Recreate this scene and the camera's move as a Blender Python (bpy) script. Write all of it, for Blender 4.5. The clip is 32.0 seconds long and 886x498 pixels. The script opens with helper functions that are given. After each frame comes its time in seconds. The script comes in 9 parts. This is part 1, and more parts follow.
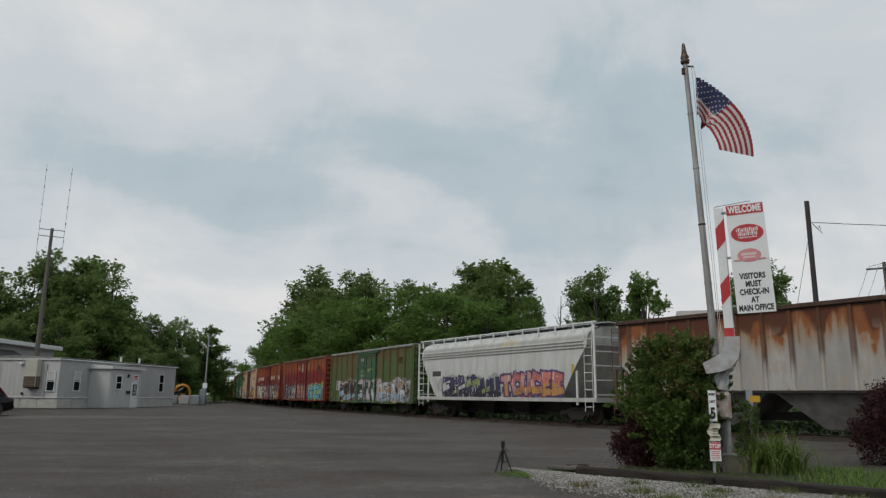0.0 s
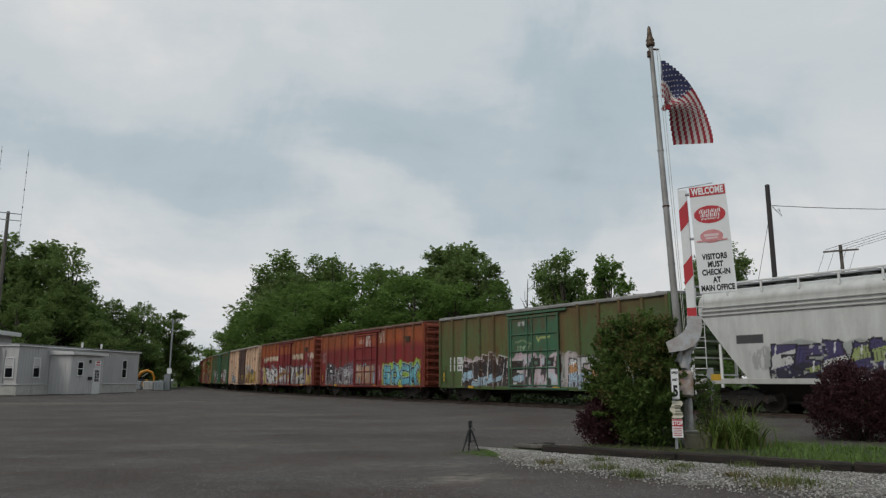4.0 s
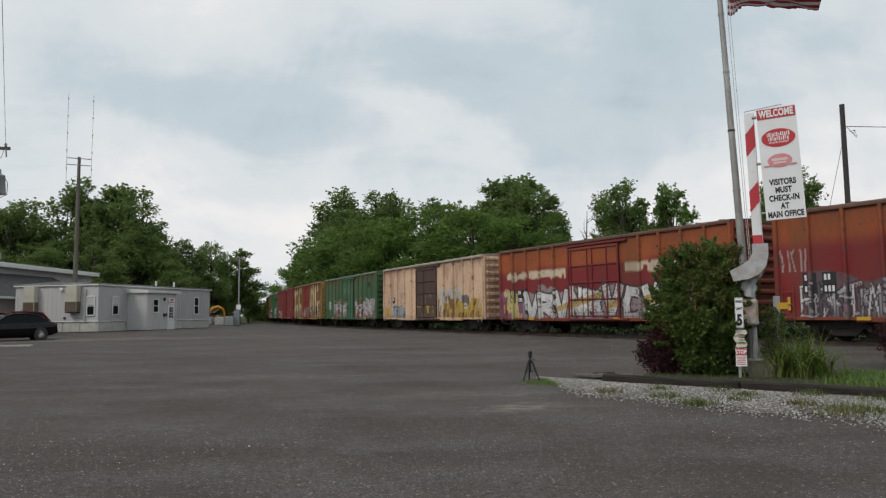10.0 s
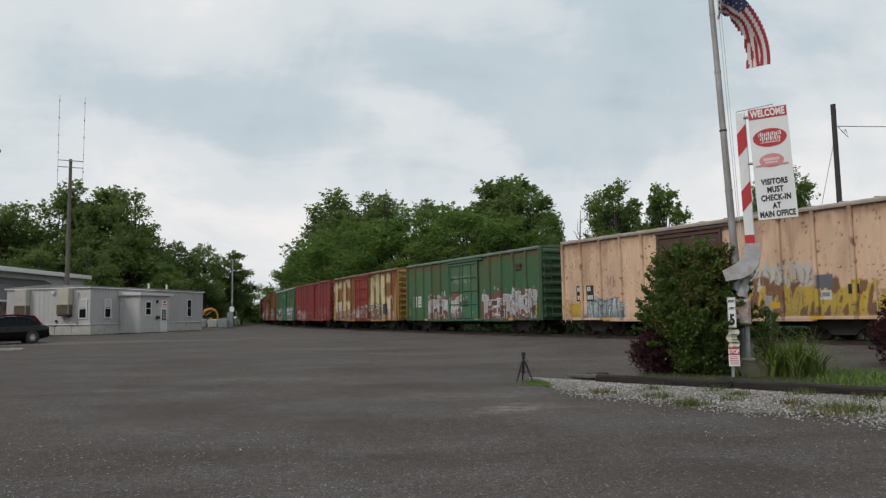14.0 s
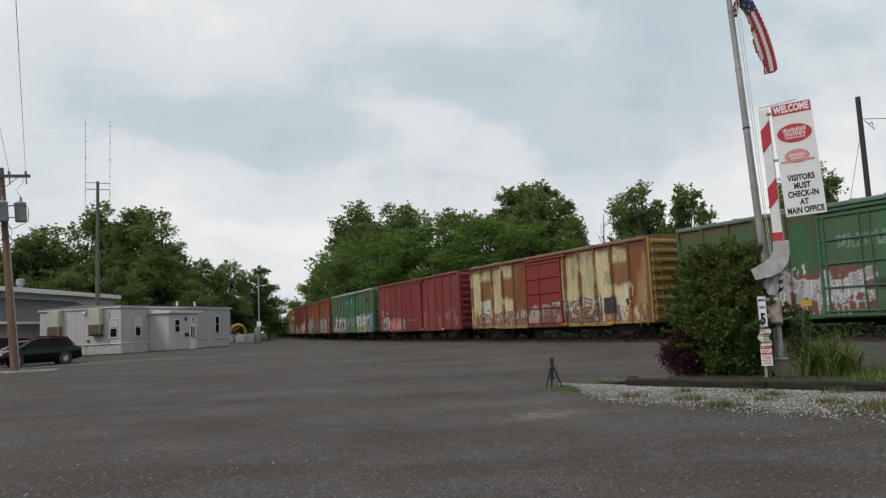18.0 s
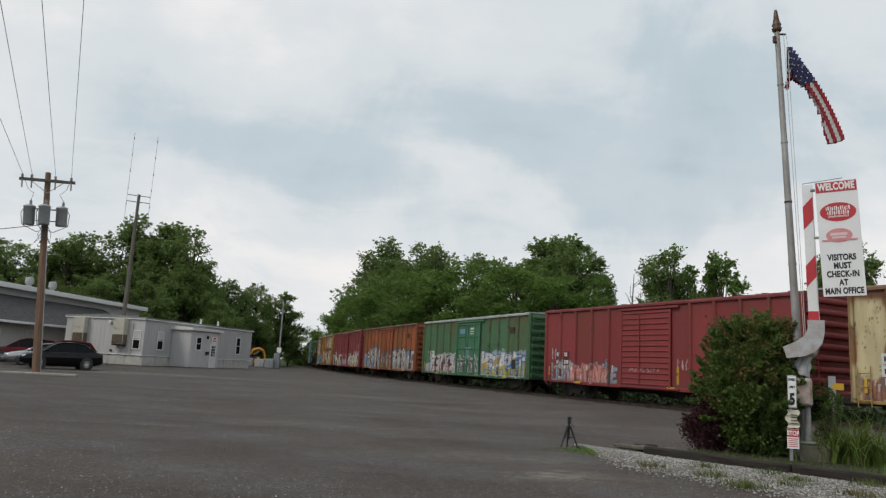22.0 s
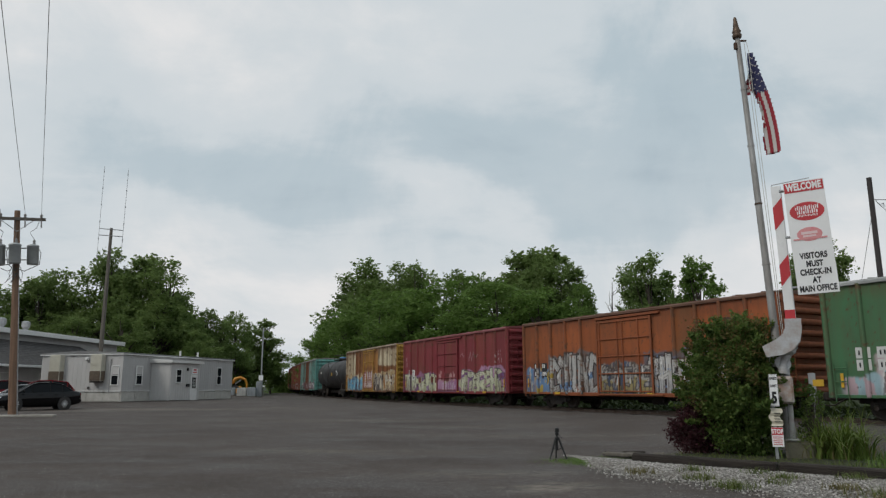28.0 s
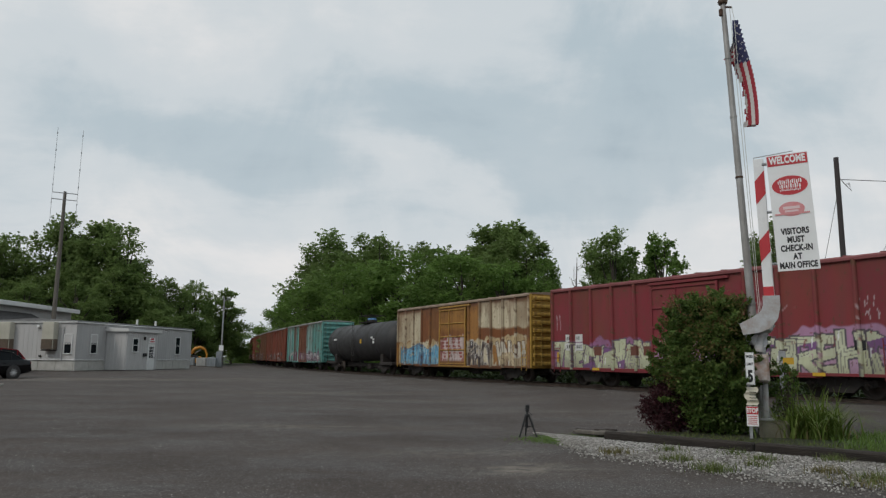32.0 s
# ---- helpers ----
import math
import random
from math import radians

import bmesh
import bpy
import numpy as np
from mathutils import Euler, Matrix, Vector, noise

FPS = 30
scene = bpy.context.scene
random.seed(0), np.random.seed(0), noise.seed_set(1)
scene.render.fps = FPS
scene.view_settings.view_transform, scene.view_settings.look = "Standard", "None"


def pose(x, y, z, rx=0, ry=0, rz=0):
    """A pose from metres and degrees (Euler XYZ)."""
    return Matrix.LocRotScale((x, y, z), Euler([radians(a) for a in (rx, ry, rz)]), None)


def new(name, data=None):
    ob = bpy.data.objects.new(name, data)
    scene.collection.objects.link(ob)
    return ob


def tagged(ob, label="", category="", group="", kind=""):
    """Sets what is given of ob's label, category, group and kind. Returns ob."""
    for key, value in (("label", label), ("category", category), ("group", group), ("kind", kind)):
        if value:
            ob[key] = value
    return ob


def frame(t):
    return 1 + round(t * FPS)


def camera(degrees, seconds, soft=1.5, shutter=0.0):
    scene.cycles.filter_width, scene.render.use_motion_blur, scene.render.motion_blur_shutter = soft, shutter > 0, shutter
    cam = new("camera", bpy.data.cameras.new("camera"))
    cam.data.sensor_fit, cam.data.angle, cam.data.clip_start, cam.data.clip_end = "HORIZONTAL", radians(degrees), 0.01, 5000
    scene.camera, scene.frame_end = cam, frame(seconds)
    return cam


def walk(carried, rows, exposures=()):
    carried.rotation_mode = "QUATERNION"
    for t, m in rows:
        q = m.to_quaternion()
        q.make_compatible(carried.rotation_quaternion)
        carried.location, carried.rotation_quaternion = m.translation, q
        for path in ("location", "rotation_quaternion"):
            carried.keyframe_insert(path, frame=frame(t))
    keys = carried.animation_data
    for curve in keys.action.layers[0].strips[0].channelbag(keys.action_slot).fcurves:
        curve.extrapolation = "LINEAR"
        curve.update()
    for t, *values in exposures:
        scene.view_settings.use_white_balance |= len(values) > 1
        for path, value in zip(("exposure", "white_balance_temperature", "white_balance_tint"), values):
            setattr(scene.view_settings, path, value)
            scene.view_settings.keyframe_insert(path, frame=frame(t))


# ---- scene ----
import colorsys

cam = camera(63.38, 32.0, soft=1.3)
PATH = [
    (0.0, pose(-0.029, -0.053, 1.404, 101.663, -0.611, -1.773)),
    (0.5, pose(-0.027, -0.035, 1.392, 101.988, -0.424, -2.183)),
    (1.0, pose(-0.023, -0.038, 1.406, 102.264, -0.163, -2.298)),
    (1.5, pose(-0.027, -0.040, 1.396, 101.654, -0.244, -2.607)),
    (2.0, pose(-0.014, -0.041, 1.400, 101.574, -0.055, -2.913)),
    (2.5, pose(-0.012, -0.029, 1.358, 101.862, -0.101, -4.490)),
    (4.5, pose(-0.032, -0.056, 1.355, 99.983, 0.128, -4.085)),
    (5.0, pose(-0.031, -0.074, 1.352, 99.340, 0.522, -3.408)),
    (5.5, pose(-0.033, -0.070, 1.340, 97.004, 0.594, -1.427)),
    (6.0, pose(-0.017, -0.037, 1.333, 96.252, 1.230, -0.869)),
    (6.5, pose(-0.003, -0.026, 1.325, 95.730, 1.262, -1.933)),
    (7.0, pose(-0.002, -0.023, 1.334, 96.071, 0.849, -1.702)),
    (7.5, pose(-0.000, -0.037, 1.339, 95.924, 0.765, -1.383)),
    (8.0, pose(-0.005, -0.049, 1.333, 95.483, 0.646, -0.859)),
    (8.5, pose(-0.001, -0.043, 1.340, 95.460, 0.273, -0.431)),
    (9.0, pose(-0.002, -0.025, 1.345, 95.717, 0.382, -0.158)),
    (9.5, pose(-0.008, -0.033, 1.345, 95.399, 0.525, 0.160)),
    (10.0, pose(-0.018, -0.044, 1.347, 95.146, 0.673, 0.446)),
    (10.5, pose(-0.000, -0.034, 1.353, 95.175, 0.675, 0.689)),
    (11.0, pose(-0.008, -0.026, 1.342, 95.366, 0.569, 0.423)),
    (11.5, pose(0.002, -0.020, 1.348, 95.293, 0.594, 0.360)),
    (12.0, pose(-0.009, -0.028, 1.342, 95.231, 0.668, 0.380)),
    (12.5, pose(-0.014, -0.030, 1.341, 95.250, 0.693, 0.091)),
    (13.0, pose(0.002, -0.003, 1.349, 95.159, 0.848, 0.077)),
    (13.5, pose(0.004, -0.013, 1.353, 95.227, 0.972, -0.058)),
    (15.5, pose(0.003, -0.009, 1.342, 95.173, 1.096, 0.350)),
    (16.0, pose(-0.000, -0.010, 1.340, 95.227, 1.106, 0.520)),
    (16.5, pose(0.007, -0.015, 1.334, 95.070, 0.611, 0.936)),
    (17.0, pose(0.005, -0.026, 1.342, 94.536, 1.343, 1.489)),
    (17.5, pose(-0.007, -0.029, 1.352, 95.834, 2.272, 1.648)),
    (18.0, pose(-0.013, -0.017, 1.348, 95.980, 2.732, 2.013)),
    (18.5, pose(-0.016, 0.005, 1.330, 96.914, 2.513, 3.138)),
    (19.0, pose(-0.003, 0.023, 1.331, 95.353, 1.823, 3.414)),
    (19.5, pose(-0.012, 0.026, 1.331, 94.454, 1.291, 3.895)),
    (20.0, pose(-0.014, 0.038, 1.317, 94.255, 0.124, 3.562)),
    (20.5, pose(-0.017, 0.039, 1.324, 96.605, -0.221, 3.847)),
    (21.0, pose(0.004, 0.050, 1.357, 99.257, -0.743, 2.399)),
    (21.5, pose(-0.012, 0.048, 1.374, 99.541, -2.144, 2.858)),
    (22.0, pose(-0.019, 0.056, 1.377, 99.407, -3.100, 3.509)),
    (22.5, pose(-0.018, 0.060, 1.383, 99.224, -3.614, 3.894)),
    (23.0, pose(-0.019, 0.046, 1.374, 99.030, -3.635, 3.766)),
    (23.5, pose(-0.020, 0.027, 1.363, 99.067, -2.852, 3.908)),
    (24.0, pose(-0.020, 0.030, 1.353, 98.400, -2.264, 3.250)),
    (24.5, pose(-0.016, 0.049, 1.352, 97.821, -2.639, 3.017)),
    (25.0, pose(-0.013, 0.037, 1.362, 98.808, -2.568, 2.318)),
    (25.5, pose(-0.004, 0.027, 1.364, 99.207, -2.094, 1.730)),
    (27.5, pose(-0.041, 0.029, 1.374, 101.241, 0.225, 1.329)),
    (28.0, pose(-0.035, 0.017, 1.375, 100.847, 0.108, 2.280)),
    (28.5, pose(-0.053, 0.016, 1.365, 99.988, -0.172, 1.958)),
    (29.0, pose(-0.062, 0.016, 1.368, 99.294, -0.060, 2.102)),
    (29.5, pose(-0.078, 0.006, 1.366, 98.957, -0.067, 2.182)),
    (30.0, pose(-0.117, 0.088, 1.381, 97.887, 0.205, 3.996)),
    (30.5, pose(-0.093, 0.216, 1.408, 97.749, -0.804, 5.192)),
    (31.0, pose(-0.032, 0.340, 1.420, 98.978, -2.279, 3.605)),
    (31.5, pose(-0.085, 0.527, 1.414, 98.076, -2.470, 1.524)),
    (32.0, pose(-0.147, 0.719, 1.418, 98.697, -0.539, -0.674)),
]
# the film's own exposure: darker while much sky is in view
walk(cam, PATH, ((0.0, -0.34, 6500, 10), (2.5, -0.30, 6500, 10), (4.5, -0.36, 6500, 10), (5.0, -0.36, 6500, 10), (5.8, -0.12, 6550, 10.5), (7.0, -0.08, 6600, 11), (17.0, -0.08, 6600, 11), (20.0, 0.02, 6600, 11), (21.0, 0.10, 6600, 11), (22.0, -0.08, 6600, 11), (25.5, -0.14, 6600, 11), (27.5, -0.24, 6500, 10), (29.0, -0.24, 6500, 10), (30.0, -0.26, 6500, 10), (32.0, -0.26, 6500, 10)))

# ---- world and light ----
SUN_EL, SUN_AZ = radians(46), radians(228)     # high, veiled, behind the camera's left shoulder


def make_world():
    w = bpy.data.worlds.new("overcast_sky")
    scene.world = w
    w.use_nodes = True
    nt = w.node_tree
    nt.nodes.clear()
    N, K = nt.nodes.new, nt.links.new

    def math_node(op, a, b=None, clamp=False):
        n = N("ShaderNodeMath")
        n.operation, n.use_clamp = op, clamp
        for i, q in enumerate((a, b)):
            if q is None:
                continue
            if isinstance(q, (int, float)):
                n.inputs[i].default_value = q
            else:
                K(q, n.inputs[i])
        return n.outputs[0]

    tc = N("ShaderNodeTexCoord").outputs["Generated"]
    sep = N("ShaderNodeSeparateXYZ")
    K(tc, sep.inputs[0])
    up = math_node("MAXIMUM", sep.outputs[2], 0.0)
    h = math_node("ADD", up, 0.16)
    px, py = math_node("DIVIDE", sep.outputs[0], h), math_node("DIVIDE", sep.outputs[1], h)
    flat = N("ShaderNodeCombineXYZ")
    K(px, flat.inputs[0]), K(py, flat.inputs[1])

    def cloud(scale, detail, rough, warp, off, stretch=(1, 1, 1)):
        mp = N("ShaderNodeMapping")
        mp.inputs["Location"].default_value, mp.inputs["Scale"].default_value = off, stretch
        K(flat.outputs[0], mp.inputs[0])
        n = N("ShaderNodeTexNoise")
        n.inputs["Scale"].default_value, n.inputs["Detail"].default_value = scale, detail
        n.inputs["Roughness"].default_value, n.inputs["Distortion"].default_value = rough, warp
        K(mp.outputs[0], n.inputs[0])
        return n.outputs["Fac"]

    def ramp(fac, stops):
        r = N("ShaderNodeValToRGB")
        r.color_ramp.interpolation = "EASE"
        while len(r.color_ramp.elements) < len(stops):
            r.color_ramp.elements.new(0.5)
        for e, (p, c) in zip(r.color_ramp.elements, stops):
            e.position, e.color = p, (*c, 1)
        K(fac, r.inputs[0])
        return r.outputs[0]

    def mix(fac, a, b, kind="MIX"):
        m = N("ShaderNodeMix")
        m.data_type, m.blend_type = "RGBA", kind
        for i, q in ((0, fac), (6, a), (7, b)):
            if isinstance(q, (int, float)):
                m.inputs[i].default_value = q
            elif isinstance(q, tuple):
                m.inputs[i].default_value = (*q, 1)
            else:
                K(q, m.inputs[i])
        return m.outputs[2]

    sky = N("ShaderNodeTexSky")
    sky.sky_type, sky.sun_disc = "NISHITA", False
    sky.sun_elevation, sky.sun_rotation = SUN_EL, SUN_AZ
    clear = mix(1.0, sky.outputs[0], (0.10, 0.10, 0.10), "MULTIPLY")
    big = cloud(0.85, 5, 0.48, 0.25, (3.1, 1.7, 0.0), (0.9, 1.1, 1))
    small = cloud(2.1, 8, 0.60, 0.35, (7.3, 2.2, 0.0), (0.85, 1.15, 1))
    soft = N("ShaderNodeTexNoise")
    soft.inputs["Scale"].default_value, soft.inputs["Detail"].default_value, soft.inputs["Roughness"].default_value, soft.inputs["Distortion"].default_value = 3.6, 9, 0.58, 0.6
    K(tc, soft.inputs[0])
    body = math_node("ADD", math_node("ADD", math_node("MULTIPLY", big, 0.42), 0.042), math_node("ADD", math_node("MULTIPLY", small, 0.20), math_node("MULTIPLY", soft.outputs["Fac"], 0.33)))
    # broad thick and thin places of the deck, with ragged edges
    wn = N("ShaderNodeTexNoise")
    wn.inputs["Scale"].default_value, wn.inputs["Detail"].default_value, wn.inputs["Roughness"].default_value = 4.0, 5, 0.55
    K(tc, wn.inputs[0])
    off = N("ShaderNodeVectorMath")
    off.operation = "MULTIPLY_ADD"
    K(wn.outputs["Color"], off.inputs[0])
    off.inputs[1].default_value = (0.28, 0.28, 0.17)
    K(tc, off.inputs[2])
    for x, y, z, r, amp in CLOUD_LOBES:
        d = N("ShaderNodeVectorMath")
        d.operation = "SUBTRACT"
        K(off.outputs[0], d.inputs[0])
        d.inputs[1].default_value = (x + 0.14, y + 0.14, z + 0.085)
        q = N("ShaderNodeVectorMath")
        q.operation = "MULTIPLY"
        K(d.outputs[0], q.inputs[0])
        q.inputs[1].default_value = (1, 1, 2.1)
        ln = N("ShaderNodeVectorMath")
        ln.operation = "LENGTH"
        K(q.outputs[0], ln.inputs[0])
        mr = N("ShaderNodeMapRange")
        mr.interpolation_type = "SMOOTHERSTEP"
        mr.inputs[1].default_value, mr.inputs[2].default_value, mr.inputs[3].default_value, mr.inputs[4].default_value = 0.0, r * 1.5, amp, 0.0
        K(ln.outputs["Value"], mr.inputs[0])
        body = math_node("ADD", body, mr.outputs[0])
    deck = ramp(body, ((0.34, CLOUD_DARK), (0.46, CLOUD_MID), (0.565, CLOUD_LIGHT), (0.74, CLOUD_WHITE)))
    # the deck thins and whitens low over the horizon
    low = ramp(up, ((0.0, (0.75, 0.75, 0.75)), (0.10, (0.6, 0.6, 0.6)), (0.22, (0.18, 0.18, 0.18)), (0.4, (0, 0, 0))))
    haze = ramp(soft.outputs["Fac"], ((0.36, CLOUD_LIGHT), (0.62, CLOUD_WHITE)))
    deck = mix(low, deck, haze)
    gap = ramp(cloud(2.2, 6, 0.55, 0.4, (1.2, 5.4, 0.0)), ((0.70, (0, 0, 0)), (0.85, (0.4, 0.4, 0.4))))
    col = mix(gap, deck, clear)
    bg = N("ShaderNodeBackground")
    K(col, bg.inputs[0])
    bg.inputs[1].default_value = SKY_STRENGTH
    K(bg.outputs[0], N("ShaderNodeOutputWorld").inputs[0])


SKY_STRENGTH = 1.08
CLOUD_LOBES = ((-0.25, 0.79, 0.56, 0.36, 0.06), (-0.46, 0.787, 0.412, 0.36, 0.1), (-0.222, 0.854, 0.47, 0.25, 0.05), (-0.38, 0.904, 0.195, 0.17, 0.1), (-0.007, 0.969, 0.248, 0.085, 0.12), (-0.114, 0.984, 0.138, 0.32, 0.1), (0.487, 0.772, 0.408, 0.24, 0.05), (0.515, 0.839, 0.175, 0.18, 0.11), (-0.42, 0.857, 0.299, 0.28, -0.045), (-0.15, 0.92, 0.36, 0.22, 0.045), (0.266, 0.922, 0.281, 0.26, -0.045), (0.533, 0.811, 0.239, 0.1, -0.05), (0.138, 0.926, 0.352, 0.2, -0.02))
CLOUD_DARK, CLOUD_MID = (0.40, 0.495, 0.56), (0.492, 0.587, 0.645)
CLOUD_LIGHT, CLOUD_WHITE = (0.656, 0.713, 0.748), (0.875, 0.865, 0.86)
make_world()
sun = new("sun", bpy.data.lights.new("sun", "SUN"))
sun.data.energy, sun.data.angle, sun.data.color = 1.5, radians(20), (1.0, 0.95, 0.88)
sun.matrix_world = pose(0, 0, 60, 90 - 46, 0, -48)

# ---- mesh tools ----
class Shape:
    """Collects faces for one mesh."""

    def __init__(self):
        self.v, self.f, self.mi, self.sm = [], [], [], []

    def add(self, verts, faces, mi=0, smooth=False):
        o = len(self.v)
        self.v.extend(tuple(p) for p in verts)
        for q in faces:
            self.f.append(tuple(i + o for i in q))
            self.mi.append(mi)
            self.sm.append(smooth)
        return self

    def box(self, c, s, bev=0.0, m=None, mi=0):
        hx, hy, hz = s[0] / 2, s[1] / 2, s[2] / 2
        if bev <= 0:
            vs = [(x, y, z) for x in (-hx, hx) for y in (-hy, hy) for z in (-hz, hz)]
            fs = [(0, 1, 3, 2), (4, 6, 7, 5), (0, 4, 5, 1), (2, 3, 7, 6), (0, 2, 6, 4), (1, 5, 7, 3)]
        else:
            b = min(bev, 0.49 * min(s))
            vs, idx = [], {}
            for sx in (-1, 1):
                for sy in (-1, 1):
                    for sz in (-1, 1):
                        for a in range(3):
                            p = [sx * (hx - b), sy * (hy - b), sz * (hz - b)]
                            p[a] = (sx * hx, sy * hy, sz * hz)[a]
                            idx[sx, sy, sz, a] = len(vs)
                            vs.append(tuple(p))
            fs = []
            for a in range(3):
                u, w = (a + 1) % 3, (a + 2) % 3
                for sg in (-1, 1):
                    q = []
                    for su, sw in ((-1, -1), (1, -1), (1, 1), (-1, 1)):
                        k = [0, 0, 0]
                        k[a], k[u], k[w] = sg, su, sw
                        q.append(idx[(*k, a)])
                    fs.append(tuple(q if sg > 0 else q[::-1]))
                for su in (-1, 1):
                    for sw in (-1, 1):
                        k0, k1 = [0, 0, 0], [0, 0, 0]
                        k0[a], k0[u], k0[w] = -1, su, sw
                        k1[a], k1[u], k1[w] = 1, su, sw
                        q = (idx[(*k0, u)], idx[(*k1, u)], idx[(*k1, w)], idx[(*k0, w)])
                        fs.append(q if su * sw > 0 else q[::-1])
            for sx in (-1, 1):
                for sy in (-1, 1):
                    for sz in (-1, 1):
                        q = tuple(idx[sx, sy, sz, a] for a in range(3))
                        fs.append(q if sx * sy * sz > 0 else q[::-1])
        c = Vector(c)
        pts = [(m @ Vector(p) if m else Vector(p)) + c for p in vs]
        return self.add(pts, fs, mi)

    def cyl(self, p0, p1, r0, r1=None, n=10, mi=0, caps=True, smooth=True):
        p0, p1 = Vector(p0), Vector(p1)
        r1 = r0 if r1 is None else r1
        ax = (p1 - p0).normalized()
        u = ax.orthogonal().normalized()
        w = ax.cross(u)
        ring = [u * math.cos(2 * math.pi * i / n) + w * math.sin(2 * math.pi * i / n) for i in range(n)]
        vs = [p0 + d * r0 for d in ring] + [p1 + d * r1 for d in ring]
        self.add(vs, [(i, (i + 1) % n, n + (i + 1) % n, n + i) for i in range(n)], mi, smooth)
        if caps:
            self.add(vs, [tuple(range(n))[::-1], tuple(range(n, 2 * n))], mi)
        return self

    def tube(self, pts, r, n=6, mi=0):
        pts = [Vector(p) for p in pts]
        rs = r if isinstance(r, (list, tuple)) else [r] * len(pts)
        vs, fs, u = [], [], None
        for i, p in enumerate(pts):
            t = (pts[min(i + 1, len(pts) - 1)] - pts[max(i - 1, 0)]).normalized()
            u = t.orthogonal().normalized() if u is None else (u - t * u.dot(t)).normalized()
            w = t.cross(u)
            vs += [p + (u * math.cos(2 * math.pi * k / n) + w * math.sin(2 * math.pi * k / n)) * rs[i] for k in range(n)]
        for i in range(len(pts) - 1):
            for k in range(n):
                a, b = i * n + k, i * n + (k + 1) % n
                fs.append((a, b, b + n, a + n))
        self.add(vs, fs, mi, True)
        return self.add(vs, [tuple(range(n))[::-1], tuple(range(len(vs) - n, len(vs)))], mi)

    def lathe(self, prof, n=16, m=None, mi=0):
        vs, fs = [], []
        for r, z in prof:
            for k in range(n):
                p = Vector((r * math.cos(2 * math.pi * k / n), r * math.sin(2 * math.pi * k / n), z))
                vs.append(m @ p if m else p)
        for i in range(len(prof) - 1):
            for k in range(n):
                a, b = i * n + k, i * n + (k + 1) % n
                fs.append((a, b, b + n, a + n))
        self.add(vs, fs, mi, True)
        return self.add(vs, [tuple(range(n))[::-1], tuple(range(len(vs) - n, len(vs)))], mi)

    def prism(self, poly, a0, a1, axis="y", mi=0, m=None):
        """A polygon (two coordinates) pushed along an axis from a0 to a1."""
        def put(p, a):
            q = {"x": (a, p[0], p[1]), "y": (p[0], a, p[1]), "z": (p[0], p[1], a)}[axis]
            return m @ Vector(q) if m else Vector(q)
        n = len(poly)
        vs = [put(p, a0) for p in poly] + [put(p, a1) for p in poly]
        fs = [(i, (i + 1) % n, n + (i + 1) % n, n + i) for i in range(n)]
        fs += [tuple(range(n))[::-1], tuple(range(n, 2 * n))]
        return self.add(vs, fs, mi)

    def mesh(self, name, mats):
        me = bpy.data.meshes.new(name)
        me.from_pydata(self.v, [], self.f)
        for q in mats if isinstance(mats, (list, tuple)) else [mats]:
            me.materials.append(q)
        me.polygons.foreach_set("material_index", self.mi)
        me.polygons.foreach_set("use_smooth", self.sm)
        me.update()
        return me


def part(name, shape, mats, parent=None, label="", m=None):
    """One mesh object, under a thing or a part when parent is given."""
    me = shape.mesh(name, mats) if isinstance(shape, Shape) else shape
    ob = new(name, me)
    if parent is not None:
        ob.parent = parent
    if m is not None:
        ob.matrix_basis = m
    if label:
        ob["label"] = label
    return ob


def thing(name, m=None, label="", category="", group="", kind=""):
    ob = new(name)
    ob.empty_display_size = 0.2
    if m is not None:
        ob.matrix_basis = m
    return tagged(ob, label, category, group, kind)


def quads(name, verts, faces, mat, attr=None, attr_name="paint", smooth=False):
    """A mesh from arrays, all faces with the same number of corners; attr: a colour for each vertex."""
    me = bpy.data.meshes.new(name)
    n, k = len(verts), faces.shape[1]
    me.vertices.add(n)
    me.vertices.foreach_set("co", np.asarray(verts, np.float32).ravel())
    me.loops.add(faces.size)
    me.loops.foreach_set("vertex_index", faces.astype(np.int32).ravel())
    me.polygons.add(len(faces))
    me.polygons.foreach_set("loop_start", np.arange(0, faces.size, k, dtype=np.int32))
    if smooth:
        me.polygons.foreach_set("use_smooth", np.ones(len(faces), bool))
    me.update(calc_edges=True)
    me.validate()
    if attr is not None:
        a = me.color_attributes.new(attr_name, "FLOAT_COLOR", "POINT")
        c = np.ones((n, 4), np.float32)
        c[:, :attr.shape[1]] = attr
        a.data.foreach_set("color", c.ravel())
    me.materials.append(mat)
    return me


def smooth_step(a, b, x):
    t = np.clip((np.asarray(x, float) - a) / (b - a), 0, 1)
    return t * t * (3 - 2 * t)


def value_noise(x, z, seed):
    """Smooth noise from 0 to 1 on arrays."""
    rng = np.random.RandomState(seed)
    tab = rng.rand(64, 64)
    xi, zi = np.floor(x).astype(int), np.floor(z).astype(int)
    fx, fz = x - xi, z - zi
    fx, fz = fx * fx * (3 - 2 * fx), fz * fz * (3 - 2 * fz)
    g = lambda i, j: tab[i % 64, j % 64]
    return (g(xi, zi) * (1 - fx) + g(xi + 1, zi) * fx) * (1 - fz) + (g(xi, zi + 1) * (1 - fx) + g(xi + 1, zi + 1) * fx) * fz


# ---- materials ----
def material(name):
    m = bpy.data.materials.new(name)
    m.use_nodes = True
    nt = m.node_tree
    return m, nt, nt.nodes["Principled BSDF"]


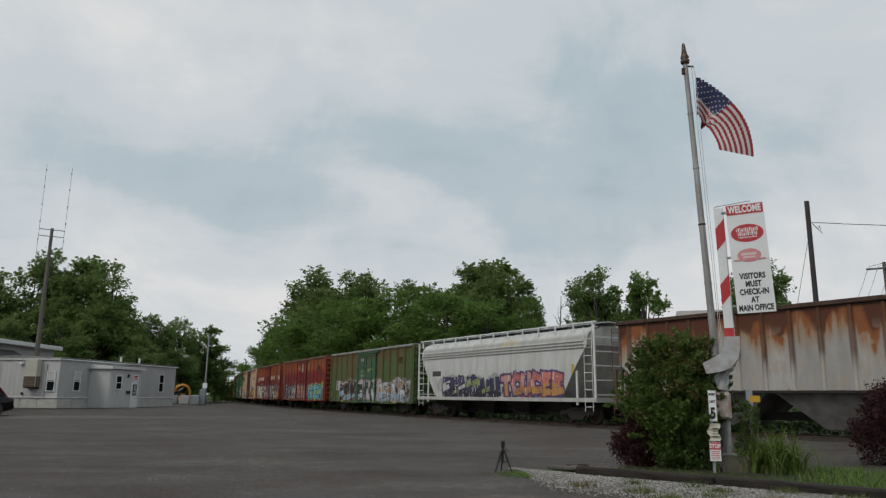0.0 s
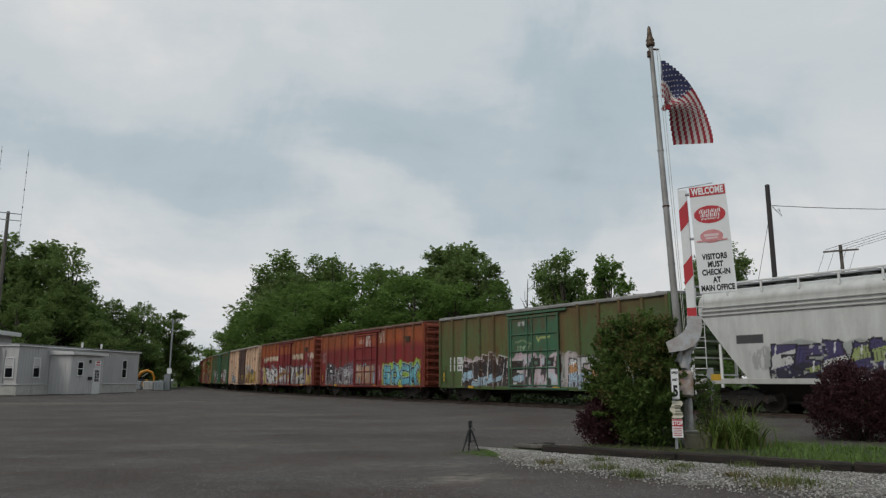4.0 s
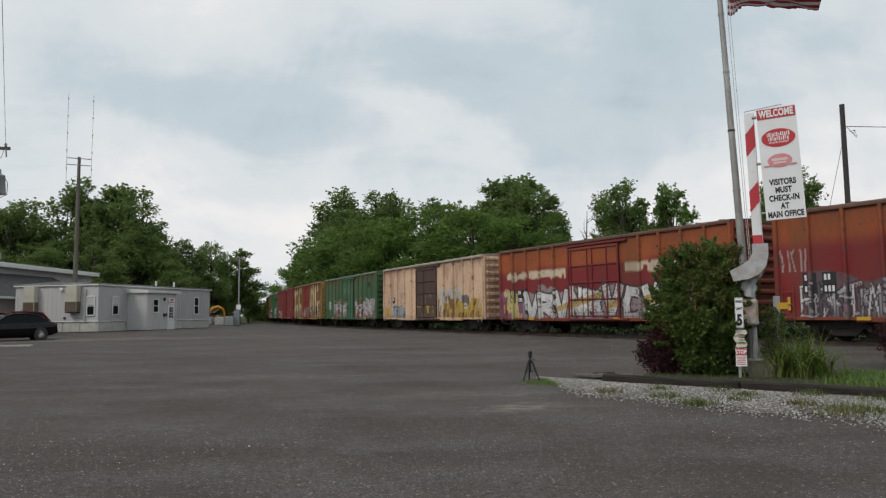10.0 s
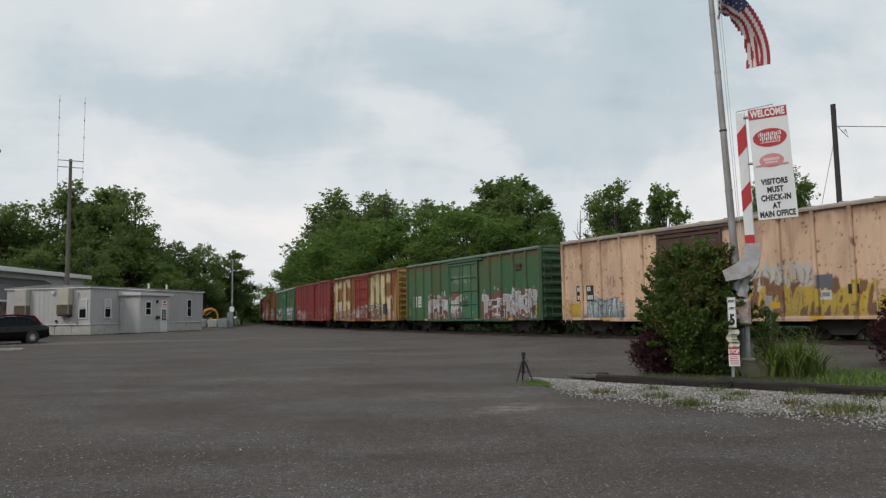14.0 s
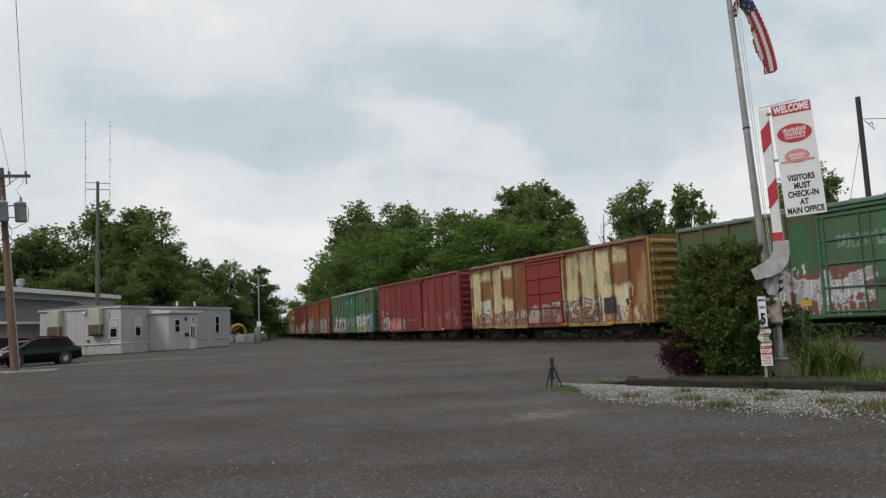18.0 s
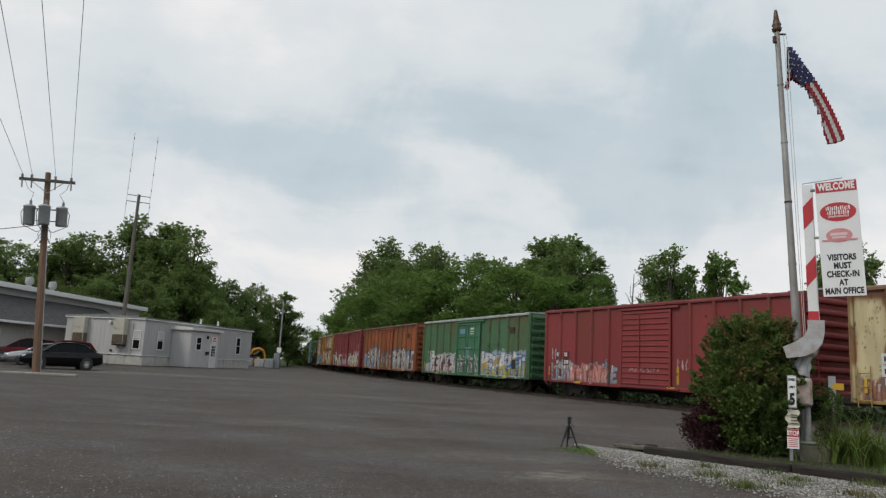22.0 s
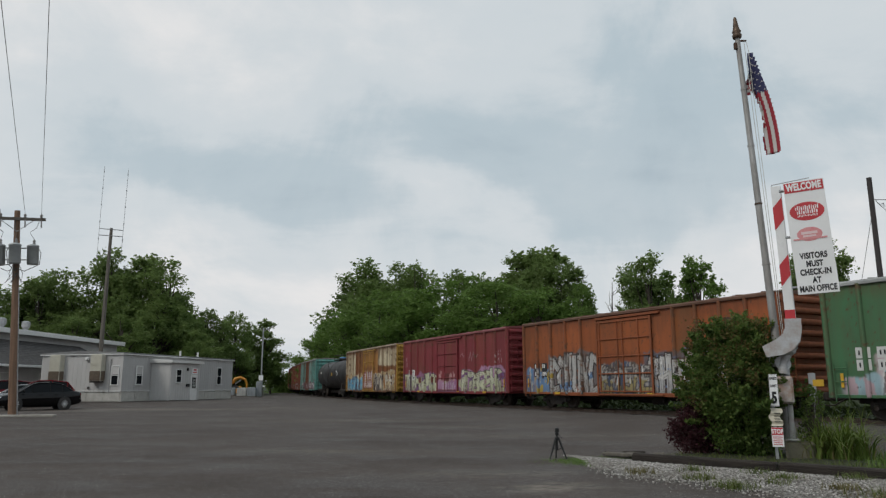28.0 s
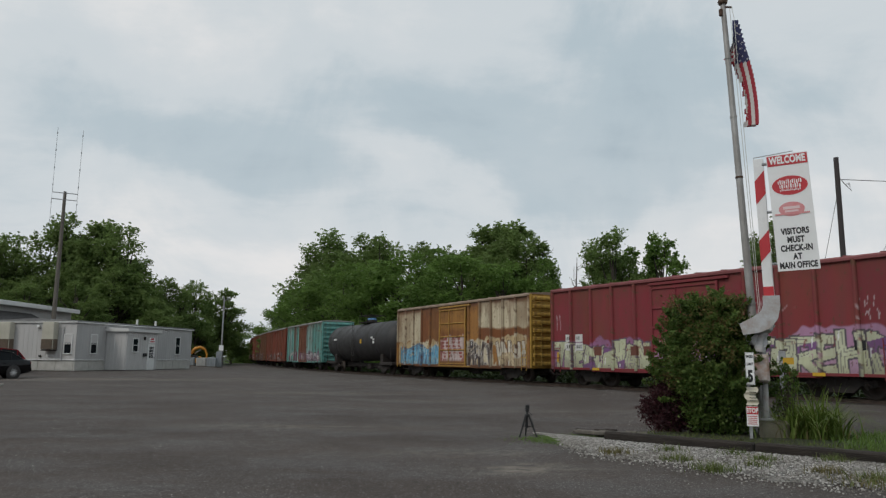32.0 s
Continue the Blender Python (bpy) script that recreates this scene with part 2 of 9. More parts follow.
def noise_fac(nt, scale, detail=6, rough=0.55, stretch=None, coords="Object", lo=0.35, hi=0.65):
    tc = nt.nodes.new("ShaderNodeTexCoord").outputs[coords]
    if stretch:
        mp = nt.nodes.new("ShaderNodeMapping")
        mp.inputs["Scale"].default_value = stretch
        nt.links.new(tc, mp.inputs[0])
        tc = mp.outputs[0]
    n = nt.nodes.new("ShaderNodeTexNoise")
    n.inputs["Scale"].default_value, n.inputs["Detail"].default_value, n.inputs["Roughness"].default_value = scale, detail, rough
    nt.links.new(tc, n.inputs[0])
    r = nt.nodes.new("ShaderNodeMapRange")
    r.inputs[1].default_value, r.inputs[2].default_value = lo, hi
    nt.links.new(n.outputs["Fac"], r.inputs[0])
    return r.outputs[0]


def blend(nt, fac, a, b, kind="MIX"):
    m = nt.nodes.new("ShaderNodeMix")
    m.data_type, m.blend_type = "RGBA", kind
    for i, q in ((0, fac), (6, a), (7, b)):
        if isinstance(q, (int, float)):
            m.inputs[i].default_value = q
        elif isinstance(q, tuple):
            m.inputs[i].default_value = (*q[:3], 1)
        else:
            nt.links.new(q, m.inputs[i])
    return m.outputs[2]


def times(nt, a, k):
    n = nt.nodes.new("ShaderNodeMath")
    n.operation = "MULTIPLY"
    nt.links.new(a, n.inputs[0])
    n.inputs[1].default_value = k
    return n.outputs[0]


def bump(nt, bsdf, fac, strength, dist=0.02):
    b = nt.nodes.new("ShaderNodeBump")
    b.inputs["Strength"].default_value, b.inputs["Distance"].default_value = strength, dist
    nt.links.new(fac, b.inputs["Height"])
    nt.links.new(b.outputs[0], bsdf.inputs["Normal"])


def surface(name, col, col2=None, scale=2.0, fine=30.0, rough=0.75, metal=0.0, bumps=0.25, dist=0.01, dirt=0.35, stretch=None, coords="Object", spec=0.5):
    """Two scales of variation between two colours, with fine relief."""
    m, nt, b = material(name)
    col2 = col2 or tuple(c * 0.62 for c in col)
    f1 = noise_fac(nt, scale, 6, 0.6, stretch, coords)
    f2 = noise_fac(nt, fine, 4, 0.6, stretch, coords, 0.25, 0.75)
    c = blend(nt, times(nt, f1, dirt), col, col2)
    c = blend(nt, times(nt, f2, dirt * 0.6), c, col2)
    nt.links.new(c, b.inputs["Base Color"])
    b.inputs["Metallic"].default_value = metal
    b.inputs["Specular IOR Level"].default_value = spec
    r = nt.nodes.new("ShaderNodeMapRange")
    r.inputs[3].default_value, r.inputs[4].default_value = max(0.02, rough - 0.12), min(1, rough + 0.12)
    nt.links.new(f1, r.inputs[0])
    nt.links.new(r.outputs[0], b.inputs["Roughness"])
    if bumps:
        bump(nt, b, f2, bumps, dist)
    return m


def plain(name, col, rough=0.5, metal=0.0, emit=0.0):
    m, nt, b = material(name)
    b.inputs["Base Color"].default_value = (*col, 1)
    b.inputs["Roughness"].default_value, b.inputs["Metallic"].default_value = rough, metal
    if emit:
        b.inputs["Emission Color"].default_value, b.inputs["Emission Strength"].default_value = (*col, 1), emit
    return m


RUST = (0.13, 0.048, 0.018)


def car_paint(name, col=None, rust=0.4, rust_scale=1.1):
    """Weathered railcar paint; without a colour it takes the painted attribute."""
    m, nt, b = material(name)
    if col is None:
        a = nt.nodes.new("ShaderNodeAttribute")
        a.attribute_name = "paint"
        base = a.outputs["Color"]
    else:
        base = (*col, 1)
    grime = noise_fac(nt, 1.6, 6, 0.6, (1.6, 1.6, 0.35), "Object", 0.35, 0.75)
    streak = noise_fac(nt, 5.0, 5, 0.6, (1.0, 1.0, 0.07), "Object", 0.45, 0.75)
    spots = noise_fac(nt, rust_scale * 3, 8, 0.68, (1, 1, 0.6), "Object", 0.56, 0.68)
    fine = noise_fac(nt, 45, 3, 0.6, None, "Object", 0.3, 0.7)
    c = blend(nt, times(nt, grime, 0.32), base, (0.10, 0.085, 0.07))
    c = blend(nt, times(nt, streak, 0.55 * rust), c, RUST)
    c = blend(nt, times(nt, spots, 0.8 * rust), c, RUST)
    c = blend(nt, times(nt, fine, 0.12), c, (0.04, 0.035, 0.03))
    nt.links.new(c, b.inputs["Base Color"])
    r = nt.nodes.new("ShaderNodeMapRange")
    r.inputs[3].default_value, r.inputs[4].default_value = 0.55, 0.85
    nt.links.new(grime, r.inputs[0])
    nt.links.new(r.outputs[0], b.inputs["Roughness"])
    b.inputs["Specular IOR Level"].default_value = 0.3
    bump(nt, b, fine, 0.12, 0.004)
    return m


def leaf_material(name, col, col2, rough=0.6, trans=0.25):
    m, nt, b = material(name)
    g = nt.nodes.new("ShaderNodeNewGeometry")
    info = nt.nodes.new("ShaderNodeObjectInfo")
    c = blend(nt, g.outputs["Random Per Island"], col, col2)
    c = blend(nt, times(nt, noise_fac(nt, 0.45, 4), 0.5), c, tuple(q * 0.55 for q in col))
    c = blend(nt, times(nt, info.outputs["Random"], 0.45), c, tuple(q * 0.62 for q in col2))
    nt.links.new(c, b.inputs["Base Color"])
    b.inputs["Roughness"].default_value = rough
    b.inputs["Specular IOR Level"].default_value = 0.25
    t = nt.nodes.new("ShaderNodeBsdfTranslucent")
    nt.links.new(c, t.inputs[0])
    mx = nt.nodes.new("ShaderNodeMixShader")
    mx.inputs[0].default_value = trans
    nt.links.new(b.outputs[0], mx.inputs[1])
    nt.links.new(t.outputs[0], mx.inputs[2])
    nt.links.new(mx.outputs[0], nt.nodes["Material Output"].inputs[0])
    return m


def asphalt_material():
    m, nt, b = material("worn_asphalt")
    a = nt.nodes.new("ShaderNodeAttribute")
    a.attribute_name = "cover"
    sep = nt.nodes.new("ShaderNodeSeparateColor")
    nt.links.new(a.outputs["Color"], sep.inputs[0])
    big = noise_fac(nt, 0.16, 5, 0.6, (1, 1.9, 1), "Object", 0.36, 0.64)
    mid = noise_fac(nt, 1.1, 6, 0.65, None, "Object", 0.35, 0.7)
    grit = noise_fac(nt, 34, 3, 0.7, None, "Object", 0.35, 0.7)
    v = nt.nodes.new("ShaderNodeTexVoronoi")
    v.inputs["Scale"].default_value = 70
    nt.links.new(nt.nodes.new("ShaderNodeTexCoord").outputs["Object"], v.inputs[0])
    speck = nt.nodes.new("ShaderNodeMapRange")
    speck.inputs[1].default_value, speck.inputs[2].default_value = 0.42, 0.20
    nt.links.new(v.outputs["Distance"], speck.inputs[0])
    some = nt.nodes.new("ShaderNodeSeparateColor")
    nt.links.new(v.outputs["Color"], some.inputs[0])
    few = nt.nodes.new("ShaderNodeMapRange")
    few.inputs[1].default_value, few.inputs[2].default_value = 0.70, 0.92
    nt.links.new(some.outputs[0], few.inputs[0])
    pale = nt.nodes.new("ShaderNodeMath")
    pale.operation = "MULTIPLY"
    nt.links.new(speck.outputs[0], pale.inputs[0])
    nt.links.new(few.outputs[0], pale.inputs[1])
    dark = nt.nodes.new("ShaderNodeMapRange")
    dark.inputs[1].default_value, dark.inputs[2].default_value = 0.40, 0.0
    nt.links.new(some.outputs[1], dark.inputs[0])
    patch = noise_fac(nt, 7.0, 5, 0.7, None, "Object", 0.3, 0.7)
    v2 = nt.nodes.new("ShaderNodeTexVoronoi")
    v2.inputs["Scale"].default_value = 26
    nt.links.new(nt.nodes.new("ShaderNodeTexCoord").outputs["Object"], v2.inputs[0])
    chip = nt.nodes.new("ShaderNodeMapRange")
    chip.inputs[1].default_value, chip.inputs[2].default_value = 0.34, 0.16
    nt.links.new(v2.outputs["Distance"], chip.inputs[0])
    pick = nt.nodes.new("ShaderNodeSeparateColor")
    nt.links.new(v2.outputs["Color"], pick.inputs[0])
    rare = nt.nodes.new("ShaderNodeMapRange")
    rare.inputs[1].default_value, rare.inputs[2].default_value = 0.62, 1.0
    nt.links.new(pick.outputs[0], rare.inputs[0])
    chips = nt.nodes.new("ShaderNodeMath")
    chips.operation = "MULTIPLY"
    nt.links.new(chip.outputs[0], chips.inputs[0])
    nt.links.new(rare.outputs[0], chips.inputs[1])
    hole = nt.nodes.new("ShaderNodeMapRange")
    hole.inputs[1].default_value, hole.inputs[2].default_value = 0.30, 0.0
    nt.links.new(pick.outputs[1], hole.inputs[0])
    # the binder has worn off in streaks a few metres wide, and there the pale stone shows
    bare = noise_fac(nt, 0.42, 7, 0.68, (0.8, 1.5, 1), "Object", 0.44, 0.60)
    c = blend(nt, big, (0.066, 0.050, 0.0425), (0.138, 0.110, 0.095))
    c = blend(nt, times(nt, bare, 0.66), c, (0.152, 0.146, 0.145))
    c = blend(nt, times(nt, mid, 0.5), c, (0.078, 0.062, 0.055))
    c = blend(nt, times(nt, patch, 0.45), c, (0.052, 0.043, 0.038))
    c = blend(nt, times(nt, grit, 0.45), c, (0.045, 0.040, 0.036))
    c = blend(nt, times(nt, dark.outputs[0], 0.75), c, (0.028, 0.024, 0.021))
    shown = nt.nodes.new("ShaderNodeMapRange")
    shown.inputs[3].default_value, shown.inputs[4].default_value = 0.42, 1.0
    nt.links.new(bare, shown.inputs[0])
    seen = nt.nodes.new("ShaderNodeMath")
    seen.operation = "MULTIPLY"
    nt.links.new(pale.outputs[0], seen.inputs[0])
    nt.links.new(shown.outputs[0], seen.inputs[1])
    c = blend(nt, times(nt, seen.outputs[0], 0.85), c, (0.50, 0.48, 0.47))
    c = blend(nt, times(nt, hole.outputs[0], 0.5), c, (0.034, 0.029, 0.025))
    c = blend(nt, times(nt, chips.outputs[0], 0.6), c, (0.46, 0.44, 0.43))
    # pale sandy dust where tyres turn
    dusty = nt.nodes.new("ShaderNodeMath")
    dusty.operation = "MULTIPLY"
    nt.links.new(sep.outputs[1], dusty.inputs[0])
    nt.links.new(noise_fac(nt, 3.0, 6, 0.7, None, "Object", 0.40, 0.62), dusty.inputs[1])
    c = blend(nt, dusty.outputs[0], c, (0.30, 0.26, 0.215))
    # grass and weeds beyond the lot, with the shrubs' shade put into their colour
    gr = blend(nt, noise_fac(nt, 0.5, 6), (0.016, 0.026, 0.009), (0.036, 0.042, 0.018))
    gr = blend(nt, times(nt, grit, 0.6), gr, (0.02, 0.03, 0.01))
    c = blend(nt, sep.outputs[0], c, gr)
    nt.links.new(c, b.inputs["Base Color"])
    b.inputs["Roughness"].default_value = 0.9
    b.inputs["Specular IOR Level"].default_value = 0.25
    bump(nt, b, grit, 0.6, 0.012)
    return m


ASPHALT = asphalt_material()
GALV = surface("galvanised_steel", (0.42, 0.43, 0.44), (0.26, 0.26, 0.26), 5, 50, 0.5, 0.6, 0.1, 0.003, 0.6)
RUSTY = surface("rusty_steel", (0.10, 0.05, 0.03), (0.045, 0.03, 0.022), 6, 50, 0.85, 0.1, 0.3, 0.004, 0.8)
DARK_STEEL = surface("dirty_black_steel", (0.016, 0.014, 0.013), (0.034, 0.025, 0.020), 4, 40, 0.8, 0.1, 0.25, 0.004, 0.7)
WHEEL_STEEL = surface("wheel_steel", (0.028, 0.023, 0.020), (0.052, 0.037, 0.027), 5, 40, 0.7, 0.3, 0.15, 0.003, 0.7)
RAIL_STEEL = surface("rail_steel", (0.15, 0.11, 0.09), (0.06, 0.04, 0.03), 3, 40, 0.5, 0.6, 0.1, 0.003, 0.7)
BLACK = surface("black_plastic", (0.010, 0.010, 0.011), (0.024, 0.024, 0.024), 6, 60, 0.6, 0, 0.05, 0.002, 0.5)
RUBBER = surface("tyre_rubber", (0.022, 0.021, 0.021), (0.05, 0.047, 0.045), 8, 60, 0.85, 0, 0.1, 0.002, 0.6)
GLASS_DARK = plain("dark_window_glass", (0.010, 0.012, 0.014), 0.2)
GLASS_DARK.node_tree.nodes["Principled BSDF"].inputs["Specular IOR Level"].default_value = 0.07
WHITE_PAINT = surface("white_paint", (0.74, 0.74, 0.72), (0.52, 0.51, 0.48), 3, 40, 0.5, 0, 0.05, 0.002, 0.4)
WHITE_SIGN = surface("white_sign_face", (0.80, 0.80, 0.80), (0.62, 0.62, 0.60), 2, 25, 0.35, 0, 0.0, 0.002, 0.25)
RED_SIGN = surface("red_sign_film", (0.52, 0.030, 0.040), (0.38, 0.03, 0.035), 3, 30, 0.4, 0, 0.0, 0.002, 0.4)
PINK_SIGN = surface("faded_red_film", (0.62, 0.19, 0.20), (0.66, 0.36, 0.36), 6, 30, 0.4, 0, 0.0, 0.002, 0.6)
INK = plain("black_lettering", (0.012, 0.012, 0.014), 0.5)
CONCRETE = surface("old_concrete", (0.36, 0.34, 0.30), (0.20, 0.185, 0.16), 3, 40, 0.9, 0, 0.4, 0.006, 0.7)
POLE_WOOD = surface("weathered_pole_wood", (0.27, 0.155, 0.095), (0.12, 0.078, 0.055), 3, 30, 0.85, 0, 0.4, 0.01, 0.8, (4, 4, 0.25))
GREY_WOOD = surface("grey_pole_wood", (0.17, 0.15, 0.125), (0.085, 0.075, 0.065), 3, 30, 0.85, 0, 0.4, 0.01, 0.8, (4, 4, 0.25))
TIMBER = surface("creosoted_timber", (0.046, 0.034, 0.026), (0.015, 0.012, 0.010), 3, 30, 0.92, 0, 0.8, 0.02, 0.8, (0.5, 4, 4))
BARK = surface("bark", (0.085, 0.068, 0.052), (0.04, 0.034, 0.028), 3, 20, 0.95, 0, 0.6, 0.03, 0.8, (2, 2, 0.4))
YELLOW = surface("yellow_machine_paint", (0.54, 0.23, 0.012), (0.34, 0.14, 0.02), 3, 30, 0.5, 0, 0.1, 0.003, 0.5)

# ---- the railway line: its near side as a long easing curve ----
S_MIN, S_MAX = -150, 330
S_ALL = np.arange(S_MIN, S_MAX + 1, 1.0)


def track_heading(s):
    u = np.clip(s, -60, 190) / 100
    return 0.4903 - 0.3136 * u + 0.0826 * u ** 2 + 0.004 * u ** 3


def lay_curve():
    th = track_heading(S_ALL)
    dx, dy = -np.sin(th), np.cos(th)
    x = np.concatenate([[0], np.cumsum((dx[1:] + dx[:-1]) / 2)])
    y = np.concatenate([[0], np.cumsum((dy[1:] + dy[:-1]) / 2)])
    i0 = -S_MIN
    return x - x[i0] + 0.7642, y - y[i0] + 42.8489


CURVE_X, CURVE_Y = lay_curve()
HALF_CAR = 1.55
RAIL_TOP = 0.27


def on_track(s, across=HALF_CAR):
    """A point of the line, across metres beyond the near side of the cars; 1.55 is the middle of the track."""
    x, y, th = np.interp(s, S_ALL, CURVE_X), np.interp(s, S_ALL, CURVE_Y), track_heading(s)
    return x + across * np.cos(th), y + across * np.sin(th), th


def off_track(x, y):
    """Metres from the near side of the cars, positive on the lot's side."""
    x, y = np.asarray(x, float), np.asarray(y, float)
    k = np.arange(0, len(S_ALL), 4)
    cx, cy, th = CURVE_X[k], CURVE_Y[k], track_heading(S_ALL[k])
    d2 = (x[..., None] - cx) ** 2 + (y[..., None] - cy) ** 2
    i = d2.argmin(-1)
    return -((x - cx[i]) * np.cos(th[i]) + (y - cy[i]) * np.sin(th[i]))


def ground_z(x, y):
    p = off_track(x, y)
    climb = 0.19 * smooth_step(9.5, 0.6, p)        # the lot climbs to the rails
    rise = 0.30 * smooth_step(-5, -18, x) * smooth_step(40, 58, y) * smooth_step(3, 11, p)
    bed = -0.12 * smooth_step(-0.2, -0.6, p)
    bank = 0.42 * smooth_step(7, 16, -p)
    return np.maximum(climb, rise) + bed + bank


def gz(x, y):
    return float(ground_z(np.array([x]), np.array([y]))[0])


def stretch_axis(dense, far, step):
    """Even steps where the camera looks, growing ones to the horizon."""
    a = list(np.arange(dense[0], dense[1] + step, step))
    d = step
    while a[-1] < far:
        d *= 1.35
        a.append(a[-1] + d)
    d = step
    while a[0] > -far:
        d *= 1.35
        a.insert(0, a[0] - d)
    return np.array(a)


def grid_faces(nx, ny):
    i, j = np.meshgrid(np.arange(nx - 1), np.arange(ny - 1), indexing="ij")
    a = (i * ny + j).ravel()
    return np.stack([a, a + ny, a + ny + 1, a + 1], 1)


def make_ground():
    ax, ay = stretch_axis((-55, 40), 2600, 0.8), stretch_axis((-8, 130), 2600, 0.8)
    X, Y = np.meshgrid(ax, ay, indexing="ij")
    x, y = X.ravel(), Y.ravel()
    z = ground_z(x, y)
    p = off_track(x, y)
    wob = value_noise(x * 0.35, y * 0.35, 5) * 2.4
    grass = smooth_step(4.8, 7.5, -p + wob - 1.2)
    far_edge = smooth_step(94, 112, y + 6 * (wob / 2.4) + 0.25 * x) * smooth_step(1, 4, p)
    left_edge = smooth_step(-44, -52, x + wob)
    grass = np.clip(grass + far_edge + left_edge, 0, 1)
    dust = np.zeros_like(x)
    for cx, cy, rx, ry, a in ((1.08, 10.52, 0.6, 0.35, 0.9), (0.2, 11.9, 1.0, 0.35, 0.4), (-3.0, 16.0, 2.5, 0.5, 0.3), (-6.0, 30.0, 5, 1.0, 0.25), (-18, 44, 6, 1.0, 0.55), (-11, 47, 3.5, 0.7, 0.4),
                              (-24, 42, 4, 0.8, 0.5), (-1.5, 26, 5, 0.8, 0.16), (3, 21, 4, 0.9, 0.16)):
        q = ((x - cx) / rx) ** 2 + ((y - cy) / ry) ** 2
        dust = np.maximum(dust, a * np.exp(-q) * (0.5 + value_noise(x * 0.9, y * 1.8, 8)))
    me = quads("ground", np.stack([x, y, z], 1), grid_faces(len(ax), len(ay)), ASPHALT, np.stack([grass, np.clip(dust, 0, 1), 0 * x], 1), "cover", True)
    tagged(new("ground", me), "worn grey asphalt lot with weedy edges", "ground", kind="structure")


make_ground()

BALLAST = surface("dark_ballast", (0.028, 0.024, 0.021), (0.060, 0.052, 0.045), 7, 26, 0.95, 0, 0.9, 0.04, 0.9)


def make_track():
    """Ballast bed, ties and two rails along the curve."""
    tr = thing("railway_track", None, "single railway track on dark ballast beside the lot", "railway track", kind="structure")
    ss = np.arange(-75, 300, 1.5)
    prof = [(-1.25, -0.16), (-1.05, -0.10), (0.0, -0.085), (1.2, -0.085), (1.9, -0.22)]
    vs, rng = [], np.random.RandomState(3)
    for s in ss:
        x, y, th = on_track(s)
        for o, z in prof:
            vs.append((x + o * math.cos(th), y + o * math.sin(th), RAIL_TOP + z + rng.uniform(-0.012, 0.012)))
    part("ballast", quads("ballast", np.array(vs), grid_faces(len(ss), len(prof)), BALLAST), None, tr)
    for side in (-0.7525, 0.7525):
        sh = Shape()
        rp = [(-0.068, -0.13), (0.068, -0.13), (0.068, -0.115), (0.012, -0.10), (0.012, -0.025), (0.036, -0.015), (0.036, 0.015), (-0.036, 0.015), (-0.036, -0.015), (-0.012, -0.025), (-0.012, -0.10), (-0.068, -0.115)]
        ring = []
        for s in np.arange(-75, 300, 3.0):
            x, y, th = on_track(s)
            ring.append([(x + (side + o) * math.cos(th), y + (side + o) * math.sin(th), RAIL_TOP + z) for o, z in rp])
        n = len(rp)
        vv = [p for r in ring for p in r]
        ff = [(i * n + k, i * n + (k + 1) % n, (i + 1) * n + (k + 1) % n, (i + 1) * n + k) for i in range(len(ring) - 1) for k in range(n)]
        sh.add(vv, ff)
        part("rail", sh, RAIL_STEEL, tr)
    tie = Shape().box((0, 0, -0.165), (2.55, 0.22, 0.15), 0.012).mesh("tie", TIMBER)
    rng = random.Random(4)
    for i in range(150):
        x, y, th = on_track(-34 + i * 0.56)
        part("tie", tie, None, tr, m=pose(x, y, RAIL_TOP - 0.005 + rng.uniform(-0.012, 0.006), 0, 0, math.degrees(th) + rng.uniform(-1.5, 1.5)))


make_track()

# ---- the train ----
def gone(t):
    """Metres that the train has come along by t seconds."""
    u = t / 10
    return 13.643 + 5.513 * t + 0.837 * u * u - 0.139 * u ** 3


GLYPHS = (
    ((0.9, 0.9), (0.2, 0.95), (0.1, 0.55), (0.85, 0.45), (0.8, 0.05), (0.1, 0.1)),
    ((0.5, 0.95), (0.1, 0.6), (0.15, 0.15), (0.6, 0.05), (0.95, 0.4), (0.8, 0.85), (0.5, 0.95)),
    ((0.9, 0.85), (0.35, 0.95), (0.08, 0.5), (0.3, 0.08), (0.95, 0.12)),
    ((0.1, 0.95), (0.15, 0.05), (0.2, 0.45), (0.9, 0.95), (0.45, 0.55), (0.95, 0.02)),
    ((0.05, 0.05), (0.15, 0.95), (0.5, 0.3), (0.85, 0.95), (0.95, 0.05)),
    ((0.05, 0.02), (0.4, 0.98), (0.6, 0.95), (0.95, 0.05), (0.75, 0.4), (0.25, 0.38)),
    ((0.1, 0.02), (0.12, 0.95), (0.8, 0.9), (0.75, 0.5), (0.2, 0.48), (0.9, 0.02)),
    ((0.95, 0.95), (0.1, 0.85), (0.15, 0.5), (0.7, 0.55), (0.12, 0.45), (0.1, 0.08), (0.95, 0.05)),
)


def stroke_distance(x, z, pts):
    """Distance from a broken line, square at its ends and corners."""
    d = np.full(x.shape, 9.0)
    for (ax, az), (bx, bz) in zip(pts, pts[1:]):
        ux, uz = bx - ax, bz - az
        ln = math.hypot(ux, uz) + 1e-6
        ux, uz = ux / ln, uz / ln
        along = (x - ax) * ux + (z - az) * uz
        d = np.minimum(d, np.maximum(np.abs((x - ax) * uz - (z - az) * ux), np.abs(along - ln / 2) - ln / 2))
    return d


